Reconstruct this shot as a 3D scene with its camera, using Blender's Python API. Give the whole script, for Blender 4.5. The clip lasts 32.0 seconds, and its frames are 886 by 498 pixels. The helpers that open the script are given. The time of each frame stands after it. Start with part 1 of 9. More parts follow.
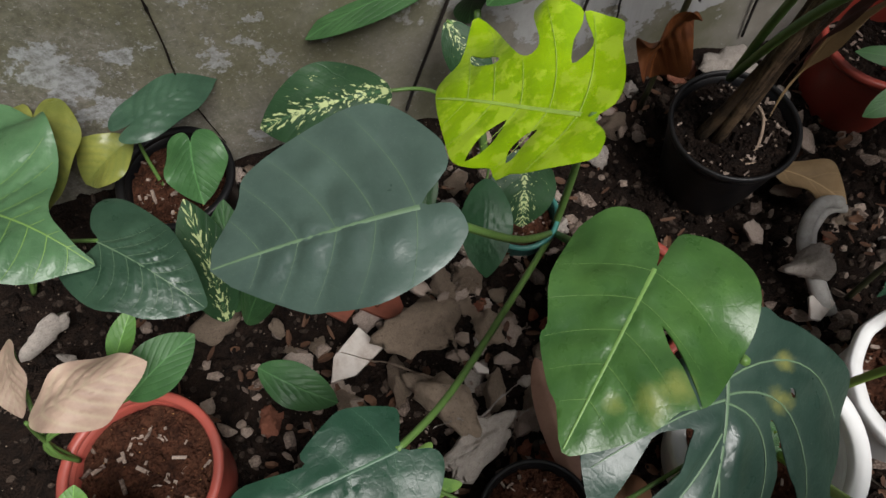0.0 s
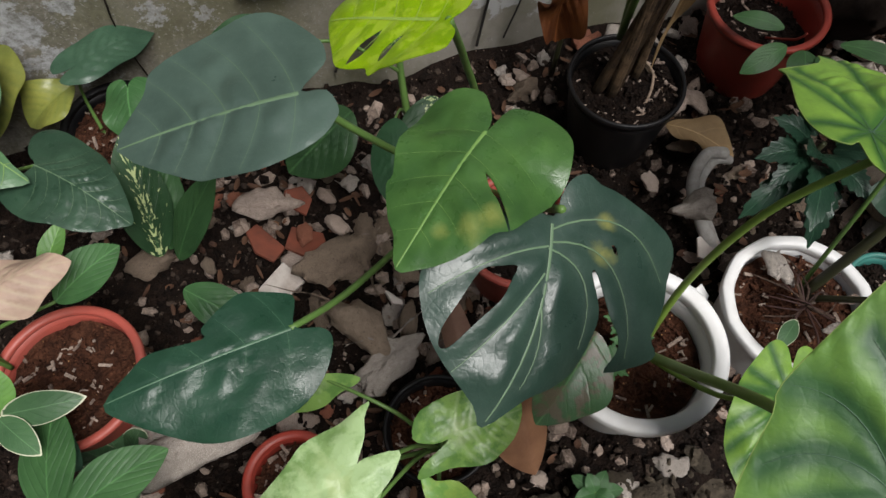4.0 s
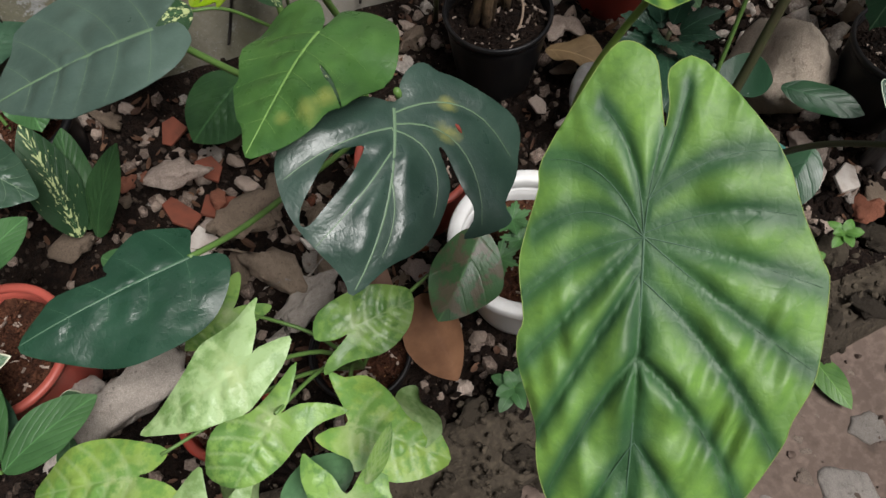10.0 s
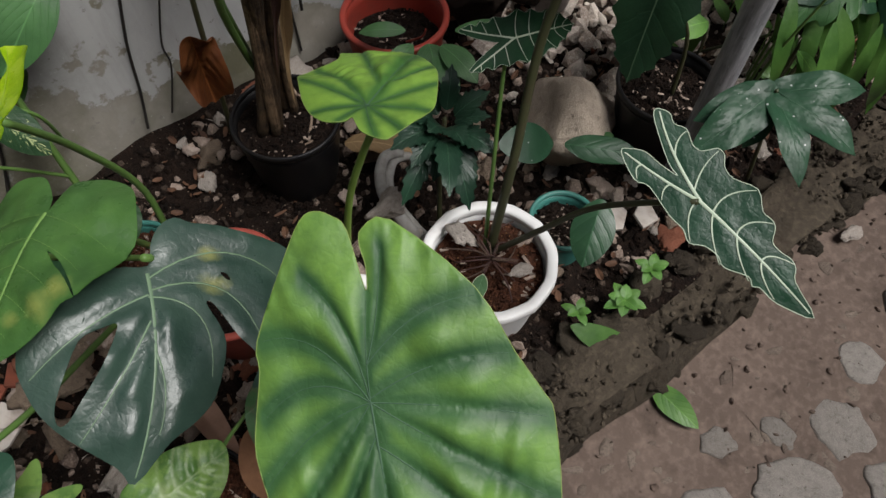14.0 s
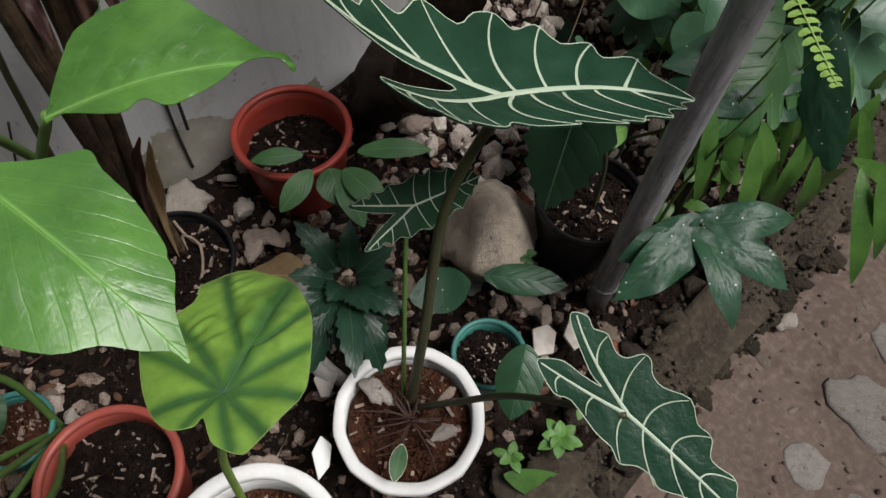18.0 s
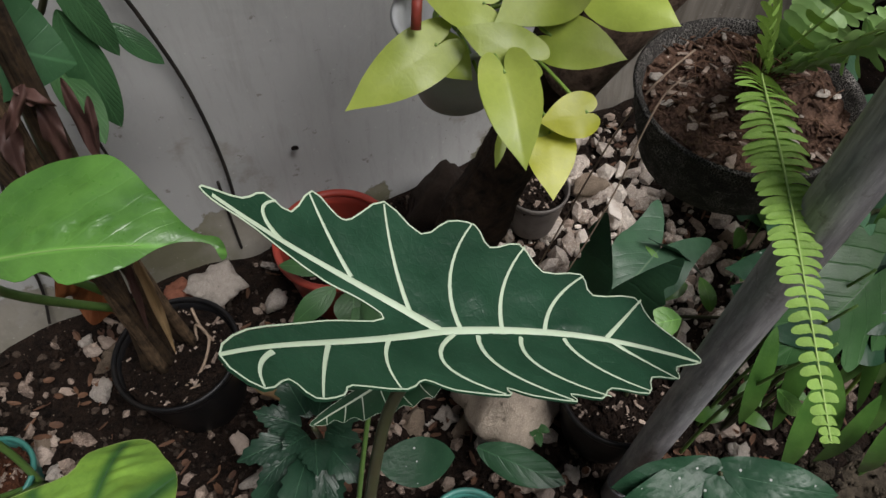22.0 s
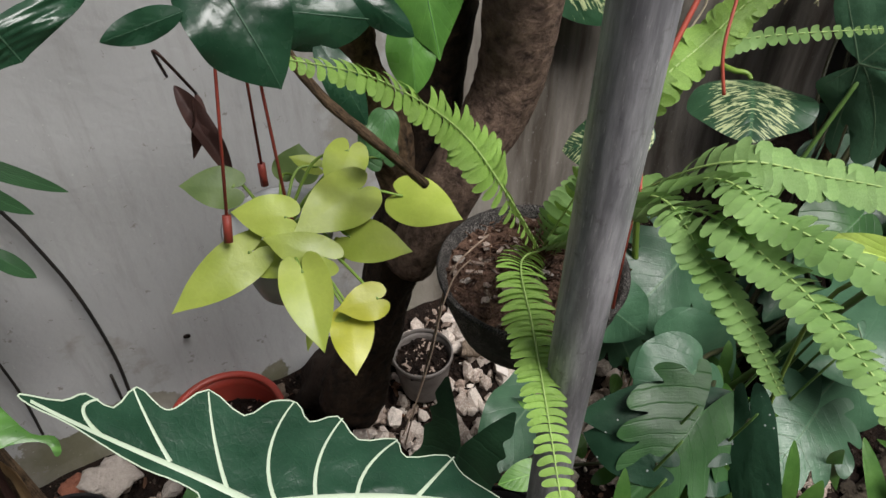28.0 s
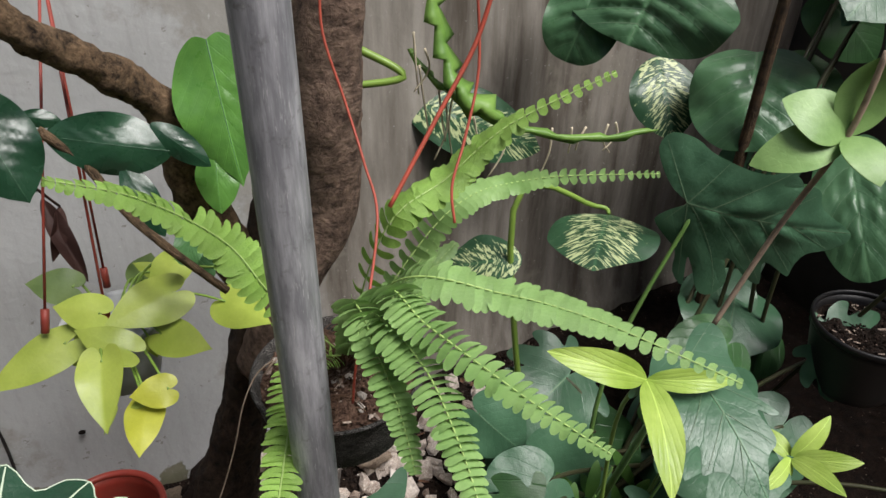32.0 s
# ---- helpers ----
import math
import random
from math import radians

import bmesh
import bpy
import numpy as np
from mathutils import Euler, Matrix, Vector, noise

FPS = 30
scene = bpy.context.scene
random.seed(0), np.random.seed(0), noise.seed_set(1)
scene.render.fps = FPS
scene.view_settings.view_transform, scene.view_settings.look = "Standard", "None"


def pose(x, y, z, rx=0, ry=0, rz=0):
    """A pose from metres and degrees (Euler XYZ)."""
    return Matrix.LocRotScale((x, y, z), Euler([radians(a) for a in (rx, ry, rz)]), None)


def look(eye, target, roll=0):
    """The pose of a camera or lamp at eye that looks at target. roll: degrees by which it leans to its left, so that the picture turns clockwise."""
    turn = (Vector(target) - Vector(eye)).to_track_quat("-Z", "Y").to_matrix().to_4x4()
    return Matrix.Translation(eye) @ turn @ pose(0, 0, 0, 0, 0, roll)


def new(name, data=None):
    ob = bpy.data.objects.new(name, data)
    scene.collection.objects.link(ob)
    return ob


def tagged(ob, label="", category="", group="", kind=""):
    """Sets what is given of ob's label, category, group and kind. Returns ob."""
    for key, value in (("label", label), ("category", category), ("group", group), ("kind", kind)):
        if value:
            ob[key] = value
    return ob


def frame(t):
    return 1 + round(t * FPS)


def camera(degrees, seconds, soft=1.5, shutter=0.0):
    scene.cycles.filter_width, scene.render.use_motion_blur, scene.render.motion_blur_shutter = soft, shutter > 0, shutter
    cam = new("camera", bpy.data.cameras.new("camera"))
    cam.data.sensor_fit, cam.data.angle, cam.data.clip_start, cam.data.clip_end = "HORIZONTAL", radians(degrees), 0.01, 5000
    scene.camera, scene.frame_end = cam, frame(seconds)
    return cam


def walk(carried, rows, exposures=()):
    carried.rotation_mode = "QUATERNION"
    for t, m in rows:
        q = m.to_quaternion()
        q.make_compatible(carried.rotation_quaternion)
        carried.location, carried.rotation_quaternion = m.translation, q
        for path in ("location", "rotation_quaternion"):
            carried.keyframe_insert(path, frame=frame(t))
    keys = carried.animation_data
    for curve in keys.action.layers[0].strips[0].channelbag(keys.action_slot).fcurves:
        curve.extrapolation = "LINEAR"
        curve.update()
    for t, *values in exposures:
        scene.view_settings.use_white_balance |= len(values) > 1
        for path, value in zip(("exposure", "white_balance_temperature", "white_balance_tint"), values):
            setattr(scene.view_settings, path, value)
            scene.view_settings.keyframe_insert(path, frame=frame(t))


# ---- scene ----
cam = camera(64.6, 32.0)
PATH = [
    (0, (0.078, 0.023, 1.457), (0.233, 0.799, -0.38), -3.5),
    (0.5, (0.09, 0.014, 1.452), (0.256, 0.781, -0.387), -2.7),
    (1, (0.077, -0.018, 1.455), (0.221, 0.786, -0.37), -2.4),
    (1.5, (0.079, -0.049, 1.466), (0.252, 0.762, -0.354), 0.1),
    (2, (0.091, -0.074, 1.468), (0.28, 0.734, -0.351), -0.0),
    (2.5, (0.106, -0.1, 1.474), (0.297, 0.723, -0.339), -0.2),
    (3, (0.115, -0.134, 1.477), (0.319, 0.686, -0.336), 0.4),
    (3.5, (0.131, -0.166, 1.48), (0.347, 0.663, -0.326), 0.3),
    (5.5, (0.171, -0.25, 1.496), (0.412, 0.62, -0.289), -0.4),
    (6, (0.182, -0.272, 1.499), (0.44, 0.607, -0.279), 0.1),
    (6.5, (0.195, -0.288, 1.499), (0.454, 0.595, -0.277), -0.8),
    (7, (0.202, -0.298, 1.501), (0.459, 0.587, -0.274), -2.0),
    (7.5, (0.204, -0.315, 1.501), (0.469, 0.565, -0.275), -2.6),
    (8, (0.203, -0.333, 1.5), (0.473, 0.539, -0.279), -3.4),
    (8.5, (0.208, -0.348, 1.497), (0.494, 0.512, -0.286), -3.7),
    (9, (0.209, -0.357, 1.494), (0.495, 0.492, -0.294), -3.9),
    (9.5, (0.214, -0.369, 1.491), (0.507, 0.471, -0.3), -4.3),
    (10, (0.213, -0.375, 1.49), (0.509, 0.453, -0.307), -4.2),
    (10.5, (0.208, -0.383, 1.484), (0.503, 0.421, -0.323), -4.0),
    (11, (0.209, -0.395, 1.48), (0.501, 0.394, -0.334), -4.5),
    (11.5, (0.217, -0.4, 1.479), (0.527, 0.37, -0.34), -4.0),
    (12, (0.23, -0.406, 1.484), (0.587, 0.371, -0.324), -2.6),
    (12.5, (0.252, -0.41, 1.496), (0.655, 0.405, -0.286), -2.5),
    (13, (0.282, -0.396, 1.504), (0.727, 0.433, -0.261), -2.7),
    (13.5, (0.326, -0.381, 1.514), (0.895, 0.421, -0.228), 0.9),
    (14, (0.367, -0.366, 1.518), (0.99, 0.412, -0.216), 0.7),
    (14.5, (0.4, -0.352, 1.521), (1.054, 0.4, -0.213), 0.9),
    (16.5, (0.523, -0.271, 1.531), (1.308, 0.386, -0.187), 2.7),
    (17, (0.533, -0.226, 1.533), (1.342, 0.402, -0.185), 3.5),
    (17.5, (0.542, -0.213, 1.541), (1.369, 0.39, -0.177), 5.7),
    (18, (0.594, -0.188, 1.546), (1.335, 0.489, -0.184), 4.4),
    (18.5, (0.652, -0.184, 1.545), (1.362, 0.521, -0.187), 4.2),
    (19, (0.686, -0.194, 1.551), (1.36, 0.574, -0.168), 3.0),
    (19.5, (0.715, -0.201, 1.55), (1.336, 0.633, -0.158), 2.1),
    (20, (0.738, -0.193, 1.551), (1.329, 0.689, -0.144), 1.3),
    (20.5, (0.762, -0.161, 1.566), (1.403, 0.708, -0.118), 2.0),
    (21, (0.768, -0.144, 1.569), (1.425, 0.714, -0.113), 1.6),
    (21.5, (0.806, -0.139, 1.57), (1.405, 0.78, -0.103), 1.5),
    (22, (0.862, -0.143, 1.569), (1.373, 0.844, -0.094), 0.2),
    (22.5, (0.891, -0.142, 1.568), (1.357, 0.896, -0.076), -0.6),
    (23, (0.91, -0.145, 1.574), (1.349, 0.935, -0.051), -1.1),
    (23.5, (0.925, -0.142, 1.577), (1.328, 0.985, -0.025), -2.5),
    (24, (0.935, -0.146, 1.592), (1.335, 1.03, 0.025), -2.9),
    (24.5, (0.953, -0.159, 1.602), (1.363, 1.051, 0.064), -2.6),
    (25, (0.968, -0.177, 1.612), (1.391, 1.081, 0.116), -2.6),
    (25.5, (0.98, -0.19, 1.614), (1.417, 1.08, 0.132), -2.4),
    (27.5, (0.975, -0.266, 1.662), (1.666, 1.029, 0.303), -0.0),
    (28, (0.969, -0.269, 1.666), (1.757, 0.957, 0.297), -0.5),
    (28.5, (0.998, -0.298, 1.666), (1.799, 0.949, 0.323), -0.9),
    (29, (1.053, -0.351, 1.68), (1.792, 0.97, 0.372), -0.8),
    (29.5, (1.075, -0.397, 1.691), (1.81, 0.971, 0.431), -0.0),
    (30, (1.092, -0.429, 1.706), (1.855, 0.971, 0.498), 0.5),
    (30.5, (1.105, -0.445, 1.706), (1.877, 0.965, 0.516), 0.2),
    (31, (1.118, -0.46, 1.712), (1.896, 0.968, 0.548), -0.0),
    (31.5, (1.132, -0.478, 1.721), (1.958, 0.952, 0.592), 0.4),
    (32, (1.153, -0.499, 1.722), (2.017, 0.936, 0.629), 0.8),
]
walk(cam, [(t, look(eye, target, roll)) for t, eye, target, roll in PATH],
     exposures=((0.0, 0.6), (8.0, 0.67), (11.0, 0.77), (14.0, 0.54), (18.0, 0.55), (24.0, 0.66), (28.0, 0.9), (32.0, 1.02)))

# ---- light ----
world = bpy.data.worlds.new("world")
scene.world = world
world.use_nodes = True
wn = world.node_tree.nodes
sky = wn.new("ShaderNodeTexSky")
sky.sky_type, sky.sun_disc = "NISHITA", False
sky.sun_elevation, sky.sun_rotation = radians(61), radians(153)
sky.air_density, sky.dust_density, sky.ozone_density = 1.0, 3.5, 0.6
wn["Background"].inputs["Strength"].default_value = 0.055
world.node_tree.links.new(sky.outputs[0], wn["Background"].inputs["Color"])
sun = new("sun", bpy.data.lights.new("sun", "SUN"))
sun.data.energy, sun.data.angle, sun.data.color = 2.7, radians(30), (1.0, 0.985, 0.975)
sun.matrix_world = look((1.6, -1.6, 4.0), (0.7, 0.2, 0.3))


# ---- materials ----
class Nodes:
    """Short hand for building one material."""

    def __init__(self, name):
        self.mat = bpy.data.materials.new(name)
        self.mat.use_nodes = True
        self.tree = self.mat.node_tree
        self.bsdf = self.tree.nodes["Principled BSDF"]
        self.out = self.tree.nodes["Material Output"]

    def add(self, kind, **inputs):
        n = self.tree.nodes.new("ShaderNode" + kind)
        for key, v in inputs.items():
            self.put(n.inputs[int(key[1:])] if key[0] == "i" and key[1:].isdigit() else n.inputs[key], v)
        return n

    def put(self, socket, v):
        if isinstance(v, bpy.types.NodeSocket):
            self.tree.links.new(v, socket)
        elif isinstance(v, (tuple, list)) and len(v) == 3 and socket.type == "RGBA":
            socket.default_value = (*v, 1)
        else:
            socket.default_value = v

    def coords(self, space="Object"):
        return self.add("TexCoord").outputs[space]

    def noise(self, vector, scale, detail=4, rough=0.55):
        return self.add("TexNoise", Vector=vector, Scale=scale, Detail=detail, Roughness=rough).outputs["Fac"]

    def maths(self, op, a, b=0.0, c=0.0):
        n = self.add("Math", i0=a, i1=b, i2=c)
        n.operation = op
        return n.outputs[0]

    def ramp(self, fac, *stops):
        n = self.add("ValToRGB", Fac=fac)
        e = n.color_ramp.elements
        while len(e) < len(stops):
            e.new(0.5)
        for s, (p, c) in zip(e, stops):
            s.position, s.color = p, (*c, 1) if isinstance(c, tuple) else (c, c, c, 1)
        return n.outputs["Color"]

    def mix(self, fac, a, b, blend="MIX"):
        n = self.add("MixRGB", Fac=fac, Color1=a, Color2=b)
        n.blend_type = blend
        return n.outputs[0]

    def bump(self, height, strength=0.3, distance=0.002):
        b = self.add("Bump", Height=height, Strength=strength, Distance=distance)
        self.put(self.bsdf.inputs["Normal"], b.outputs[0])
        return b.outputs[0]

    def set(self, **kw):
        for key, v in kw.items():
            self.put(self.bsdf.inputs[key.replace("_", " ")], v)
        return self.mat


def sc(c, k):
    return tuple(min(1.0, v * k) for v in c)


def leaf_mat(name, col, light=None, vein=None, rough=0.36, mottle=0.0, mottle_col=None, cream=None, through_col=None, spots=0.0, pale_between=None, edge=None, fan=7.0, slope=0.1, groove=0.35, crease=0.4, show=0.2, sat=0.92, scar=None, scar_col=(0.3, 0.3, 0.05), spec=0.4, relief=0.4, bend=0.12, streaks=False, dots=False):
    """A leaf: colour by blotches, along the veins, and between them; light comes through it a little."""
    m = Nodes(name)
    uv, ob = m.coords("UV"), m.coords("Object")
    light = light or sc(col, 1.45)
    rnd = m.add("ObjectInfo").outputs["Random"]
    c = m.mix(m.ramp(m.noise(ob, 16, 3), (0.35, 0.0), (0.7, 1.0)), sc(col, 0.85), light)
    c = m.mix(m.maths("MULTIPLY", m.noise(ob, 240, 3), 0.35), c, sc(col, 0.6))
    va = m.add("Attribute")
    va.attribute_name = "vein"
    v = va.outputs["Fac"]
    ra = m.add("Attribute")
    ra.attribute_name = "rim"
    sepu = m.add("SeparateXYZ", Vector=uv)
    ax = m.maths("MULTIPLY", m.maths("ABSOLUTE", m.maths("SUBTRACT", sepu.outputs[0], 0.5)), 2.0)
    y0 = m.maths("SUBTRACT", m.maths("SUBTRACT", sepu.outputs[1], m.maths("MULTIPLY", ax, slope)), m.maths("MULTIPLY", m.maths("MULTIPLY", ax, ax), bend))
    y0 = m.maths("DIVIDE", y0, m.maths("MULTIPLY_ADD", ax, 0.5, 1.0))
    run = m.maths("MULTIPLY_ADD", y0, fan, m.maths("MULTIPLY", m.noise(ob, 22, 2), 0.5))
    dist = m.maths("ABSOLUTE", m.maths("SUBTRACT", m.maths("FRACT", run), 0.5))
    side = m.ramp(dist, (0.0, 1.0), (0.055, 0.0))
    puff = m.ramp(dist, (0.0, 0.0), (0.3, 1.0))
    fine_v = m.ramp(m.maths("ABSOLUTE", m.maths("SUBTRACT", m.maths("FRACT", m.maths("MULTIPLY", run, 5.0)), 0.5)), (0.0, 1.0), (0.2, 0.0))
    rib = m.ramp(ax, (0.012, 1.0), (0.04, 0.0))
    if fan:
        c = m.mix(m.maths("MULTIPLY", m.ramp(dist, (0.0, 1.0), (0.25, 0.0)), show * 0.5), c, sc(col, 0.6))
        c = m.mix(m.maths("MULTIPLY", side, show), c, vein or sc(light, 1.5))
        c = m.mix(m.maths("MULTIPLY", rib, 0.5), c, vein or sc(light, 1.7))
    if scar:
        for px, py, r in scar:
            away = m.add("VectorMath", i0=uv, i1=(px, py, 0.0))
            away.operation = "DISTANCE"
            k = m.ramp(m.maths("MULTIPLY_ADD", m.noise(ob, 48, 5, 0.65), r * 1.6, m.maths("SUBTRACT", away.outputs["Value"], r * 0.8)), (0.0, 0.75), (r, 0.0))
            c = m.mix(k, c, scar_col)
    if pale_between:
        ta = m.add("Attribute")
        ta.attribute_name = "tone"
        k = m.maths("MULTIPLY", m.ramp(ta.outputs["Fac"], (0.04, 1.0), (0.85, 0.0)), m.ramp(m.noise(ob, 30, 4), (0.25, 0.55), (0.66, 1.0)))
        k = m.maths("MULTIPLY", k, m.ramp(m.noise(ob, 110, 5, 0.65), (0.3, 0.7), (0.6, 1.0)))
        c = m.mix(k, c, pale_between)
    if mottle_col:
        k = m.ramp(m.noise(ob, 34, 5, 0.65), (0.5 - mottle * 0.2, 0.0), (0.56, 1.0))
        c = m.mix(m.maths("MULTIPLY", k, 0.9), c, mottle_col)
    if cream:
        sep = m.add("SeparateXYZ", Vector=uv)
        across = m.maths("ABSOLUTE", m.maths("SUBTRACT", sep.outputs[0], 0.5))
        along = m.add("CombineXYZ", X=m.maths("MULTIPLY", across, 7.0 if streaks else 13.0), Y=m.maths("MULTIPLY", y0, 34.0 if streaks else 20.0), Z=rnd)
        n = m.noise(along.outputs[0], 1.2, 4, 0.6)
        near = m.ramp(across, (0.0, 0.1), (0.2, 0.2), (0.4, 0.0)) if streaks else m.ramp(across, (0.0, 0.16), (0.1, 0.1), (0.2, 0.0))
        k = m.ramp(m.maths("ADD", n, near), (0.66, 0.0), (0.7, 1.0))
        c = m.mix(k, c, cream)
    if spots:
        k = m.ramp(m.noise(ob, 9, 2), (0.72 - spots, 0.0), (0.8 - spots, 1.0))
        c = m.mix(k, c, (0.42, 0.4, 0.06))
    if vein:
        c = m.mix(m.ramp(v, (0.6, 0.0), (1.0, 0.35)), c, vein)
    if edge:
        c = m.mix(m.ramp(ra.outputs["Fac"], (0.86, 0.0), (0.93, 1.0)), c, edge)
    c = m.mix(m.ramp(m.noise(ob, 700, 1), (0.71, 0.0), (0.78, 0.22)), c, (0.3, 0.32, 0.26))
    if dots:
        far = m.add("TexVoronoi", Vector=ob, Scale=70.0)
        c = m.mix(m.maths("MULTIPLY", m.ramp(far.outputs["Distance"], (0.1, 1.0), (0.14, 0.0)), m.ramp(far.outputs["Color"], (0.5, 0.0), (0.55, 0.8))), c, (0.5, 0.52, 0.5))
    hsv = m.add("HueSaturation", Color=c, Saturation=sat, Value=m.maths("MULTIPLY_ADD", rnd, 0.3, 0.85))
    c = hsv.outputs[0]
    cells = m.add("TexVoronoi", Vector=ob, Scale=95.0)
    cells.feature = "DISTANCE_TO_EDGE"
    net = m.ramp(cells.outputs["Distance"], (0.0, 0.0), (0.12, 1.0))
    c = m.mix(m.maths("MULTIPLY", m.maths("SUBTRACT", 1.0, net), 0.06), c, sc(light, 1.25))
    h = m.maths("ADD", m.maths("ADD", m.maths("MULTIPLY", m.noise(ob, 110, 4), 0.7), m.maths("MULTIPLY", m.noise(ob, 32, 3), 1.6)), m.maths("MULTIPLY", net, 0.1))
    if fan:
        h = m.maths("ADD", h, m.maths("ADD", m.maths("MULTIPLY", puff, 1.3 * groove), m.maths("ADD", m.maths("MULTIPLY", side, -crease), m.maths("MULTIPLY", fine_v, -0.3 * groove))))
    m.bump(h, relief, 0.0016)
    m.set(Base_Color=c, Roughness=m.maths("MULTIPLY_ADD", m.noise(ob, 40, 3), 0.3, rough - 0.12), Specular_IOR_Level=spec)
    t = m.add("BsdfTranslucent", Color=m.mix(0.5, c, through_col or sc(light, 1.6)))
    s = m.add("MixShader", i0=0.16, i1=m.bsdf.outputs[0], i2=t.outputs[0])
    m.put(m.out.inputs["Surface"], s.outputs[0])
    return m.mat


def plain(name, col, rough=0.5, dirt=0.3, dirt_col=(0.05, 0.035, 0.025), scale=30.0, bump=0.2, metal=0.0, spec=0.4, dirt_at=0.55):
    """Paint, plastic or metal with grime in blotches and fine relief."""
    m = Nodes(name)
    ob = m.coords()
    k = m.maths("MULTIPLY", m.ramp(m.noise(ob, scale, 6, 0.65), (dirt_at - 0.12, 0.0), (dirt_at + 0.15, 1.0)), dirt)
    c = m.mix(k, m.mix(m.noise(ob, scale * 0.3, 2), sc(col, 0.82), sc(col, 1.15)), dirt_col)
    m.bump(m.noise(ob, scale * 8, 4), bump, 0.001)
    return m.set(Base_Color=c, Roughness=m.maths("MULTIPLY_ADD", m.noise(ob, scale, 3), 0.3, rough - 0.15), Metallic=metal, Specular_IOR_Level=spec)


def stone_mat(name, a, b, rough=0.9, scale=60.0, pits=0.6):
    m = Nodes(name)
    ob = m.coords()
    rnd = m.add("ObjectInfo").outputs["Random"]
    isl = m.add("NewGeometry").outputs["Random Per Island"]
    mixed = m.maths("FRACT", m.maths("MULTIPLY_ADD", rnd, 7.3, isl))
    c = m.mix(mixed, a, b)
    c = m.mix(m.ramp(m.noise(ob, scale * 0.35, 5), (0.35, 0.0), (0.7, 0.5)), c, sc(a, 0.55))
    c = m.mix(m.ramp(m.noise(ob, scale * 4, 3), (0.45, 0.0), (0.75, 0.5)), c, sc(b, 1.5))
    c = m.mix(m.ramp(m.noise(ob, scale * 0.8, 4), (0.58, 0.0), (0.74, 0.6)), c, (0.035, 0.024, 0.018))
    m.bump(m.maths("ADD", m.noise(ob, scale, 8, 0.7), m.maths("MULTIPLY", m.noise(ob, scale * 5, 4), 0.5)), pits, 0.011)
    return m.set(Base_Color=c, Roughness=rough, Specular_IOR_Level=0.25)


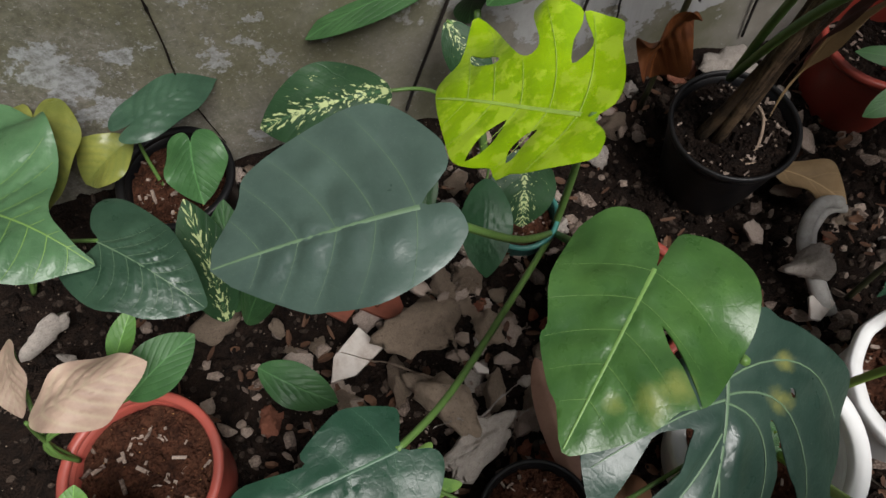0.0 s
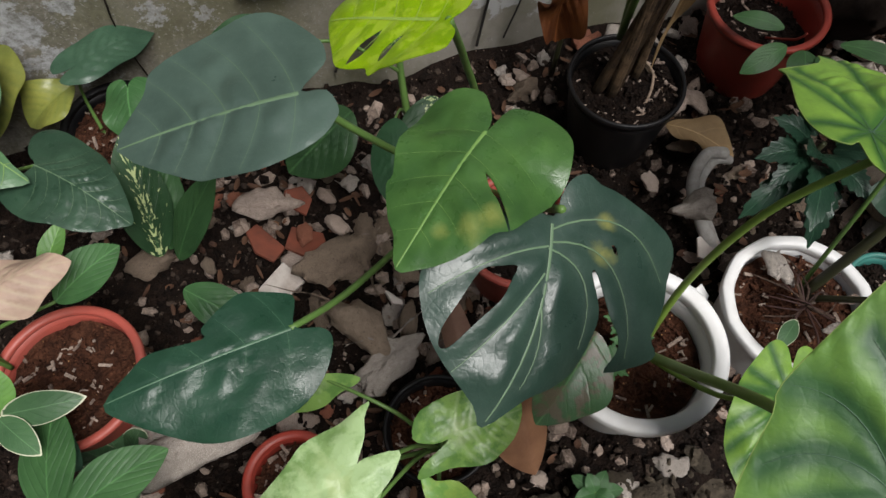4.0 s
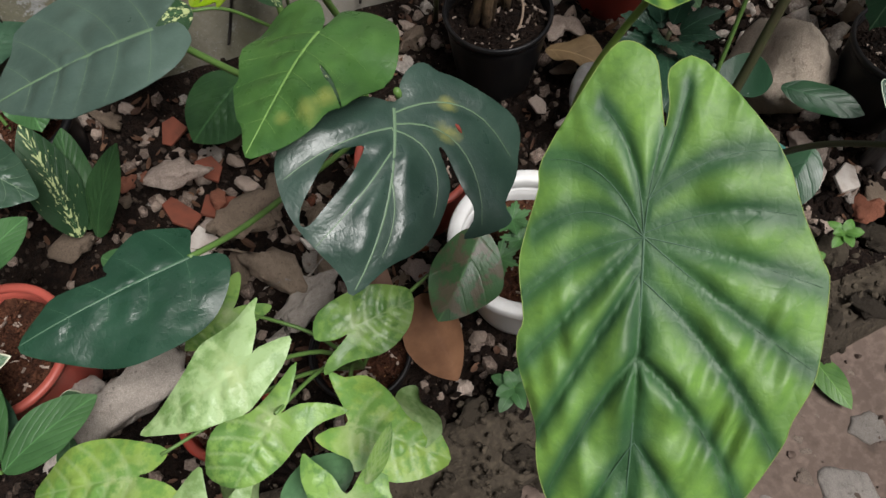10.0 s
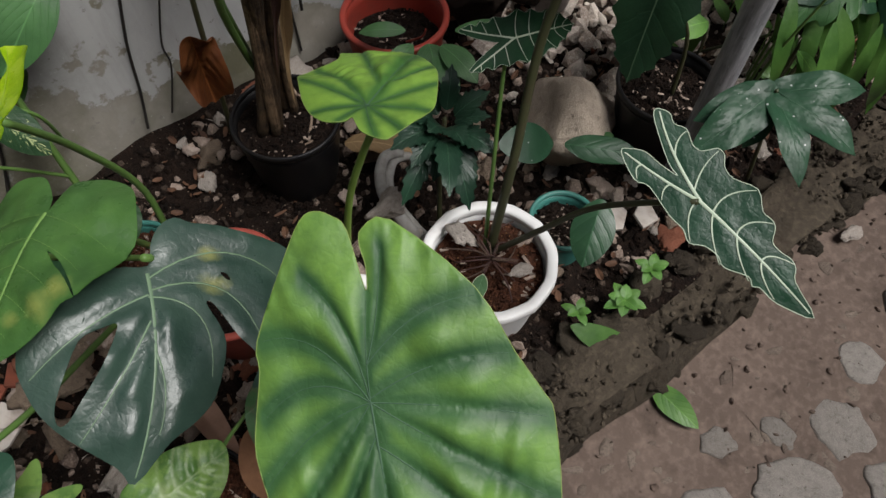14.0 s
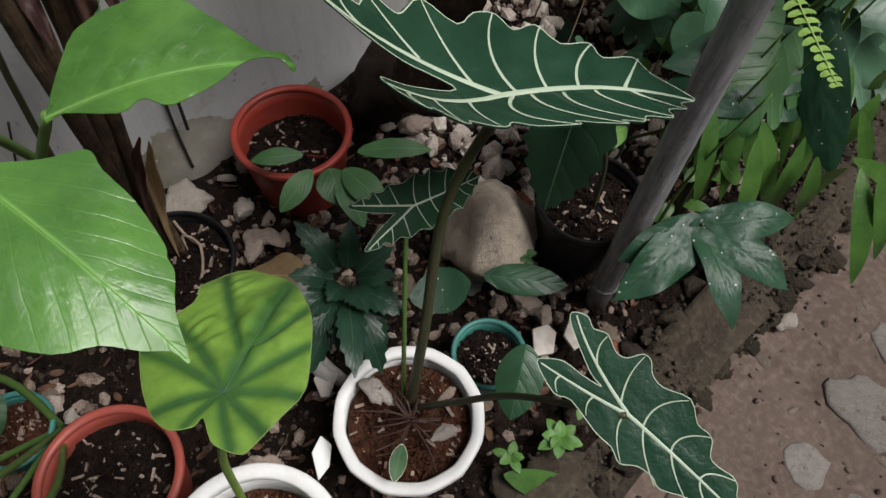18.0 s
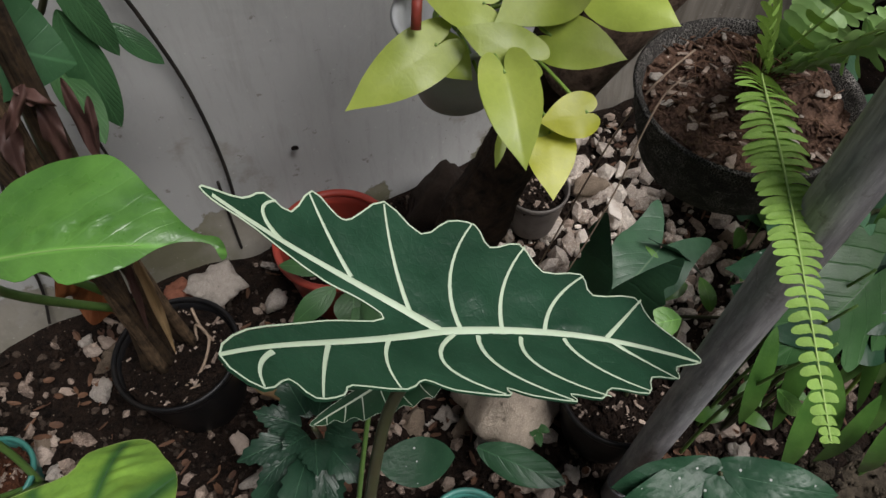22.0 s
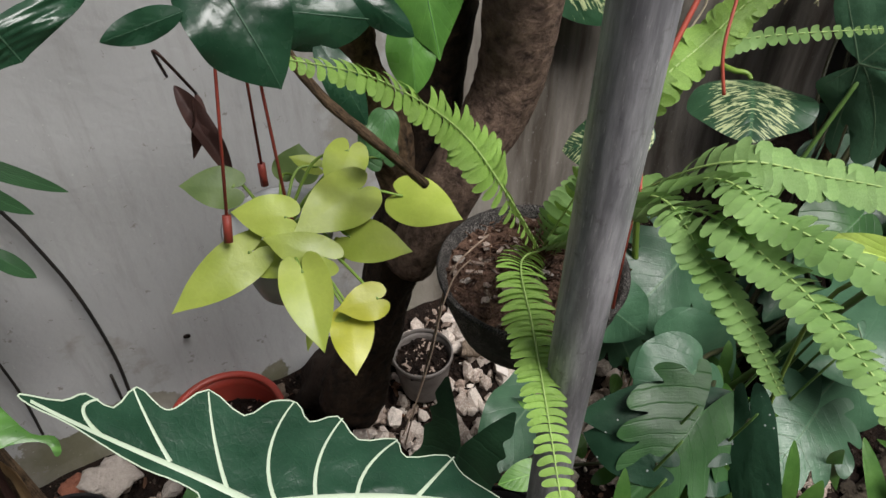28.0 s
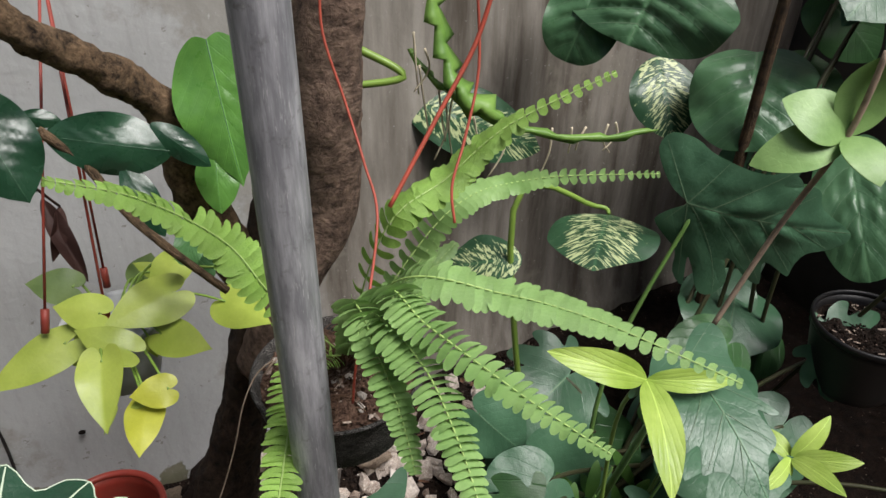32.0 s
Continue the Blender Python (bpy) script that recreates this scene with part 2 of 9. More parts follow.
def wall_mat():
    """Old plaster: pale paint, grey where it has flaked off, damp and mossy low down in blotches of its own."""
    m = Nodes("old_plaster")
    ob = m.coords()
    sep = m.add("SeparateXYZ", Vector=ob)
    x, z = sep.outputs[0], sep.outputs[2]
    big, mid = m.noise(ob, 3.0, 6, 0.6), m.noise(ob, 9, 8, 0.65)
    paint = m.mix(m.noise(ob, 1.7, 3), (0.31, 0.312, 0.31), (0.42, 0.42, 0.41))
    paint = m.mix(m.ramp(m.noise(ob, 28, 6), (0.5, 0.0), (0.75, 0.3)), paint, (0.33, 0.33, 0.32))
    bare = m.mix(mid, (0.17, 0.155, 0.13), (0.33, 0.31, 0.27))
    moss = m.mix(mid, (0.075, 0.075, 0.042), (0.2, 0.19, 0.13))
    old = m.mix(m.ramp(big, (0.42, 0.0), (0.58, 1.0)), bare, moss)
    # the far west end and the foot of the wall have lost most paint
    bias = m.maths("ADD", m.ramp(m.maths("MULTIPLY_ADD", x, 0.5, 0.5), (0.5, 0.3), (0.9, 0.02)), m.ramp(z, (0.28, 0.18), (0.5, 0.0)))
    worn = m.ramp(m.maths("ADD", m.noise(ob, 4.5, 9, 0.62), bias), (0.66, 0.0), (0.675, 1.0))
    c = m.mix(worn, paint, old)
    streak = m.add("Mapping", Vector=ob)
    streak.inputs["Scale"].default_value = (14, 14, 1.6)
    st = m.noise(streak.outputs[0], 1.0, 6, 0.6)
    raw = m.mix(m.ramp(st, (0.35, 0.0), (0.68, 1.0)), (0.085, 0.07, 0.055), (0.31, 0.285, 0.25))
    eastk = m.ramp(m.maths("MULTIPLY", m.maths("MULTIPLY_ADD", m.noise(ob, 7, 6), 0.2, x), 0.4), (0.66, 0.0), (0.685, 1.0))
    c = m.mix(eastk, c, raw)
    patch = m.ramp(m.noise(ob, 2.3, 8, 0.66), (0.55, 0.0), (0.6, 0.6))
    c = m.mix(patch, c, m.mix(m.noise(ob, 16, 5), (0.16, 0.14, 0.105), (0.29, 0.27, 0.235)))
    chips = m.ramp(m.noise(ob, 34, 6, 0.7), (0.645, 0.0), (0.66, 0.8))
    c = m.mix(chips, c, (0.2, 0.185, 0.165))
    west = m.ramp(m.maths("MULTIPLY_ADD", x, 0.5, 0.5), (0.35, 1.0), (0.75, 0.0))
    damp = m.mix(m.noise(ob, 11, 5), (0.075, 0.072, 0.03), (0.2, 0.185, 0.125))
    c = m.mix(m.maths("MULTIPLY", west, m.ramp(m.noise(ob, 5.5, 9, 0.7), (0.44, 0.0), (0.58, 0.9))), c, damp)
    c = m.mix(m.maths("MULTIPLY", west, m.ramp(m.noise(ob, 7.5, 9, 0.7), (0.575, 0.0), (0.588, 0.9))), c, (0.4, 0.41, 0.42))
    spots = m.ramp(m.noise(ob, 95, 4, 0.7), (0.66, 0.0), (0.7, 0.6))
    c = m.mix(spots, c, (0.5, 0.5, 0.48))
    c = m.mix(m.maths("MULTIPLY", west, m.ramp(m.noise(ob, 70, 8, 0.78), (0.42, 0.0), (0.62, 0.75))), c, (0.085, 0.08, 0.055))
    c = m.mix(m.maths("MULTIPLY", west, m.ramp(m.noise(ob, 160, 6, 0.7), (0.58, 0.0), (0.64, 0.5))), c, (0.42, 0.42, 0.39))
    c = m.mix(m.ramp(m.noise(streak.outputs[0], 3.0, 7, 0.7), (0.5, 0.0), (0.75, 0.28)), c, (0.15, 0.14, 0.12))
    h = m.maths("ADD", m.maths("MULTIPLY", worn, -0.6), m.maths("ADD", m.noise(ob, 60, 6), m.maths("MULTIPLY", m.noise(ob, 14, 5), 0.5)))
    m.bump(m.maths("ADD", h, m.maths("MULTIPLY", chips, -0.8)), 0.28, 0.005)
    return m.set(Base_Color=c, Roughness=0.75, Specular_IOR_Level=0.3)


def soil_mat(name, a=(0.005, 0.0032, 0.0024), b=(0.024, 0.014, 0.0095), fleck=(0.26, 0.2, 0.15), wet=0.0):
    m = Nodes(name)
    ob = m.coords()
    c = m.mix(m.ramp(m.noise(ob, 45, 8, 0.7), (0.35, 0.0), (0.7, 1.0)), a, b)
    vor = m.add("TexVoronoi", Vector=ob, Scale=210.0)
    k = m.maths("MULTIPLY", m.ramp(vor.outputs["Color"], (0.86, 0.0), (0.9, 1.0)), m.ramp(vor.outputs["Distance"], (0.2, 1.0), (0.4, 0.0)))
    c = m.mix(k, c, fleck)
    m.bump(m.maths("ADD", m.noise(ob, 160, 8, 0.75), vor.outputs["Distance"]), 0.9, 0.006)
    return m.set(Base_Color=c, Roughness=m.ramp(m.noise(ob, 12, 3), (0.4, 0.95 - wet), (0.6, 0.97)), Specular_IOR_Level=0.15)


def pipe_mat():
    """Weathered grey plastic with long pale scuffs and mud specks."""
    m = Nodes("grey_pipe")
    ob = m.coords()
    mp = m.add("Mapping", Vector=ob)
    mp.inputs["Scale"].default_value = (1.0, 1.0, 0.12)
    c = m.mix(m.ramp(m.noise(mp.outputs[0], 120, 5, 0.65), (0.4, 0.0), (0.7, 1.0)), (0.17, 0.168, 0.18), (0.36, 0.355, 0.37))
    c = m.mix(m.ramp(m.noise(mp.outputs[0], 420, 4, 0.7), (0.6, 0.0), (0.68, 0.7)), c, (0.42, 0.41, 0.41))
    c = m.mix(m.ramp(m.noise(ob, 45, 5, 0.7), (0.58, 0.0), (0.7, 0.6)), c, (0.06, 0.05, 0.045))
    m.bump(m.noise(mp.outputs[0], 200, 4), 0.25, 0.001)
    return m.set(Base_Color=c, Roughness=m.maths("MULTIPLY_ADD", m.noise(ob, 30, 3), 0.3, 0.28), Specular_IOR_Level=0.45)


def net_mat():
    """Black plastic netting with pale dusty threads over coir."""
    m = Nodes("dusty_netting")
    ob = m.coords()
    vor = m.add("TexVoronoi", Vector=ob, Scale=330.0)
    vor.feature = "DISTANCE_TO_EDGE"
    k = m.maths("MULTIPLY", m.ramp(vor.outputs["Distance"], (0.03, 1.0), (0.09, 0.0)), m.ramp(m.noise(ob, 30, 4, 0.7), (0.4, 0.1), (0.65, 1.0)))
    c = m.mix(k, m.mix(m.noise(ob, 60, 4), (0.006, 0.006, 0.006), (0.03, 0.026, 0.023)), (0.3, 0.28, 0.26))
    m.bump(m.maths("ADD", k, m.noise(ob, 200, 4)), 0.8, 0.002)
    return m.set(Base_Color=c, Roughness=0.7, Specular_IOR_Level=0.2)


def bark_mat(name, a, b, stretch=(1, 1, 0.25), scale=38.0):
    m = Nodes(name)
    mp = m.add("Mapping", Vector=m.coords("UV"))
    ob = m.coords()
    mp.inputs["Scale"].default_value = (3.0, 1.4, 1)
    n = m.noise(mp.outputs[0], 6, 8, 0.7)
    n2 = m.noise(ob, scale, 6, 0.7)
    k = m.maths("MULTIPLY_ADD", n2, 0.5, m.maths("MULTIPLY", n, 0.5))
    c = m.mix(m.ramp(k, (0.38, 0.0), (0.62, 1.0)), a, b)
    m.bump(k, 1.0, 0.02)
    return m.set(Base_Color=c, Roughness=0.88, Specular_IOR_Level=0.25)


M = dict(
    # very dark, so that the added walls bounce little light back
    blocker_wall=plain("dark_blocker_wall", (0.075, 0.07, 0.062), 0.85, 0.5, (0.03, 0.03, 0.025), 6, 0.4),
    wall=wall_mat(),
    soil=soil_mat("bed_soil", wet=0.3),
    potting=soil_mat("potting_soil", (0.03, 0.012, 0.007), (0.12, 0.048, 0.026), (0.45, 0.24, 0.1)),
    grit=soil_mat("gritty_soil", (0.05, 0.028, 0.02), (0.2, 0.12, 0.085), (0.5, 0.42, 0.35)),
    rubble=stone_mat("rubble", (0.3, 0.225, 0.18), (0.6, 0.49, 0.42)),
    brown_stone=stone_mat("brown_stone", (0.27, 0.2, 0.145), (0.45, 0.35, 0.265), scale=45, pits=0.9),
    grey_stone=stone_mat("grey_stone", (0.32, 0.28, 0.245), (0.56, 0.5, 0.445), scale=40),
    dark_stone=stone_mat("soiled_gravel", (0.022, 0.015, 0.011), (0.09, 0.064, 0.048), scale=50),
    chip=stone_mat("rubble_chip", (0.14, 0.1, 0.08), (0.42, 0.33, 0.27), scale=70),
    pale_chip=stone_mat("pale_chip", (0.36, 0.285, 0.24), (0.7, 0.62, 0.55), scale=60),
    brick=stone_mat("broken_brick", (0.24, 0.085, 0.05), (0.3, 0.12, 0.075)),
    terracotta=plain("terracotta", (0.2, 0.055, 0.03), 0.8, 0.5, (0.06, 0.035, 0.025), 30, 0.5),
    litter=leaf_mat("brown_leaf_litter", (0.07, 0.03, 0.017), (0.2, 0.095, 0.045), rough=0.75, fan=0.0),
    tile=plain("white_tile", (0.58, 0.53, 0.48), 0.35, 0.6, (0.2, 0.12, 0.08), 25),
    boulder=stone_mat("boulder", (0.36, 0.295, 0.235), (0.46, 0.385, 0.31), scale=26, pits=0.7),
    kerb=stone_mat("mossy_kerb", (0.036, 0.028, 0.02), (0.085, 0.068, 0.048), scale=18, pits=0.9),
    path=stone_mat("trodden_earth", (0.088, 0.062, 0.049), (0.165, 0.123, 0.1), scale=14, pits=0.5),
    path_pebble=stone_mat("trodden_pebble", (0.1, 0.075, 0.06), (0.2, 0.16, 0.13), scale=30, pits=0.4),
    flag=stone_mat("flagstone", (0.19, 0.17, 0.15), (0.27, 0.245, 0.22), scale=22, pits=0.5),
    red=plain("red_plastic", (0.31, 0.042, 0.028), 0.42, 0.45, (0.12, 0.05, 0.035), 14, 0.1),
    red2=plain("faded_red_plastic", (0.36, 0.075, 0.055), 0.45, 0.4, (0.14, 0.06, 0.045), 14, 0.1),
    black=plain("black_plastic", (0.007, 0.007, 0.008), 0.45, 0.3, (0.035, 0.028, 0.022), 18, 0.1, spec=0.25),
    white=plain("white_plastic", (0.74, 0.74, 0.73), 0.38, 0.35, (0.3, 0.24, 0.18), 9, 0.08, dirt_at=0.62),
    teal=plain("teal_plastic", (0.05, 0.2, 0.17), 0.42, 0.4, scale=16, bump=0.1),
    clear=plain("cloudy_plastic", (0.4, 0.41, 0.42), 0.4, 0.4, (0.12, 0.12, 0.12), 12, 0.1),
    mud=stone_mat("damp_mud", (0.016, 0.01, 0.007), (0.045, 0.03, 0.022), scale=30, pits=0.8),
    dusty=plain("dusty_cloudy_plastic", (0.13, 0.115, 0.105), 0.5, 0.6, (0.05, 0.04, 0.032), 24, 0.3),
    fibre=plain("brown_fibre", (0.11, 0.055, 0.03), 0.85, 0.4, scale=80, bump=0.3),
    rag=plain("grey_woven_bag", (0.4, 0.385, 0.36), 0.85, 0.5, (0.1, 0.085, 0.07), 40, 0.6),
    net=net_mat(),
    hanger=plain("red_wire", (0.28, 0.045, 0.03), 0.5, 0.4, scale=60, bump=0.3),
    orange=plain("orange_wire", (0.36, 0.065, 0.04), 0.5, 0.5, (0.2, 0.05, 0.03), 60, 0.3),
    pipe=pipe_mat(),
    cable=plain("black_cable", (0.012, 0.011, 0.01), 0.55, 0.3),
    bark=bark_mat("dark_bark", (0.012, 0.008, 0.005), (0.27, 0.175, 0.1)),
    # bark of the main trunk, darker than the branch's
    trunk_bark=bark_mat("trunk_dark_bark", (0.006, 0.004, 0.003), (0.06, 0.036, 0.022)),
    bark2=bark_mat("brown_bark", (0.04, 0.024, 0.018), (0.26, 0.175, 0.13)),
    stump=bark_mat("dry_leaf_bases", (0.018, 0.012, 0.008), (0.13, 0.08, 0.042)),
    dry=leaf_mat("dry_leaf", (0.2, 0.085, 0.035), (0.3, 0.14, 0.06), rough=0.7, fan=0.0),
    dry_orange=leaf_mat("rusty_dry_leaf", (0.17, 0.05, 0.014), (0.32, 0.11, 0.03), rough=0.65, fan=7.0, show=0.3, sat=1.0),
    dry_pink=leaf_mat("pinkish_dry_leaf", (0.26, 0.13, 0.085), (0.36, 0.2, 0.13), rough=0.7, fan=0.0),
    root_leaf=leaf_mat("tan_dry_leaf", (0.24, 0.15, 0.06), (0.34, 0.22, 0.1), rough=0.7, fan=3.0),
    dead=leaf_mat("withered_leaf", (0.05, 0.02, 0.016), (0.09, 0.04, 0.03), rough=0.6, fan=0.0),
    root=plain("dry_root", (0.3, 0.22, 0.16), 0.8, 0.5, scale=60, bump=0.4),
    pale_root=plain("pale_root", (0.6, 0.52, 0.38), 0.7, 0.3, scale=60),
    petiole=plain("green_petiole", (0.1, 0.19, 0.045), 0.45, 0.3, (0.06, 0.09, 0.03), 40, 0.1),
    rachis=plain("fern_rachis", (0.3, 0.42, 0.13), 0.5, 0.3, (0.2, 0.3, 0.08), 40, 0.1),
    petiole_dark=plain("dark_petiole", (0.045, 0.05, 0.022), 0.45, 0.4, (0.05, 0.03, 0.02), 40, 0.1),
    petiole_lime=plain("lime_petiole", (0.17, 0.27, 0.045), 0.45, 0.3, (0.12, 0.2, 0.03), scale=40, bump=0.1),
    cream_vein=plain("cream_vein", (0.4, 0.48, 0.36), 0.45, 0.25, (0.35, 0.45, 0.25), 60, 0.1),
    pale_vein=plain("pale_vein", (0.115, 0.185, 0.105), 0.45, 0.4, (0.07, 0.13, 0.07), 60, 0.1),
    deep_vein=plain("deep_vein", (0.06, 0.13, 0.075), 0.45, 0.3, (0.05, 0.1, 0.05), 60, 0.1),
    green_vein=plain("green_vein", (0.15, 0.27, 0.07), 0.45, 0.3, (0.1, 0.2, 0.05), 60, 0.1),
    lime_vein=plain("lime_vein", (0.28, 0.42, 0.07), 0.45, 0.2, scale=60, bump=0.1),
    groove_vein=plain("sunken_vein", (0.05, 0.11, 0.06), 0.6, 0.4, (0.022, 0.062, 0.034), 60, 0.1),
    yellow_margin=plain("yellowish_margin", (0.2, 0.28, 0.07), 0.5, 0.2, (0.2, 0.25, 0.05), 60, 0.1),
    dark_vein=plain("dark_vein", (0.045, 0.1, 0.045), 0.45, 0.2, scale=60, bump=0.1),
    monstera=leaf_mat("dark_monstera_leaf", (0.052, 0.092, 0.072), (0.07, 0.118, 0.092), rough=0.32, fan=0.0, vein=(0.075, 0.125, 0.097), groove=0.1, spec=0.5, show=0.45, relief=0.35, crease=1.0, slope=0.15, bend=0.3),
    monstera_deep=leaf_mat("deep_green_heart_leaf", (0.024, 0.066, 0.04), (0.036, 0.09, 0.055), rough=0.28, fan=0.0, vein=(0.036, 0.09, 0.054), groove=0.1, show=0.2, relief=0.45, spec=0.32, crease=0.7, slope=0.15, sat=1.1, bend=0.3),
    monstera_scar=leaf_mat("scarred_monstera_leaf", (0.024, 0.058, 0.041), (0.042, 0.083, 0.06), rough=0.3, vein=(0.06, 0.095, 0.07), fan=0.0, groove=0.08, scar=((0.32, -0.13, 0.05), (0.305, 0.03, 0.06)), spec=0.5, show=0.35, relief=0.45, crease=0.8, slope=0.3),
    monstera_green=leaf_mat("green_monstera_leaf", (0.036, 0.1, 0.024), (0.07, 0.16, 0.036), rough=0.27, fan=0.0, groove=0.15, scar=((0.2, 0.5, 0.09), (0.27, 0.62, 0.1), (0.4, 0.7, 0.06)), scar_col=(0.21, 0.24, 0.06), show=0.22, relief=0.4, crease=0.8, slope=0.15, spec=0.4, sat=1.0, bend=0.3),
    monstera_lime=leaf_mat("lime_variegated_leaf", (0.22, 0.4, 0.006), (0.29, 0.46, 0.01), mottle=0.06, mottle_col=(0.33, 0.47, 0.045), rough=0.3, fan=0.0, relief=0.5, spec=0.55, sat=1.05),
    dieff=leaf_mat("spotted_dumb_cane_leaf", (0.02, 0.06, 0.022), (0.03, 0.085, 0.03), cream=(0.45, 0.53, 0.22), show=0.1, spec=0.22, rough=0.42),
    streaked=leaf_mat("streaked_dumb_cane_leaf", (0.02, 0.075, 0.03), (0.03, 0.1, 0.04), cream=(0.5, 0.57, 0.27), show=0.1, streaks=True, slope=0.05, bend=0.05),
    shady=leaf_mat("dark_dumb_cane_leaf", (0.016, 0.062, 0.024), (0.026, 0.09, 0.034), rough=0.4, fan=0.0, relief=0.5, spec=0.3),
    polly_small=leaf_mat("matt_alocasia_leaf", (0.014, 0.06, 0.024), (0.024, 0.085, 0.034), rough=0.5, fan=0.0, relief=0.45, spec=0.12),
    dieff_plain=leaf_mat("dumb_cane_leaf", (0.03, 0.095, 0.03), (0.05, 0.135, 0.04), bend=0.3, slope=0.2, spec=0.28),
    pleat=leaf_mat("pleated_leaf", (0.03, 0.08, 0.045), (0.055, 0.125, 0.07), vein=(0.02, 0.055, 0.03), fan=0.0, groove=1.5, slope=0.2, bend=0.4, crease=1.2, show=0.35, relief=0.6, rough=0.3),
    pleat_light=leaf_mat("pale_pleated_leaf", (0.075, 0.19, 0.075), (0.12, 0.27, 0.11), vein=(0.05, 0.13, 0.05), fan=0.0, groove=1.5, slope=0.2, bend=0.4, crease=1.2, show=0.35, relief=0.6, rough=0.3),
    yellowing=leaf_mat("yellowing_leaf", (0.17, 0.2, 0.03), (0.27, 0.28, 0.045), vein=(0.1, 0.14, 0.03), fan=0.0, groove=1.2, slope=0.2, bend=0.4, crease=1.0, relief=0.6, rough=0.3),
    pink=leaf_mat("faded_pink_leaf", (0.4, 0.27, 0.2), (0.5, 0.36, 0.26), vein=(0.45, 0.4, 0.25), rough=0.55, fan=0.0, relief=0.6),
    fresh=leaf_mat("fresh_green_leaf", (0.07, 0.2, 0.03), (0.13, 0.3, 0.04), cream=None),
    mid=leaf_mat("green_leaf", (0.04, 0.125, 0.035), (0.065, 0.18, 0.05), crease=1.0, slope=0.3, bend=0.3),
    big=leaf_mat("broad_green_leaf", (0.06, 0.185, 0.022), (0.11, 0.29, 0.035), rough=0.28, show=0.1, groove=0.15, fan=8.0, relief=0.3, spec=0.42, crease=0.25, slope=0.3),
    slender=leaf_mat("crinkled_green_leaf", (0.03, 0.1, 0.035), (0.05, 0.14, 0.05), rough=0.34, fan=9.0, groove=0.6, crease=0.6, slope=0.2, relief=0.4, bend=0.3),
    smooth=leaf_mat("smooth_green_leaf", (0.03, 0.1, 0.04), (0.045, 0.135, 0.05), rough=0.36, fan=5.0, groove=0.1, crease=0.5, show=0.1, relief=0.25),
    shrub=leaf_mat("dark_shrub_leaf", (0.01, 0.04, 0.022), (0.02, 0.064, 0.034), rough=0.32, groove=0.25, show=0.06, crease=1.0, slope=0.3, spec=0.35),
    syn=leaf_mat("pale_arrow_leaf", (0.16, 0.3, 0.075), (0.27, 0.42, 0.14), mottle=0.3, mottle_col=(0.32, 0.46, 0.2), groove=0.6, show=0.08, fan=0.0, relief=0.7, scar=((0.5, 0.08, 0.3),), scar_col=(0.4, 0.5, 0.22), crease=0.35, slope=0.3, vein=(0.4, 0.5, 0.24)),
    syn_lime=leaf_mat("lime_arrow_leaf", (0.2, 0.36, 0.04), (0.3, 0.46, 0.07), mottle=0.2, mottle_col=(0.12, 0.28, 0.04), groove=0.6, show=0.08, fan=0.0, relief=0.7, scar=((0.5, 0.08, 0.3),), scar_col=(0.4, 0.5, 0.22), crease=0.35, slope=0.3, vein=(0.4, 0.5, 0.24)),
    syn_green=leaf_mat("green_arrow_leaf", (0.09, 0.23, 0.035), (0.16, 0.32, 0.06), mottle=0.2, mottle_col=(0.2, 0.36, 0.06), groove=0.6, show=0.08, fan=0.0, relief=0.7, scar=((0.5, 0.08, 0.3),), scar_col=(0.4, 0.5, 0.22), crease=0.35, slope=0.3, vein=(0.4, 0.5, 0.24)),
    mottled=leaf_mat("mottled_brown_leaf", (0.03, 0.09, 0.03), (0.06, 0.14, 0.05), mottle=0.1, mottle_col=(0.1, 0.075, 0.05), fan=4.0),
    edged=leaf_mat("white_edged_leaf", (0.05, 0.13, 0.05), (0.08, 0.18, 0.07), edge=(0.6, 0.6, 0.42)),
    shield=leaf_mat("quilted_alocasia_leaf", (0.027, 0.093, 0.031), (0.052, 0.148, 0.04), pale_between=(0.16, 0.32, 0.042), rough=0.48, fan=0.0, relief=0.45, sat=0.95, spec=0.42),
    disc_leaf=leaf_mat("round_quilted_leaf", (0.045, 0.13, 0.03), (0.075, 0.19, 0.036), pale_between=(0.22, 0.38, 0.06), rough=0.42, fan=0.0, relief=0.45, sat=1.02, spec=0.4),
    polly=leaf_mat("black_green_alocasia_leaf", (0.014, 0.055, 0.028), (0.022, 0.076, 0.04), rough=0.32, fan=0.0, relief=0.75, spec=0.22),
    polly_green=leaf_mat("deep_green_alocasia_leaf", (0.018, 0.07, 0.03), (0.03, 0.1, 0.04), rough=0.36, fan=5.0, groove=0.6, show=0.15),
    lemon=leaf_mat("lemon_leaf", (0.33, 0.43, 0.035), (0.42, 0.5, 0.06), rough=0.36, fan=0.0, relief=0.25),
    lemon_old=leaf_mat("olive_lemon_leaf", (0.15, 0.24, 0.06), (0.21, 0.3, 0.08), rough=0.42, fan=0.0, relief=0.25),
    lemon_young=leaf_mat("yellow_lemon_leaf", (0.4, 0.42, 0.012), (0.46, 0.47, 0.02), rough=0.36, fan=0.0, relief=0.25),
    fern=leaf_mat("fern_green", (0.2, 0.37, 0.09), (0.3, 0.48, 0.15), rough=0.42, fan=0.0),
    # lit and shaded copies of the fern green, light put into the colour
    fern_bright=leaf_mat("bright_fern_green", (0.21, 0.4, 0.045), (0.32, 0.52, 0.085), rough=0.42, fan=0.0),
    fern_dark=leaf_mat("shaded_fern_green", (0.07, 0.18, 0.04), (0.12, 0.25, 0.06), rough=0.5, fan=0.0),
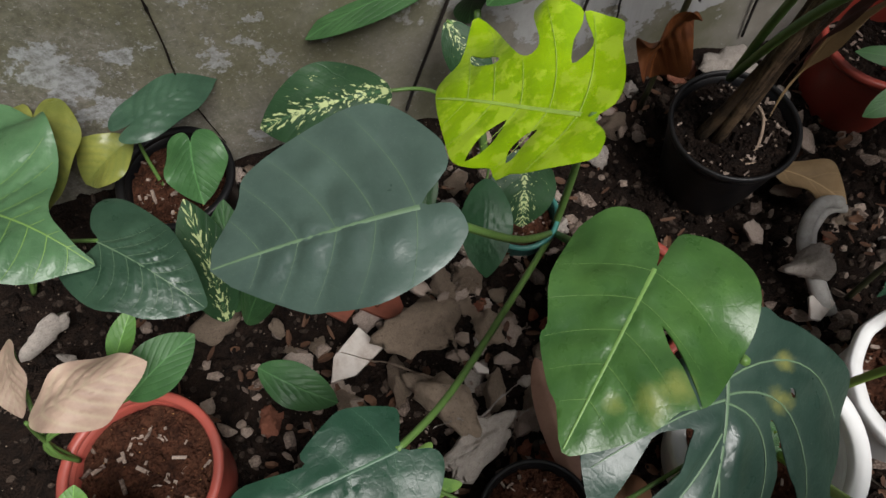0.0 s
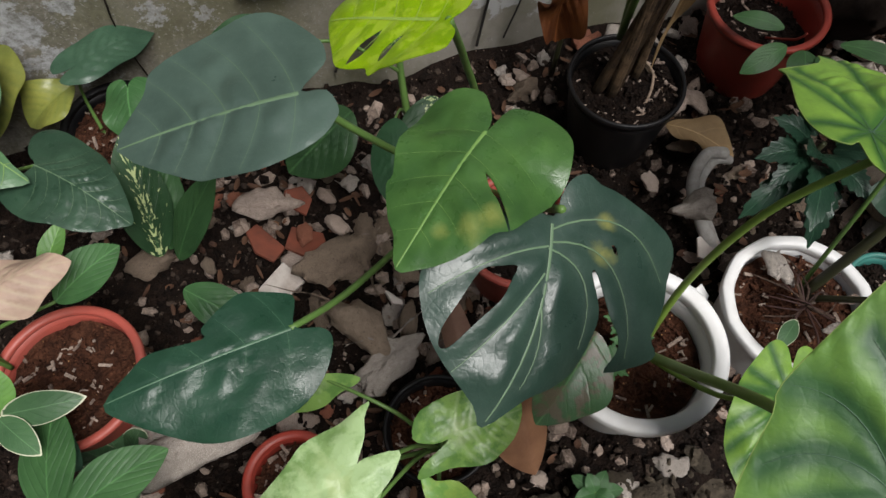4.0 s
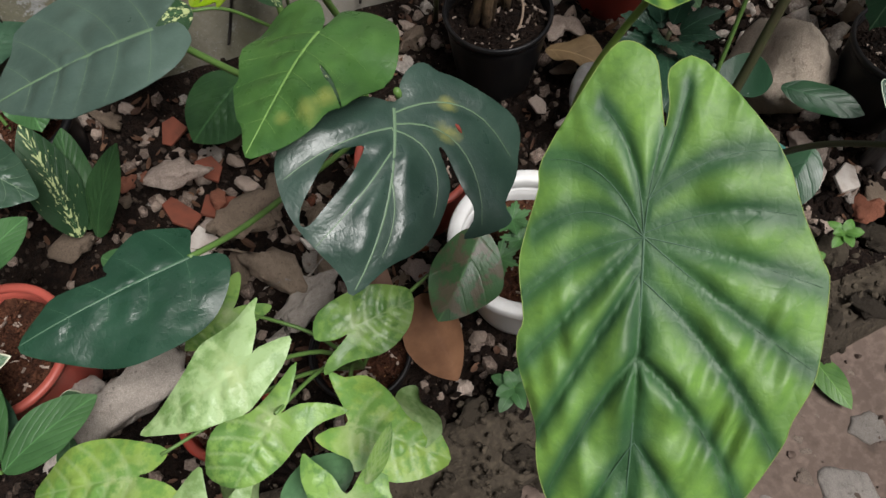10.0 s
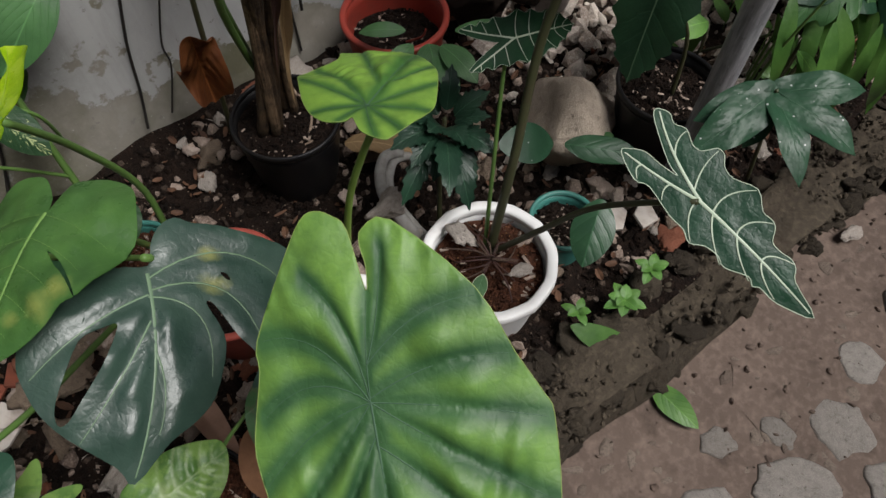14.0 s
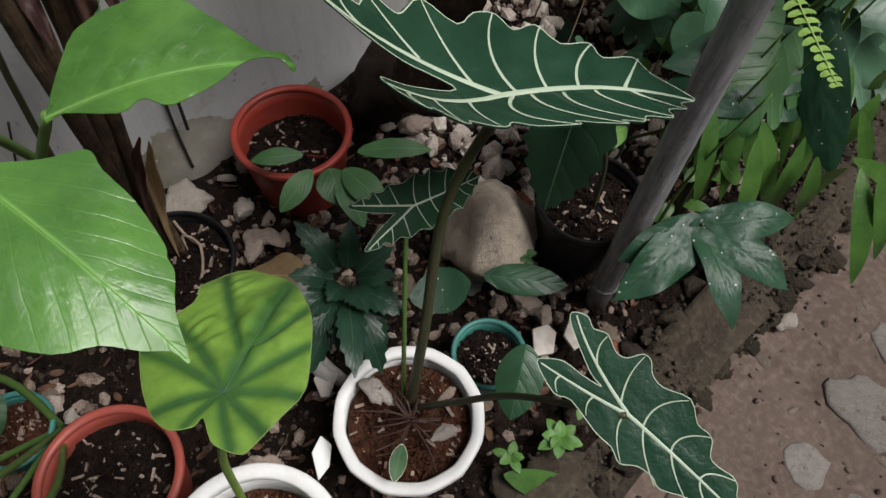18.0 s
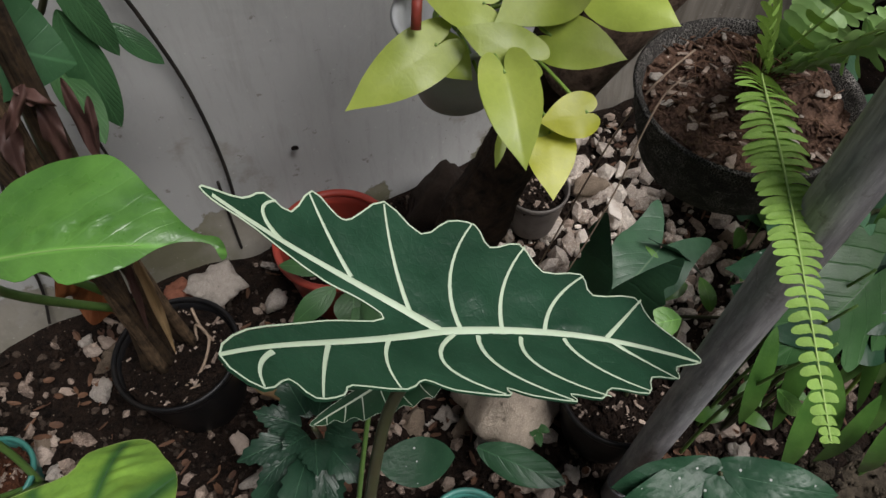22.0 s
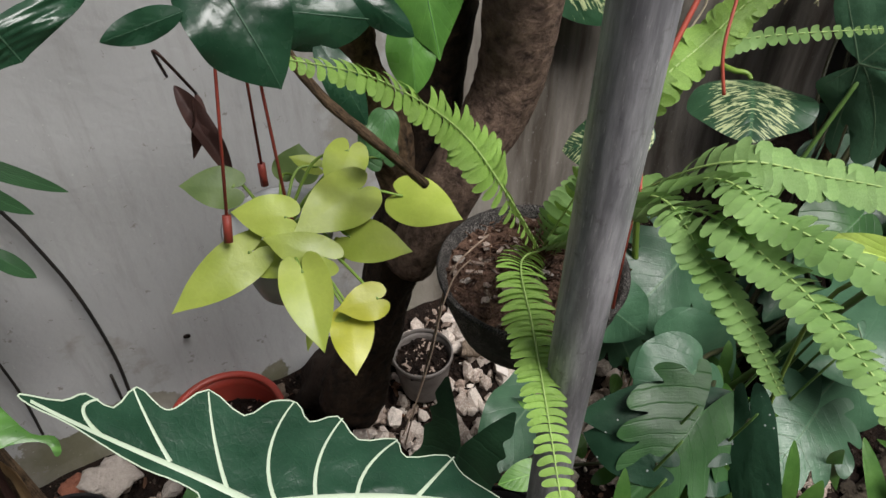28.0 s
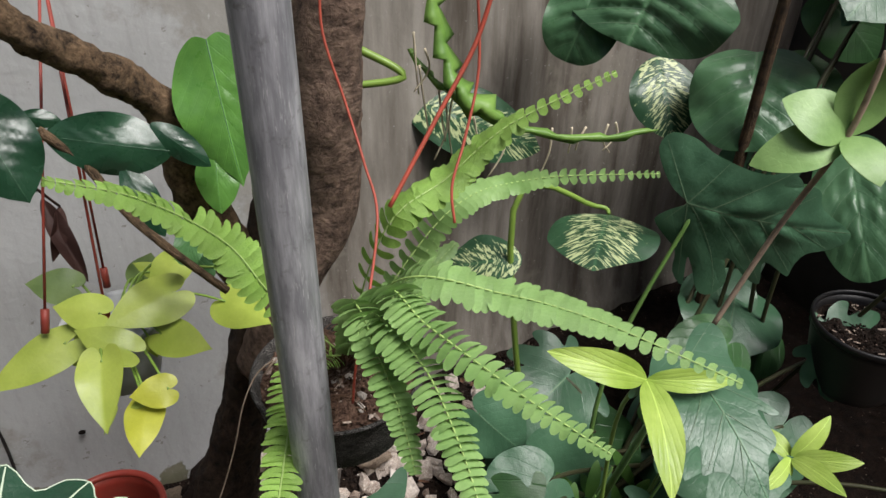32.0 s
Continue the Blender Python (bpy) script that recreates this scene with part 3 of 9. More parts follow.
    bamboo=leaf_mat("strap_green_leaf", (0.05, 0.15, 0.018), (0.1, 0.235, 0.032), rough=0.36, fan=0.0),
    bamboo_lime=leaf_mat("lime_strap_leaf", (0.27, 0.42, 0.03), (0.4, 0.54, 0.09), rough=0.36, fan=3.0, slope=1.2, show=0.15),
    begonia=leaf_mat("dark_begonia_leaf", (0.014, 0.056, 0.026), (0.025, 0.085, 0.04), rough=0.38, fan=0.0, relief=0.5, spec=0.3, dots=True),
    lobed=leaf_mat("dark_lobed_leaf", (0.045, 0.125, 0.062), (0.07, 0.17, 0.088), rough=0.33, groove=0.15, show=0.06, crease=0.2, slope=0.3, spec=0.36, relief=0.5),
    fig=leaf_mat("fiddle_leaf", (0.045, 0.125, 0.052), (0.07, 0.17, 0.072), rough=0.3, groove=0.2, show=0.15, crease=0.3, spec=0.35),
    gloss=leaf_mat("glossy_leaf", (0.012, 0.052, 0.024), (0.022, 0.08, 0.036), rough=0.24, fan=0.0, spec=0.45, relief=0.22),
    vine=leaf_mat("vine_green", (0.12, 0.27, 0.03), (0.2, 0.36, 0.05), rough=0.4, fan=0.0),
)


from mathutils.geometry import delaunay_2d_cdt as delaunay


# ---- mesh helpers ----
def finish(name, bm, material, parent=None, label="", smooth=True):
    me = bpy.data.meshes.new(name)
    bm.to_mesh(me)
    bm.free()
    return mesh_object(name, me, material, parent, label, smooth)


def mesh_object(name, me, material, parent=None, label="", smooth=True):
    me.materials.append(material)
    if smooth:
        me.polygons.foreach_set("use_smooth", [True] * len(me.polygons))
    ob = new(name, me)
    ob.parent = parent
    if label:
        tagged(ob, label)
    return ob


part = finish


GROUPS = {"stone": "loose stones in the rubble", "pebble": "pebbles on the basket soil", "kerb_weed": "weeds growing on the kerb", "wall_cable": "thin cables on the wall", "fallen_leaf": "fallen leaves on the path", "tile_shard": "tile shards in the rubble", "black_flower_pot": "black plastic pots", "red_flower_pot": "red plastic pots", "white_flower_pot": "white plastic pots", "teal_flower_pot": "small teal pots"}


def thing(name, at, label, category, group=""):
    """An Empty at a thing's base, that parents its parts."""
    ob = new(name)
    ob.location = at
    ob.empty_display_size = 0.02
    tagged(ob, label, category, group or GROUPS.get(name, ""))
    return ob


def local(parent, v):
    return Vector(v) - (parent.location if parent else Vector((0, 0, 0)))


def spline(pts, steps=6, closed=False):
    """Points along a smooth curve through pts."""
    p = [Vector(v) for v in pts]
    n, out = len(p), []
    for i in range(n if closed else n - 1):
        a, b, c, d = (p[(i + k) % n] if closed else p[min(max(i + k, 0), n - 1)] for k in (-1, 0, 1, 2))
        for s in range(steps):
            t = s / steps
            out.append(0.5 * ((2 * b) + (c - a) * t + (2 * a - 5 * b + 4 * c - d) * t * t + (3 * b - a - 3 * c + d) * t ** 3))
    return out if closed else out + [p[-1]]


def tube(name, pts, radii, material, parent=None, label="", sides=8, steps=6, lumps=0.0, seed=0):
    """A tapered tube along a smooth curve through world points."""
    line = spline([local(parent, v) for v in pts], steps)
    if isinstance(radii, (int, float)):
        radii = (radii, radii)
    n = len(line)
    bm = bmesh.new()
    uvl = bm.loops.layers.uv.new("UVMap")
    rings, side = [], None
    for i, p in enumerate(line):
        d = (line[min(i + 1, n - 1)] - line[max(i - 1, 0)]).normalized()
        side = d.orthogonal().normalized() if side is None else (side - d * side.dot(d)).normalized()
        up = d.cross(side)
        f = i / (n - 1) * (len(radii) - 1)
        k = min(int(f), len(radii) - 2)
        r = radii[k] + (radii[k + 1] - radii[k]) * (f - k)
        ring = []
        for j in range(sides):
            a = 2 * math.pi * j / sides
            q = p + (side * math.cos(a) + up * math.sin(a)) * r
            if lumps:
                w = noise.noise(q * (0.35 / max(r, 0.004)) + Vector((seed, 0, 0))) + 0.6 * noise.noise(q * 90 + Vector((0, seed, 0)))
                q = p + (q - p) * (1 + lumps * w)
            ring.append(bm.verts.new(q))
        rings.append(ring)
    for i in range(n - 1):
        for j in range(sides):
            f = bm.faces.new((rings[i][j], rings[i][(j + 1) % sides], rings[i + 1][(j + 1) % sides], rings[i + 1][j]))
            for l, (a, b) in zip(f.loops, ((j, i), (j + 1, i), (j + 1, i + 1), (j, i + 1))):
                l[uvl].uv = (a / sides, b * 0.1)
    bm.faces.new(rings[0][::-1])
    bm.faces.new(rings[-1])
    return finish(name, bm, material, parent, label)


def lathe(name, profile, material, parent=None, at=(0, 0, 0), sides=48, label="", facets=0, tilt=None):
    """A turned body: profile of (radius, height)."""
    bm = bmesh.new()
    rings = []
    for r, z in profile:
        ring = []
        for j in range(sides):
            a = 2 * math.pi * j / sides
            k = 1.0
            if facets:
                h = math.pi / facets
                k = 1 - 0.55 * (1 - math.cos(h) / math.cos((a % (2 * h)) - h))
            ring.append(bm.verts.new((r * k * math.cos(a), r * k * math.sin(a), z)))
        rings.append(ring)
    for a, b in zip(rings, rings[1:]):
        for j in range(sides):
            bm.faces.new((a[j], a[(j + 1) % sides], b[(j + 1) % sides], b[j]))
    m = Matrix.Translation(Vector(at) - (parent.location if parent else Vector())) @ (tilt or Matrix())
    bmesh.ops.transform(bm, matrix=m, verts=bm.verts)
    return finish(name, bm, material, parent, label)


def pot(name, label, at, radius, height, wall, soil, foot=0.72, rim=0.012, soil_drop=0.03, facets=0, lip=0.012, tilt=None, soil_label="", ribs=0):
    """A flower pot: body with thickness and a rim of its own, and the soil in it. at: the middle of its rim."""
    x, y, z = at
    ob = thing(name, (x, y, z - height), label, "flower pot")
    low, h = radius * foot, height
    body = [(0.0, 0.0), (low * 0.96, 0.0), (low, 0.006)]
    for i in range(1, 9):
        t = i / 8
        r = low + (radius - rim * 0.7 - low) * t ** 0.85
        if ribs and i > 5:
            r -= 0.002 * (i % 2)
        body.append((r, 0.006 + (h - lip - 0.006) * t))
    inner = [(r - 0.004, zz) for r, zz in body[:2:-1]]
    lathe("body", body + inner + [(0, 0.012)], wall, ob, (x, y, z - h), 64, facets=facets, tilt=tilt)
    rr = radius
    lathe("rim", [(rr - rim, h - lip - 0.002), (rr - 0.002, h - lip - 0.004), (rr, h - lip + 0.003), (rr, h - 0.003), (rr - 0.003, h), (rr - rim, h - 0.001), (rr - rim - 0.003, h - 0.006), (rr - rim, h - lip - 0.002)], wall, ob, (x, y, z - h), 64, facets=facets, tilt=tilt)
    for k in range(3 if ribs else 0):
        hz = h - lip - 0.012 - 0.011 * k
        rz = low + (radius - rim * 0.7 - low) * (hz / (h - lip)) ** 0.85 - 0.004
        lathe("ring", [(rz, hz - 0.002), (rz - 0.0016, hz), (rz, hz + 0.002)], wall, ob, (x, y, z - h), 64, tilt=tilt)
    fill(ob, soil, rr - rim - 0.006, h - soil_drop, (x, y, z - h), tilt, soil_label)
    return ob


def fill(ob, soil, r, h, at, tilt=None, label=""):
    bm = bmesh.new()
    rings, sides = [], 40
    for i in range(13):
        rings.append([bm.verts.new((r * i / 12 * math.cos(2 * math.pi * j / sides), r * i / 12 * math.sin(2 * math.pi * j / sides), h)) for j in range(sides)] if i else [bm.verts.new((0, 0, h))])
    for i in range(12):
        for j in range(sides):
            k = (j + 1) % sides
            bm.faces.new((rings[0][0], rings[1][j], rings[1][k]) if i == 0 else (rings[i][j], rings[i + 1][j], rings[i + 1][k], rings[i][k]))
    for v in bm.verts:
        q = Vector((v.co.x + at[0] * 3, v.co.y + at[1] * 3, 0))
        v.co.z += 0.012 * noise.noise(q * 35) + 0.007 * noise.noise(q * 110)
    # crumbs, chips and fibres on the soil
    rng = random.Random(int(at[0] * 1000) + 7)
    for _ in range(260):
        a, d = rng.uniform(0, 6.28), r * 0.96 * math.sqrt(rng.random())
        p = Vector((d * math.cos(a), d * math.sin(a), h + 0.004))
        s = rng.uniform(0.002, 0.0075)
        m = Matrix.Translation(p) @ Euler((rng.uniform(-0.5, 0.5), rng.uniform(-0.5, 0.5), rng.uniform(0, 6))).to_matrix().to_4x4() @ Matrix.Diagonal((s * rng.uniform(0.8, 3.2), s * 0.6, s * 0.5, 1))
        bmesh.ops.create_cube(bm, size=1, matrix=m)
    m = Matrix.Translation(Vector(at) - ob.location) @ (tilt or Matrix())
    bmesh.ops.transform(bm, matrix=m, verts=bm.verts)
    loose = bmesh.new()
    for _ in range(46):
        a, d = rng.uniform(0, 6.28), r * 0.94 * math.sqrt(rng.random())
        q = Vector((d * math.cos(a) + at[0] * 3, d * math.sin(a) + at[1] * 3, 0))
        p = Vector((d * math.cos(a), d * math.sin(a), h + 0.003 + 0.012 * noise.noise(q * 35)))
        k = rng.uniform(0.0025, 0.007)
        f = Matrix.Translation(p) @ Euler((rng.uniform(-0.4, 0.4), rng.uniform(-0.4, 0.4), rng.uniform(0, 6))).to_matrix().to_4x4() @ Matrix.Diagonal((k * rng.uniform(0.8, 4.0), k * 0.8, k * 0.45, 1))
        bmesh.ops.create_cube(loose, size=1, matrix=f)
    bmesh.ops.transform(loose, matrix=m, verts=loose.verts)
    tagged(finish("litter", loose, M["chip"], ob, smooth=False), "pale chips and bark fibres on the soil", kind="stuff")
    return finish("soil", bm, soil, ob, label, smooth=False)


# ---- leaves ----
HALF = dict(
    heart=[(0, -0.0), (0.05, -0.13), (0.24, -0.235), (0.58, -0.2), (0.83, -0.06), (0.97, 0.14), (1, 0.34), (0.9, 0.56), (0.66, 0.73), (0.37, 0.865), (0.11, 0.955), (0, 1)],
    philo=[(0, 0.0), (0.08, -0.14), (0.35, -0.24), (0.75, -0.17), (0.98, 0.04), (1, 0.25), (0.86, 0.47), (0.58, 0.68), (0.28, 0.84), (0.08, 0.95), (0, 1)],
    ovate=[(0, 0), (0.22, 0.02), (0.58, 0.12), (0.88, 0.28), (1, 0.45), (0.93, 0.61), (0.7, 0.78), (0.4, 0.9), (0.13, 0.975), (0, 1)],
    round=[(0, 0), (0.4, -0.03), (0.78, 0.1), (0.98, 0.35), (0.97, 0.6), (0.78, 0.83), (0.42, 0.97), (0, 1)],
    strap=[(0, 0), (0.3, 0.04), (0.75, 0.17), (1, 0.38), (0.92, 0.6), (0.62, 0.8), (0.28, 0.93), (0, 1)],
    shield=[(0, -0.24), (0.035, -0.33), (0.1, -0.42), (0.24, -0.455), (0.4, -0.4), (0.6, -0.25), (0.82, -0.07), (0.97, 0.1), (1.02, 0.23), (0.97, 0.38), (0.92, 0.5), (0.8, 0.66), (0.56, 0.82), (0.26, 0.94), (0, 1)],
    disc=[(0, -0.3), (0.12, -0.44), (0.38, -0.5), (0.68, -0.42), (0.9, -0.18), (1, 0.1), (0.96, 0.38), (0.78, 0.66), (0.5, 0.84), (0.2, 0.93), (0, 1)],
    acum=[(0, 0), (0.3, -0.03), (0.68, 0.06), (0.93, 0.22), (1, 0.38), (0.9, 0.55), (0.64, 0.72), (0.34, 0.85), (0.13, 0.93), (0.04, 0.98), (0, 1)],
    arrow=[(0, -0.03), (0.08, -0.12), (0.32, -0.28), (0.62, -0.42), (0.84, -0.47), (0.93, -0.39), (0.9, -0.22), (0.92, -0.06), (1, 0.1), (0.95, 0.28), (0.75, 0.5), (0.42, 0.75), (0.13, 0.93), (0, 1)],
)

# single leaves with outlines, gaps and veins of their own, in shares of their width and length;
# a vein runs from one point to another and bows to one side
OUTLINE, GAPS, VEINS = {}, {}, {}
OUTLINE["scalloped_broad"] = [(-0.04, -0.19), (-0.15, -0.27), (-0.2, -0.39), (-0.33, -0.61), (-0.33, -0.74), (-0.37, -0.77), (-0.48, -0.66), (-0.62, -0.6), (-0.6, -0.51), (-0.84, -0.45), (-0.73, -0.36), (-0.75, -0.31), (-0.97, -0.2), (-0.8, -0.06), (-0.96, 0.04), (-0.96, 0.14), (-0.77, 0.19), (-0.82, 0.3), (-0.59, 0.38), (-0.61, 0.53), (-0.44, 0.57), (-0.49, 0.75), (-0.31, 0.81), (-0.1, 0.97), (-0, 1), (0.1, 0.87), (0.23, 0.85), (0.26, 0.73), (0.44, 0.68), (0.43, 0.54), (0.55, 0.48), (0.54, 0.37), (0.61, 0.38), (0.59, 0.24), (0.53, 0.16), (0.6, 0.16), (0.57, 0), (0.5, -0.09), (0.61, -0.15), (0.69, -0.32), (0.8, -0.35), (0.9, -0.43), (0.81, -0.5), (0.95, -0.56), (0.82, -0.67), (0.52, -0.61), (0.22, -0.44), (0.09, -0.34)]
VEINS["scalloped_broad"] = [(0, 0, -0, 0.99, 0.07), (0, 0, -0.36, -0.74, -0.14), (0, 0, 0.82, -0.67, -0.07), (-0.35, -0.53, -0.62, -0.56, 0.19), (-0.3, -0.3, -0.82, -0.46, 0.01), (-0.13, -0.1, -0.95, -0.2, 0.01), (-0, 0.07, -0.97, 0.13, 0.06), (-0.01, 0.21, -0.8, 0.32, 0.05), (-0.04, 0.36, -0.6, 0.54, 0.07), (-0.08, 0.6, -0.48, 0.78, -0), (0.62, -0.54, 0.94, -0.56, -0.07), (0.37, -0.38, 0.88, -0.41, -0.01), (0.11, -0.17, 0.61, -0.17, -0.06), (0.02, 0.04, 0.59, 0.15, -0.19), (0.02, 0.12, 0.6, 0.37, -0.13), (-0, 0.27, 0.52, 0.52, -0.17), (-0.03, 0.43, 0.41, 0.69, -0.11), (-0.06, 0.62, 0.23, 0.84, 0)]
OUTLINE["scalloped_slim"] = [(-0.04, -0.22), (-0.09, -0.32), (-0.46, -0.57), (-0.66, -0.63), (-0.8, -0.55), (-0.71, -0.48), (-0.81, -0.4), (-0.68, -0.3), (-0.73, -0.23), (-0.98, -0.18), (-1, -0.12), (-0.83, -0.06), (-0.79, 0.03), (-0.97, 0.18), (-0.73, 0.3), (-0.74, 0.38), (-0.67, 0.43), (-0.45, 0.48), (-0.42, 0.55), (-0.47, 0.64), (-0.4, 0.7), (-0.21, 0.76), (0, 1), (0.29, 0.82), (0.36, 0.73), (0.36, 0.64), (0.45, 0.6), (0.37, 0.54), (0.59, 0.4), (0.52, 0.32), (0.57, 0.22), (0.75, 0.14), (0.64, 0.05), (0.64, -0.07), (0.52, -0.29), (0.64, -0.39), (0.44, -0.58), (0.26, -0.55), (0.09, -0.47), (0.05, -0.35)]
VEINS["scalloped_slim"] = [(0, 0, -0, 0.96, 0.03), (0, 0, -0.68, -0.6, 0.07), (0, 0, 0.4, -0.56, 0.04), (-0.29, -0.33, -0.79, -0.39, 0.05), (-0.07, -0.08, -0.97, -0.16, 0.03), (-0.02, 0.1, -0.93, 0.18, 0.06), (-0.04, 0.3, -0.72, 0.41, 0.08), (-0.04, 0.52, -0.44, 0.67, 0.11), (0.18, -0.21, 0.54, -0.17, -0.06), (0.34, -0.43, 0.59, -0.38, -0.09), (0.02, -0.02, 0.72, 0.14, -0.06), (0.01, 0.11, 0.62, 0.37, -0.05), (-0.02, 0.31, 0.43, 0.56, -0.06), (0, 0.53, 0.32, 0.75, -0.1)]
OUTLINE["quilted"] = [(-0.06, -0.29), (0, -0.45), (0.07, -0.49), (0.17, -0.51), (0.26, -0.49), (0.39, -0.39), (0.61, -0.19), (0.62, -0.11), (0.68, 0.02), (0.7, 0.11), (0.65, 0.25), (0.68, 0.3), (0.66, 0.39), (0.54, 0.55), (0.52, 0.65), (0.46, 0.75), (0.3, 0.88), (0.16, 0.96), (-0, 1), (-0.16, 0.98), (-0.42, 0.85), (-0.51, 0.78), (-0.61, 0.75), (-0.83, 0.53), (-0.87, 0.45), (-0.97, 0.32), (-1, 0.1), (-0.96, 0.04), (-0.83, -0.08), (-0.66, -0.26), (-0.25, -0.46), (-0.09, -0.45), (-0.06, -0.41), (-0.08, -0.35)]
VEINS["quilted"] = [(0, 0, -0.01, 0.98, 0.02), (0, 0, -0.06, -0.27, 0.05), (0, 0, 0.29, -0.34, -0.13), (0, 0, 0.58, -0.19, -0.11), (0, 0, 0.62, 0.01, -0.1), (0, 0, 0.66, 0.19, -0.05), (-0, 0, 0.64, 0.37, -0), (-0, 0.09, 0.53, 0.57, -0.01), (-0.01, 0.32, 0.44, 0.74, -0.04), (-0.04, 0.56, 0.27, 0.87, -0.03), (-0.01, -0.1, -0.17, -0.39, -0.06), (-0.01, -0.1, -0.67, -0.24, 0.06), (0, -0.01, -0.81, -0.08, 0.04), (0, 0, -0.98, 0.1, 0.01), (-0, 0, -0.96, 0.31, -0.01), (-0, 0.11, -0.8, 0.54, 0.04), (-0.01, 0.32, -0.65, 0.7, 0.06), (-0.04, 0.56, -0.44, 0.84, 0.02), (-0.04, 0.75, -0.26, 0.91, 0), (-0.03, 0.76, 0.11, 0.94, -0.04)]
OUTLINE["quilted_round"] = [(-0.04, -0.18), (-0.07, -0.24), (-0.16, -0.28), (-0.28, -0.29), (-0.44, -0.23), (-0.59, -0.13), (-0.72, -0.01), (-0.94, 0.24), (-1, 0.41), (-0.77, 0.65), (-0.84, 0.83), (-0.79, 1.06), (-0.6, 1.15), (-0.29, 1.08), (0, 1), (0.3, 0.76), (0.47, 0.53), (0.62, 0.19), (0.63, 0.08), (0.6, 0), (0.43, -0.28), (0.37, -0.33), (0.23, -0.33), (0.11, -0.3)]
VEINS["quilted_round"] = [(0, 0, -0, 0.98, -0.02), (0, 0, -0.89, 0.47, -0.04), (0, 0, -0.84, 0.15, -0.03), (0, 0, -0.45, -0.22, -0.04), (0, 0, -0.14, -0.26, -0.05), (0.02, 0.23, -0.74, 1.03, 0.01), (0, 0, 0.51, 0.4, 0.01), (0, 0, 0.62, 0.06, 0.02), (0, 0, 0.48, -0.2, -0), (0, -0.02, 0.28, -0.32, -0.02), (0.02, 0.32, 0.32, 0.72, -0.09)]
OUTLINE["wide_heart"] = [(0.03, -0.01), (0.26, -0.15), (0.43, -0.17), (0.61, -0.14), (0.92, 0.01), (1, 0.21), (0.98, 0.38), (0.91, 0.5), (0.7, 0.72), (0.61, 0.78), (0.43, 0.82), (0, 1), (-0.51, 0.63), (-0.6, 0.49), (-0.65, 0.34), (-0.64, 0.2), (-0.48, -0.04), (-0.35, -0.14), (-0.23, -0.18), (-0.03, -0.14)]
OUTLINE["torn_heart"] = [(-0.01, -0.02), (0.04, -0.12), (0.27, -0.28), (0.45, -0.29), (0.62, -0.25), (0.75, -0.16), (0.83, -0.05), (0.8, 0.26), (0.61, 0.49), (0.61, 0.57), (0.36, 0.76), (0.21, 0.83), (-0, 1), (-0.2, 0.94), (-0.4, 0.84), (-0.59, 0.71), (-0.69, 0.6), (-0.84, 0.54), (-0.91, 0.42), (-1, 0.1), (-0.96, -0.07), (-0.83, -0.23), (-0.64, -0.32), (-0.4, -0.35), (-0.2, -0.32), (-0.05, -0.25)]
GAPS["torn_heart"] = [[(-0.27, 0.27), (-0.36, 0.29), (-0.46, 0.33), (-0.56, 0.38), (-0.71, 0.47), (-0.81, 0.54), (-0.8, 0.55), (-0.7, 0.49), (-0.55, 0.41), (-0.42, 0.36)]]
OUTLINE["slit_heart"] = [(0, -0.04), (-0.01, -0.15), (-0.05, -0.25), (-0.14, -0.31), (-0.25, -0.29), (-0.42, -0.29), (-0.82, -0.23), (-0.97, -0.14), (-1, -0), (-0.99, 0.12), (-0.9, 0.31), (-0.98, 0.39), (-0.9, 0.47), (-0.66, 0.57), (-0.69, 0.46), (-0.66, 0.38), (-0.55, 0.3), (-0.4, 0.14), (-0.35, 0.14), (-0.46, 0.29), (-0.47, 0.42), (-0.42, 0.61), (-0.32, 0.72), (-0.17, 0.82), (0, 1), (0.1, 0.92), (0.36, 0.78), (0.49, 0.68), (0.57, 0.58), (0.63, 0.46), (0.62, 0.33), (0.52, 0.19), (0.36, 0.07), (0.19, -0.02)]
GAPS["slit_heart"] = [[(0.15, 0.26), (0.23, 0.28), (0.34, 0.34), (0.4, 0.51), (0.43, 0.64), (0.41, 0.72), (0.36, 0.71), (0.3, 0.61), (0.22, 0.47), (0.17, 0.35)], [(-0.43, -0.03), (-0.47, -0.03), (-0.5, 0), (-0.47, 0)]]
VEINS["slit_heart"] = [(0, 0, -0, 0.97, 0.07), (-0.01, 0.09, -0.77, 0.47, 0.27), (-0.01, 0.12, -0.4, 0.51, 0.28), (-0.03, 0.24, 0.3, 0.81, 0.02), (-0.06, 0.38, -0.11, 0.78, 0.11), (0, 0.03, -0.94, 0.02, 0.18), (-0.01, 0.11, 0.57, 0.52, -0.06)]
OUTLINE["bitten_heart"] = [(0.01, -0.02), (0.35, -0.08), (0.49, -0.04), (0.65, 0.15), (0.6, 0.26), (0.4, 0.43), (0.27, 0.44), (0.35, 0.71), (0.25, 0.82), (-0, 1), (-0.27, 0.93), (-0.76, 0.68), (-0.95, 0.52), (-1, 0.37), (-0.98, 0.23), (-0.89, 0.07), (-0.71, -0.06), (-0.48, -0.15), (-0.27, -0.19), (-0.12, -0.15)]
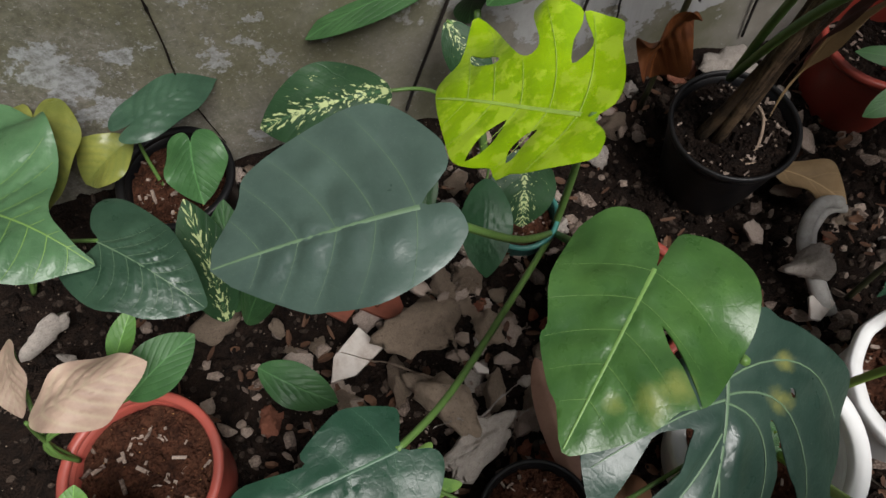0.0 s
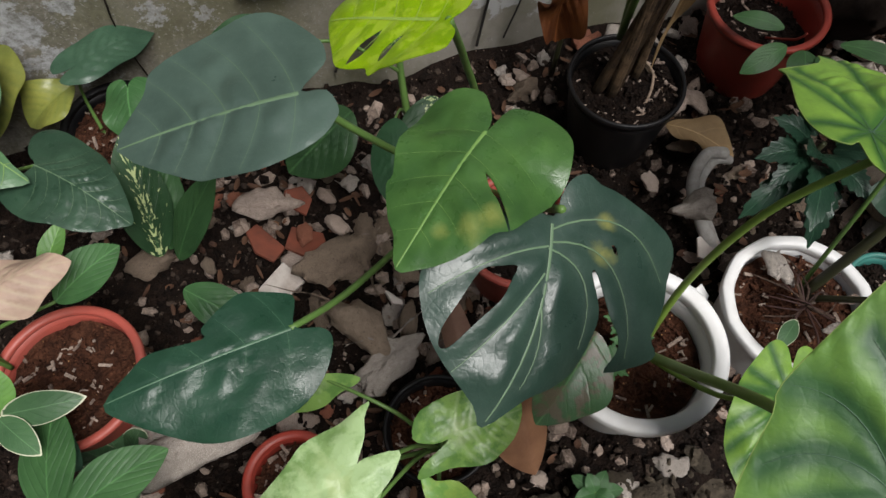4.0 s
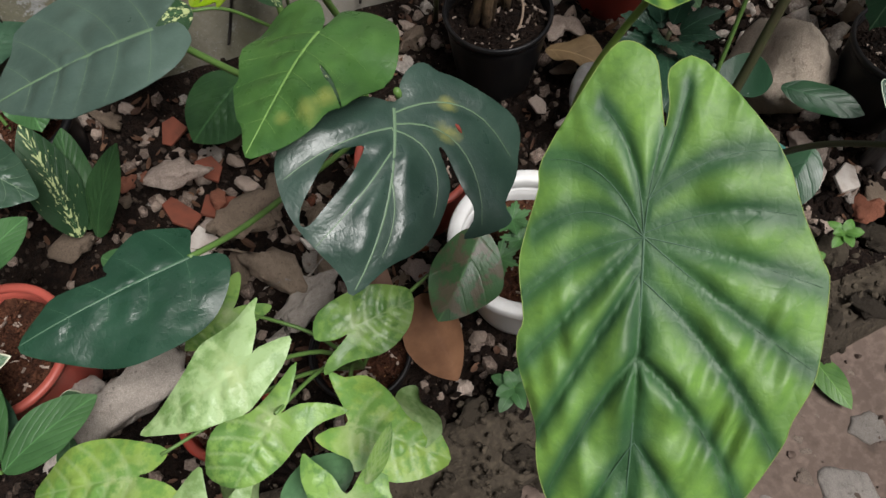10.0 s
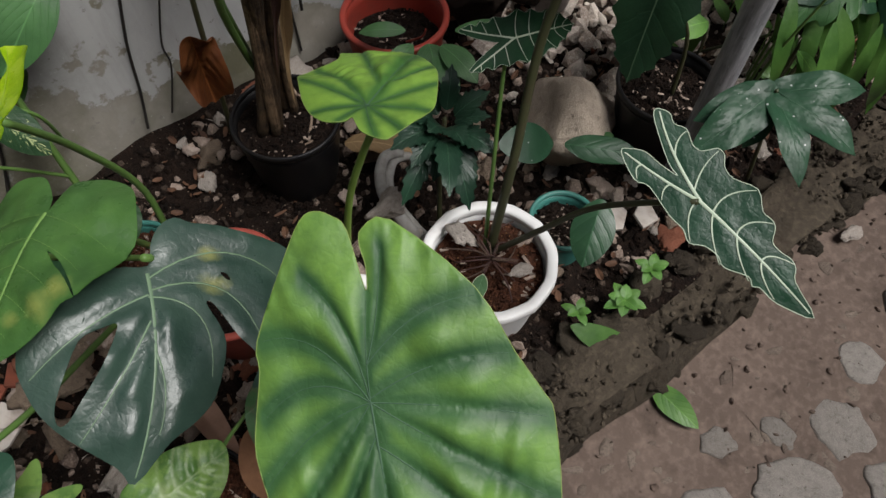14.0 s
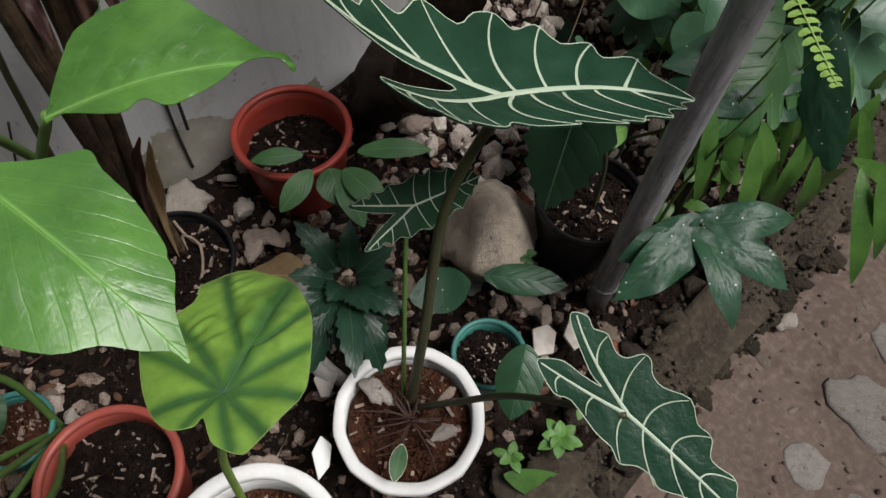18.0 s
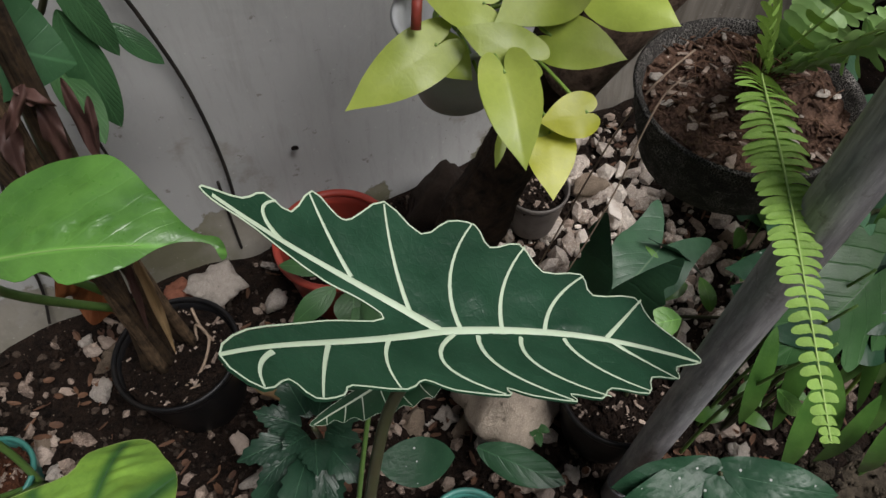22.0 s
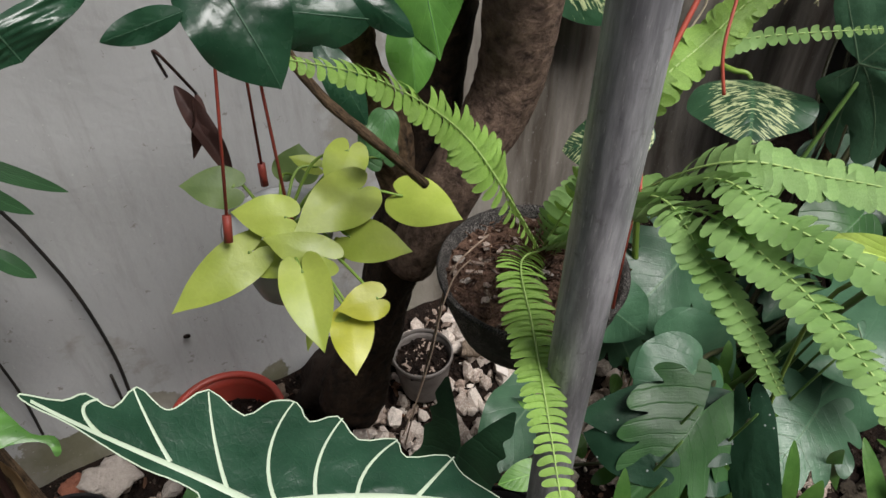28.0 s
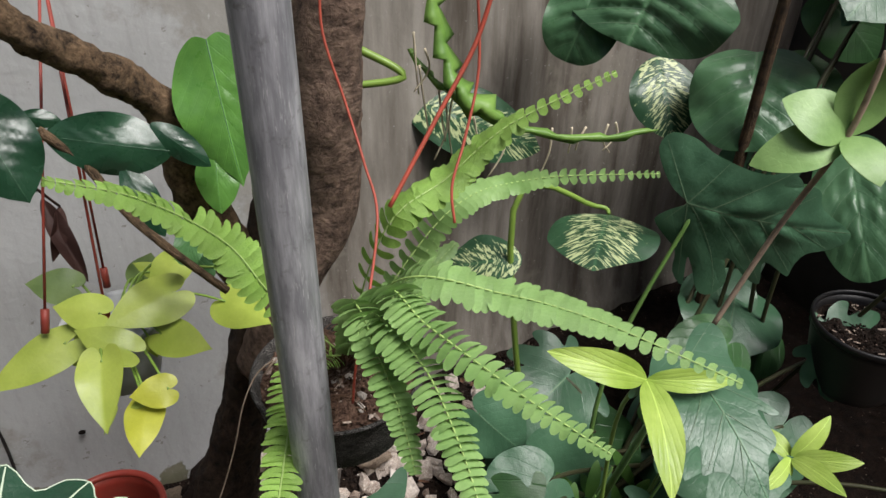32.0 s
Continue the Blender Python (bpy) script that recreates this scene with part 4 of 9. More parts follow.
OUTLINE["lobed_lime"] = [(-0.02, -0.08), (-0.14, -0.18), (-0.26, -0.21), (-0.4, -0.18), (-0.58, 0.09), (-0.6, 0.22), (-0.66, 0.3), (-0.57, 0.37), (-0.6, 0.48), (-0.59, 0.61), (-0.41, 0.75), (-0.15, 0.92), (0.1, 1.05), (0.26, 1.05), (0.44, 1.01), (0.93, 1.11), (0.88, 0.94), (0.54, 0.62), (0.45, 0.5), (0.5, 0.44), (0.63, 0.45), (0.94, 0.61), (1, 0.51), (0.98, 0.31), (0.82, 0.26), (0.67, 0.26), (0.46, 0.21), (0.57, 0.16), (0.71, 0.16), (0.95, 0.28), (0.98, 0.17), (0.92, 0.05), (0.7, -0.01), (0.49, -0.09), (0.29, -0.14), (0.13, -0.14)]
TOOTHED = [(0.95 * math.sin(math.pi * (k / 13) ** 0.8) ** 0.75 * (1.0 if k % 2 else 0.8) + 0.02, k / 13 - (0.0 if k % 2 else 0.035)) for k in range(1, 13)]
OUTLINE["toothed"] = [(0, 0)] + TOOTHED + [(0, 1)] + [(-x, y) for x, y in TOOTHED[::-1]]
OUTLINE["wavy_heart"] = [(-0.04, 0.0), (-0.19, -0.14), (-0.51, -0.26), (-0.77, -0.25), (-0.92, -0.12), (-0.96, 0.11), (-0.89, 0.36), (-0.67, 0.57), (-0.48, 0.74), (-0.23, 0.91), (-0.03, 1.0), (0.22, 0.93), (0.47, 0.84), (0.71, 0.69), (0.81, 0.55), (1.0, 0.37), (0.94, 0.12), (0.76, -0.1), (0.62, -0.11), (0.36, -0.02), (0.16, 0.01)]
VEINS["wavy_heart"] = [(0, 0, 0, 0.99, 0), (0, 0.02, 0.95, 0.24, 0.08), (0, 0.02, -0.95, 0.24, -0.08), (0, 0.15, 0.91, 0.35, 0.08), (0, 0.15, -0.91, 0.35, -0.08), (0, 0.28, 0.83, 0.47, 0.08), (0, 0.28, -0.83, 0.47, -0.08), (0, 0.41, 0.71, 0.58, 0.08), (0, 0.41, -0.71, 0.58, -0.08), (0, 0.54, 0.58, 0.7, 0.08), (0, 0.54, -0.58, 0.7, -0.08), (0, 0.67, 0.42, 0.81, 0.08), (0, 0.67, -0.42, 0.81, -0.08), (0, 0.80, 0.24, 0.93, 0.08), (0, 0.80, -0.24, 0.93, -0.08)]
OUTLINE["long_heart"] = [(0.0, -0.03), (-0.13, -0.25), (-0.42, -0.5), (-0.77, -0.6), (-0.97, -0.5), (-1.0, -0.3), (-0.93, -0.05), (-0.75, 0.16), (-0.5, 0.32), (-0.28, 0.44), (-0.15, 0.57), (-0.09, 0.71), (-0.04, 0.85), (0.0, 1.0), (0.2, 0.87), (0.42, 0.7), (0.56, 0.45), (0.62, 0.22), (0.6, -0.05), (0.45, -0.2), (0.2, -0.2)]
VEINS["long_heart"] = [(0, 0, 0, 0.99, 0), (0, -0.10, 0.95, 0.05, 0.08), (0, -0.10, -0.95, 0.05, -0.08), (0, 0.05, 0.91, 0.19, 0.08), (0, 0.05, -0.91, 0.19, -0.08), (0, 0.20, 0.83, 0.33, 0.08), (0, 0.20, -0.83, 0.33, -0.08), (0, 0.35, 0.71, 0.47, 0.08), (0, 0.35, -0.71, 0.47, -0.08), (0, 0.50, 0.58, 0.61, 0.08), (0, 0.50, -0.58, 0.61, -0.08), (0, 0.65, 0.42, 0.75, 0.08), (0, 0.65, -0.42, 0.75, -0.08), (0, 0.80, 0.24, 0.89, 0.08), (0, 0.80, -0.24, 0.89, -0.08)]
OUTLINE["deep_lobed"] = [(0.0, 0.0), (-0.11, -0.1), (-0.28, -0.19), (-0.49, -0.25), (-0.64, -0.22), (-0.68, -0.15), (-0.65, -0.04), (-0.58, 0.04), (-0.54, 0.12), (-0.51, 0.23), (-0.5, 0.32), (-0.52, 0.41), (-0.65, 0.54), (-0.54, 0.54), (-0.43, 0.48), (-0.41, 0.54), (-0.45, 0.65), (-0.4, 0.72), (-0.22, 0.78), (-0.01, 1.0), (0.13, 1.0), (0.22, 0.91), (0.3, 0.79), (0.46, 0.75), (0.6, 0.74), (0.5, 0.62), (0.52, 0.57), (0.78, 0.61), (0.72, 0.5), (0.55, 0.39), (0.55, 0.34), (0.82, 0.4), (1.0, 0.34), (0.98, 0.24), (0.74, 0.17), (0.64, 0.12), (0.98, 0.15), (0.87, 0.07), (0.61, 0.04), (0.44, -0.07), (0.28, -0.15), (0.12, -0.08)]
VEINS["deep_lobed"] = [(0, 0, 0, 1, 0), (0, 0, -0.61, -0.22, 0), (0, 0, 0.28, -0.1, 0), (0, 0, -0.52, 0.16, 0), (-0.02, 0.15, -0.62, 0.53, 0), (-0.02, 0.44, -0.4, 0.73, 0), (0, 0, 0.9, 0.11, 0), (0, 0.02, 0.97, 0.34, 0.05), (0, 0.19, 0.74, 0.59, 0.03), (-0.02, 0.42, 0.55, 0.74, 0), (0.01, 0.64, 0.21, 0.9, 0)]
GAPS["lobed_lime"] = [[(-0.51, 0.29), (-0.4, 0.31), (-0.28, 0.28), (-0.18, 0.22), (-0.21, 0.2), (-0.32, 0.23), (-0.46, 0.25), (-0.51, 0.28)], [(-0.55, 0.54), (-0.41, 0.54), (-0.26, 0.5), (-0.13, 0.43), (-0.16, 0.42), (-0.32, 0.43), (-0.46, 0.47), (-0.55, 0.52)], [(0.52, 0.96), (0.47, 0.83), (0.47, 0.72), (0.41, 0.67), (0.35, 0.75), (0.39, 0.88)]]
OUTLINE["ear_long"] = [(0.18, -0.14), (0.5, -0.25), (0.79, -0.3), (1, -0.37), (0.86, -0.11), (0.83, 0.05), (0.76, 0.22), (0.52, 0.39), (0.13, 0.77), (0, 1), (-0.3, 0.74), (-0.51, 0.51), (-0.61, 0.27), (-0.64, 0.08), (-0.34, -0.24), (-0.12, -0.38), (0.13, -0.45), (0.21, -0.2)]
OUTLINE["ear_short"] = [(0.13, -0.11), (0.1, -0.3), (-0.16, -0.54), (-0.8, -0.34), (-0.96, 0.22), (-0.83, 0.55), (-0.54, 0.85), (-0.27, 1), (0.14, 0.96), (0.66, 0.75), (0.93, 0.47), (1, 0.18), (0.86, -0.14), (0.83, -0.35), (0.86, -0.61), (0.51, -0.5)]
OUTLINE["ear_wide"] = [(-0.07, -0.04), (-0.78, -0.36), (-0.82, -0.2), (-1, -0), (-0.8, 0.25), (-0.41, 0.53), (-0.45, 0.76), (-0, 1), (0.35, 0.88), (0.62, 0.69), (0.74, 0.49), (0.61, 0.3), (0.77, 0.17), (0.6, 0.09), (0.54, -0.13), (0.41, -0.27), (0.17, -0.17)]
OUTLINE["ear_fork"] = [(-0.08, -0.2), (0.15, -0.65), (0.26, -0.21), (0.4, 0.15), (0.71, 0.39), (0.75, 0.68), (0.57, 1.08), (0.09, 1.04), (-0.27, 0.83), (-0.49, 0.47), (-0.59, 0.06), (-0.71, -0.18), (-1, -0.45), (-0.63, -0.41), (-0.25, -0.25), (-0.06, -0.04)]
OUTLINE["ear_oval"] = [(-0.03, -0.06), (0.03, -0.18), (0.29, -0.31), (0.59, -0.26), (0.98, 0.18), (1, 0.46), (0.8, 0.71), (0.41, 0.88), (0, 1), (-0.41, 0.71), (-0.75, 0.36), (-0.77, 0.1), (-0.67, -0.38), (-0.29, -0.3)]
OUTLINE["ear_low"] = [(-0.02, -0.03), (-0.3, -0.15), (-0.77, -0.55), (-0.73, 0.01), (-0.73, 0.32), (-0.56, 0.67), (-0, 1), (0.64, 0.84), (1, 0.5), (0.96, 0.17), (0.75, -0.16), (0.41, -0.47), (0.23, -0.32)]
OUTLINE["ear_tall"] = [(0, -0.04), (0.22, -0.24), (0.55, -0.4), (0.74, -0.47), (0.78, -0.27), (0.68, -0.03), (0.46, 0.58), (-0, 1), (-0.68, 0.83), (-1, 0.51), (-0.76, -0.04), (-0.79, -0.33), (-0.88, -0.72), (-0.57, -0.52), (-0.3, -0.26)]
OUTLINE["broad_wavy"] = [(0, 0), (-0.12, 0.1), (-0.53, 0.23), (-0.79, 0.28), (-0.88, 0.32), (-0.81, 0.39), (-0.79, 0.53), (-0.66, 0.69), (-0.57, 0.73), (-0.51, 0.78), (-0.23, 0.87), (-0, 1), (0.04, 0.94), (0.22, 0.88), (0.42, 0.79), (0.73, 0.72), (0.97, 0.57), (1, 0.45), (0.84, 0.28), (0.5, 0.12)]
OUTLINE["broad_acute"] = [(0, 0), (0.02, 0.07), (0.27, 0.26), (0.21, 0.34), (0.22, 0.38), (0.37, 0.46), (0.21, 0.65), (0.02, 0.76), (-0.06, 0.85), (-0.06, 0.95), (0.08, 0.99), (0.02, 1.01), (-0.14, 0.98), (-0.17, 0.89), (-0.47, 0.77), (-0.88, 0.62), (-1, 0.52), (-1, 0.36), (-0.86, 0.25), (-0.66, 0.16)]


def closed(half, smooth=5):
    """Both sides of a leaf's outline, from its sinus round the tip and back."""
    r = [Vector((x, y, 0)) for x, y in half]
    r = spline(r, smooth)
    return [(p.x, p.y) for p in r] + [(-p.x, p.y) for p in r[-2:0:-1]]


CRESTS = [(0.97, -0.52), (1.02, -0.36), (1.05, -0.17), (1.1, 0.13), (1.02, 0.35), (0.84, 0.56), (0.58, 0.75), (0.3, 0.89)]


def polly_half():
    """An arrow leaf with a scalloped margin that peaks where its side veins end."""
    out = [(0, -0.22), (0.1, -0.3), (0.4, -0.49), (0.68, -0.635), (0.81, -0.685), (0.88, -0.67), (0.915, -0.61)]
    for (x, y), (x1, y1) in zip(CRESTS, CRESTS[1:] + [(0.08, 0.97)]):
        out += [(x, y), ((x + x1) / 2 * 0.86, y + 0.45 * (y1 - y)), (x1 * 0.94, y + 0.78 * (y1 - y))]
    return out + [(0, 1)]


def ring(points, steps):
    """A smooth closed outline through points."""
    return [(p.x, p.y) for p in spline([Vector((x, y, 0)) for x, y in points], steps, True)]


def bowed(x0, y0, x1, y1, bow):
    """A vein from one point to another that bows to one side."""
    dx, dy = x1 - x0, y1 - y0
    return [(x0 + dx * k - dy * bow * 4 * k * (1 - k), y0 + dy * k + dx * bow * 4 * k * (1 - k)) for k in np.linspace(0, 1, 11)]


def lobed_half():
    out = [(0, -0.05), (0.15, -0.3), (0.34, -0.42), (0.5, -0.38), (0.42, -0.24), (0.66, -0.24), (0.9, -0.16), (0.95, -0.06), (0.7, -0.02), (0.95, 0.12), (1.0, 0.3), (0.86, 0.34), (0.62, 0.26), (0.8, 0.44), (0.78, 0.58), (0.6, 0.57), (0.46, 0.5), (0.52, 0.68), (0.44, 0.8), (0.3, 0.78), (0.22, 0.84), (0.12, 0.94), (0, 1)]
    return out


def inside(x, y, poly):
    c, j = False, len(poly) - 1
    for i, (xi, yi) in enumerate(poly):
        xj, yj = poly[j]
        if (yi > y) != (yj > y) and x < (xj - xi) * (y - yi) / (yj - yi) + xi:
            c = not c
        j = i
    return c


FAN = {"shield": ((-0.01, -1.5), (-0.01, -0.36), (0.0, -0.1), (0.01, 0.2), (0.05, 0.42), (0.16, 0.62), (0.36, 0.8), (0.58, 0.95), (0.78, 1.0)),
       "disc": ((-0.01, -1.3), (-0.01, -0.4), (0.0, 0.02), (0.03, 0.4), (0.2, 0.6), (0.42, 0.75), (0.64, 0.9))}


def vein_lines(kind, poly, count):
    """Side veins as lines in the leaf's own measure, and the midrib first."""
    if kind in VEINS:
        return [bowed(*v) for v in VEINS[kind]]
    lines = [[(0, y / 10) for y in range(0, 10)] + [(0, 0.985)]]
    if kind in POLLY:
        for s in (1, -1):
            lines.append([(s * t * 0.86, -t * 0.645) for t in (0, 0.25, 0.5, 0.75, 1.0)])
            for t, (cx, cy) in zip((0.8, 0.5, 0.24), CRESTS):
                x, y = t * 0.86, -t * 0.645
                lines.append([(s * (x + k * (cx - x)), y + (cy - y) * k * (0.55 + 0.45 * k)) for k in (0, 0.2, 0.4, 0.6, 0.8, 0.97)])
            for cx, cy in CRESTS[3:]:
                y = max(0.03, cy - 0.14)
                lines.append([(s * k * cx, y + (cy - y) * k * (0.2 + 0.8 * k)) for k in (0, 0.2, 0.4, 0.6, 0.8, 0.97)])
        return lines
    fan = FAN.get(kind) or [((i + 0.1) / count * 0.9, 0.1 + 0.5 * (i + 0.1) / count * 0.9) for i in range(count)]
    for y0, m in fan:
        right = []
        for i in range(30):
            x = i / 24
            y = y0 + m * x * (0.55 + 0.45 * x) + 0.12 * x * x
            if i and not inside(x, y, poly):
                break
            right.append((x, y))
        if len(right) > 2:
            lines += [right, [(-p, q) for p, q in right]]
    return lines


SHAPES = {}
POLLY = ("polly",)
QUILTED = ("quilted", "quilted_round")
CREASED = ("round", "broad_wavy", "broad_acute", "lobed_lime", "toothed", "wide_heart", "torn_heart", "bitten_heart", "wavy_heart", "long_heart", "ovate", "heart", "deep_lobed")
BOLD = ("scalloped_broad", "scalloped_slim")


def shape(kind, fine, count):
    """The flat leaf of a kind: points, faces, the nearness of a vein and of the rim at each point; shared by all leaves of the kind."""
    key = (kind, fine, count)
    if key in SHAPES:
        return SHAPES[key]
    holes = []
    if kind in POLLY:
        poly = closed(polly_half(), 4)
    elif kind == "lobed":
        poly = closed(lobed_half(), 4)
    elif kind in OUTLINE:
        poly = ring(OUTLINE[kind], 3)
        holes = [ring(h, 3) for h in GAPS.get(kind, ())]
    else:
        poly = closed(HALF[kind], 5 if fine > 8 else 3)
    ys = [p[1] for p in poly]
    lo, hi, step = min(ys), max(ys), 1.0 / fine
    pts = list(poly)
    edges, base = [(i, (i + 1) % len(poly)) for i in range(len(poly))], len(poly)
    for h in holes:
        edges += [(base + i, base + (i + 1) % len(h)) for i in range(len(h))]
        pts += h
        base = len(pts)
    outline = np.array(pts)
    lines = vein_lines(kind, poly, count)
    if kind in CREASED:
        # no vein runs past the margin
        lines = [line[:2] + [p for k, p in enumerate(line) if k > 1 and all(inside(*q, poly) for q in line[2:k + 1])] for line in lines]
        # points along the veins, so that the creases run true
        kept = []
        for line in lines:
            for (x0, y0), (x1, y1) in zip(line, line[1:]):
                n = max(1, round(math.hypot(x1 - x0, y1 - y0) / (0.45 * step)))
                for k in range(n):
                    x, y = x0 + (x1 - x0) * k / n, y0 + (y1 - y0) * k / n
                    if inside(x, y, poly) and not any(inside(x, y, h) for h in holes) and ((outline - (x, y)) ** 2).sum(1).min() > (0.3 * step) ** 2 and all((x - p) ** 2 + (y - q) ** 2 > (0.25 * step) ** 2 for p, q in kept):
                        kept.append((x, y))
        pts += kept
        outline = np.array(pts)
    y = lo + step * 0.6
    row = 0
    while y < hi:
        x = -1.1 + (step * 0.6 if row % 2 else 0)
        while x < 1.1:
            if inside(x, y, poly) and not any(inside(x, y, h) for h in holes) and ((outline - (x, y)) ** 2).sum(1).min() > (0.42 * step) ** 2:
                pts.append((x, y))
            x += step * 1.2
        y += step
        row += 1
    vs, _, fs, *_ = delaunay([Vector(p) for p in pts], edges, [], 0, 1e-6)
    faces = []
    for f in fs:
        cx, cy = sum(vs[i].x for i in f) / 3, sum(vs[i].y for i in f) / 3
        if inside(cx, cy, poly) and not any(inside(cx, cy, h) for h in holes):
            faces.append(tuple(f) if (vs[f[1]] - vs[f[0]]).cross(vs[f[2]] - vs[f[0]]) > 0 else tuple(f[::-1]))
    xy = np.array([(v.x, v.y) for v in vs])
    vein, tone = np.zeros(len(xy)), np.zeros(len(xy))
    quilt = kind in FAN or kind in QUILTED or kind in CREASED
    for n, line in enumerate(lines):
        dense = np.concatenate([np.linspace(a, b, 5) for a, b in zip(line, line[1:])])
        d = np.sqrt(((xy[:, None] - dense[None]) ** 2).sum(2)).min(1)
        vein = np.maximum(vein, np.exp(-d / (0.075 if kind in CREASED else 0.035 if n else 0.045)) if quilt else np.exp(-((d / 0.05) ** 2)))
        tone = np.maximum(tone, np.exp(-(d / (0.05 if n else 0.12)) ** 2))
    d = np.sqrt(((xy[:, None] - np.array(poly)[None]) ** 2).sum(2)).min(1)
    SHAPES[key] = (xy, faces, vein, np.exp(-d / 0.25), lines, poly, tone)
    return SHAPES[key]


def leaf(plant, kind, base, tip, edge, material, arch=0.06, fold=0.0, wave=0.0, pucker=0.0, veins=None, vein_w=0.02, fine=12, count=7, network=False, label="", twist=0.0, seed=0, rim=None, flip=False, droop=0.0, lift=0.0, skew=0.0, kink=0.0, name="leaf", thick=True, wrinkle=0.0, margin=None, side_w=0.55):
    """One leaf from where its stalk joins, its tip, and a point on its widest margin; bent, folded, waved and quilted."""
    b, t, e = (local(plant, v) for v in (base, tip, edge))
    along = t - b
    length = along.length
    ya = along / length
    across = (e - b) - ya * (e - b).dot(ya)
    half = across.length
    xa = across / half
    na = xa.cross(ya)
    if (na.z < 0) != flip:
        xa, na = -xa, -na
    xy, faces, vein, rimk, lines, poly, tone = shape(kind, fine, count)
    if skew:
        xy = xy * np.where(xy[:, :1] > 0, (1 - skew, 1.0), (1 + skew, 1.0))
    rng = random.Random(seed * 31 + int(length * 10000))
    ph, ph2 = rng.uniform(0, 6), rng.uniform(0, 6)

    def height(x, y, v, r):
        h = length * arch * 4 * y * (1 - y) * (1 if y > 0 else 0.5) + fold * half * abs(x) ** 1.25 - droop * half * x * x
        h += wave * half * x * x * math.sin(9 * y + ph + (1.7 if x > 0 else 0)) + 0.35 * wave * half * math.sin(4 * y + 3 * x + ph2)
        if y < 0:
            h += lift * length * y * y
        if kind in QUILTED:
            v = 1 - (1 - v) * min(1.0, 0.25 + 1.6 * math.hypot(x, y))
        h += pucker * half * (1 - v) * (1 - 0.6 * abs(x)) * (1 - r) * (0.8 + 1.1 * noise.noise(Vector((x * 4 + ph, y * 7, ph2))))
        if wrinkle and y > 0:
            # ripples across the veins, strongest half way to the margin
            k = min(1.0, max(0.0, abs(x) * 2.2 - 0.25)) * min(1.0, y * 2.5) * (1 - v) * max(0.0, 1 - 0.8 * r)
            h += wrinkle * half * k * math.sin(46 * (0.8 * abs(x) + 0.62 * y) + 2 * noise.noise(Vector((x * 3, y * 3, ph)))) * max(0.0, 0.55 + 1.2 * noise.noise(Vector((x * 5, y * 5, ph2))))
        return h + twist * half * x * y

    def place(x, y, v=1.0, up=0.0, r=1.0):
        if y < 0:
            x += kink * y
        return b + xa * (x * half) + ya * (y * length) + na * (height(x, y, v, r) + up)

    me = bpy.data.meshes.new(name)
    me.from_pydata([place(x, y, v, 0.0, r) for (x, y), v, r in zip(xy, vein, rimk)], [], faces)
    uv = me.uv_layers.new(name="UVMap")
    idx = np.empty(len(me.loops), dtype=np.int32)
    me.loops.foreach_get("vertex_index", idx)
    co = np.stack([xy[idx, 0] * 0.5 + 0.5, xy[idx, 1]], 1).astype(np.float32)
    uv.data.foreach_set("uv", co.ravel())
    for key, values in (("vein", vein), ("rim", rimk), ("tone", tone)):
        me.attributes.new(key, "FLOAT", "POINT").data.foreach_set("value", values.astype(np.float32))
    ob = mesh_object(name, me, material, plant, label)
    if thick and half > 0.025:
        mod = ob.modifiers.new("thickness", "SOLIDIFY")
        mod.thickness, mod.offset, mod.use_rim = 0.0012, -1, False
    if veins:
        bm = bmesh.new()
        todo = [(line, vein_w * (1.0 if n == 0 or (kind in POLLY and n in (1, 10)) or (kind in BOLD and n < 3) else side_w)) for n, line in enumerate(lines) if n == 0 or network]
        if rim:
            todo.append(([poly[i % len(poly)] for i in range(len(poly) + 1)], rim))
        for line, w in todo:
            line = [(x * (1 - skew if x > 0 else 1 + skew), y) for x, y in line]
            rows, n = [], len(line)
            for i, (x, y) in enumerate(line):
                x0, y0 = line[max(i - 1, 0)]
                x1, y1 = line[min(i + 1, n - 1)]
                dx, dy = (x1 - x0) * half, (y1 - y0) * length
                d = math.hypot(dx, dy) or 1
                k = w * half * (1 - 0.7 * i / n if w != rim else 1)
                ox, oy = -dy / d * k / half, dx / d * k / length
                s = 0.985
                rows.append([bm.verts.new(place(x * s + ox, y + oy, 1, 0.0011)), bm.verts.new(place(x * s, y, 1, 0.0012 + k * 0.35)), bm.verts.new(place(x * s - ox, y - oy, 1, 0.0011))])
            for p, q in zip(rows, rows[1:]):
                bm.faces.new((p[0], q[0], q[1], p[1]))
                bm.faces.new((p[1], q[1], q[2], p[2]))
        part("vein_network" if network else "midrib", bm, veins, None).parent = ob
    if margin:
        edge_line = [b + xa * (x * half) + ya * (y * length) + na * height(x, y, 0.0, 1.0) for x, y in poly]
        line = tube("margin", [v + (plant.location if plant else Vector()) for v in edge_line + edge_line[:1]], 0.0004, margin, plant, sides=5, steps=1)
        line.parent = ob
    return ob


def stalk(plant, pts, r0, r1, material, name="stalk", label=""):
    return tube(name, pts, (r0, r1), material, plant, label, sides=7, steps=6)


def edge_of(base, tip, width, face):
    """A point on the margin of a leaf that faces the way given."""
    b, t = Vector(base), Vector(tip)
    s = (t - b).cross(Vector(face)).normalized()
    return b + (t - b) * 0.4 + s * width * 0.5


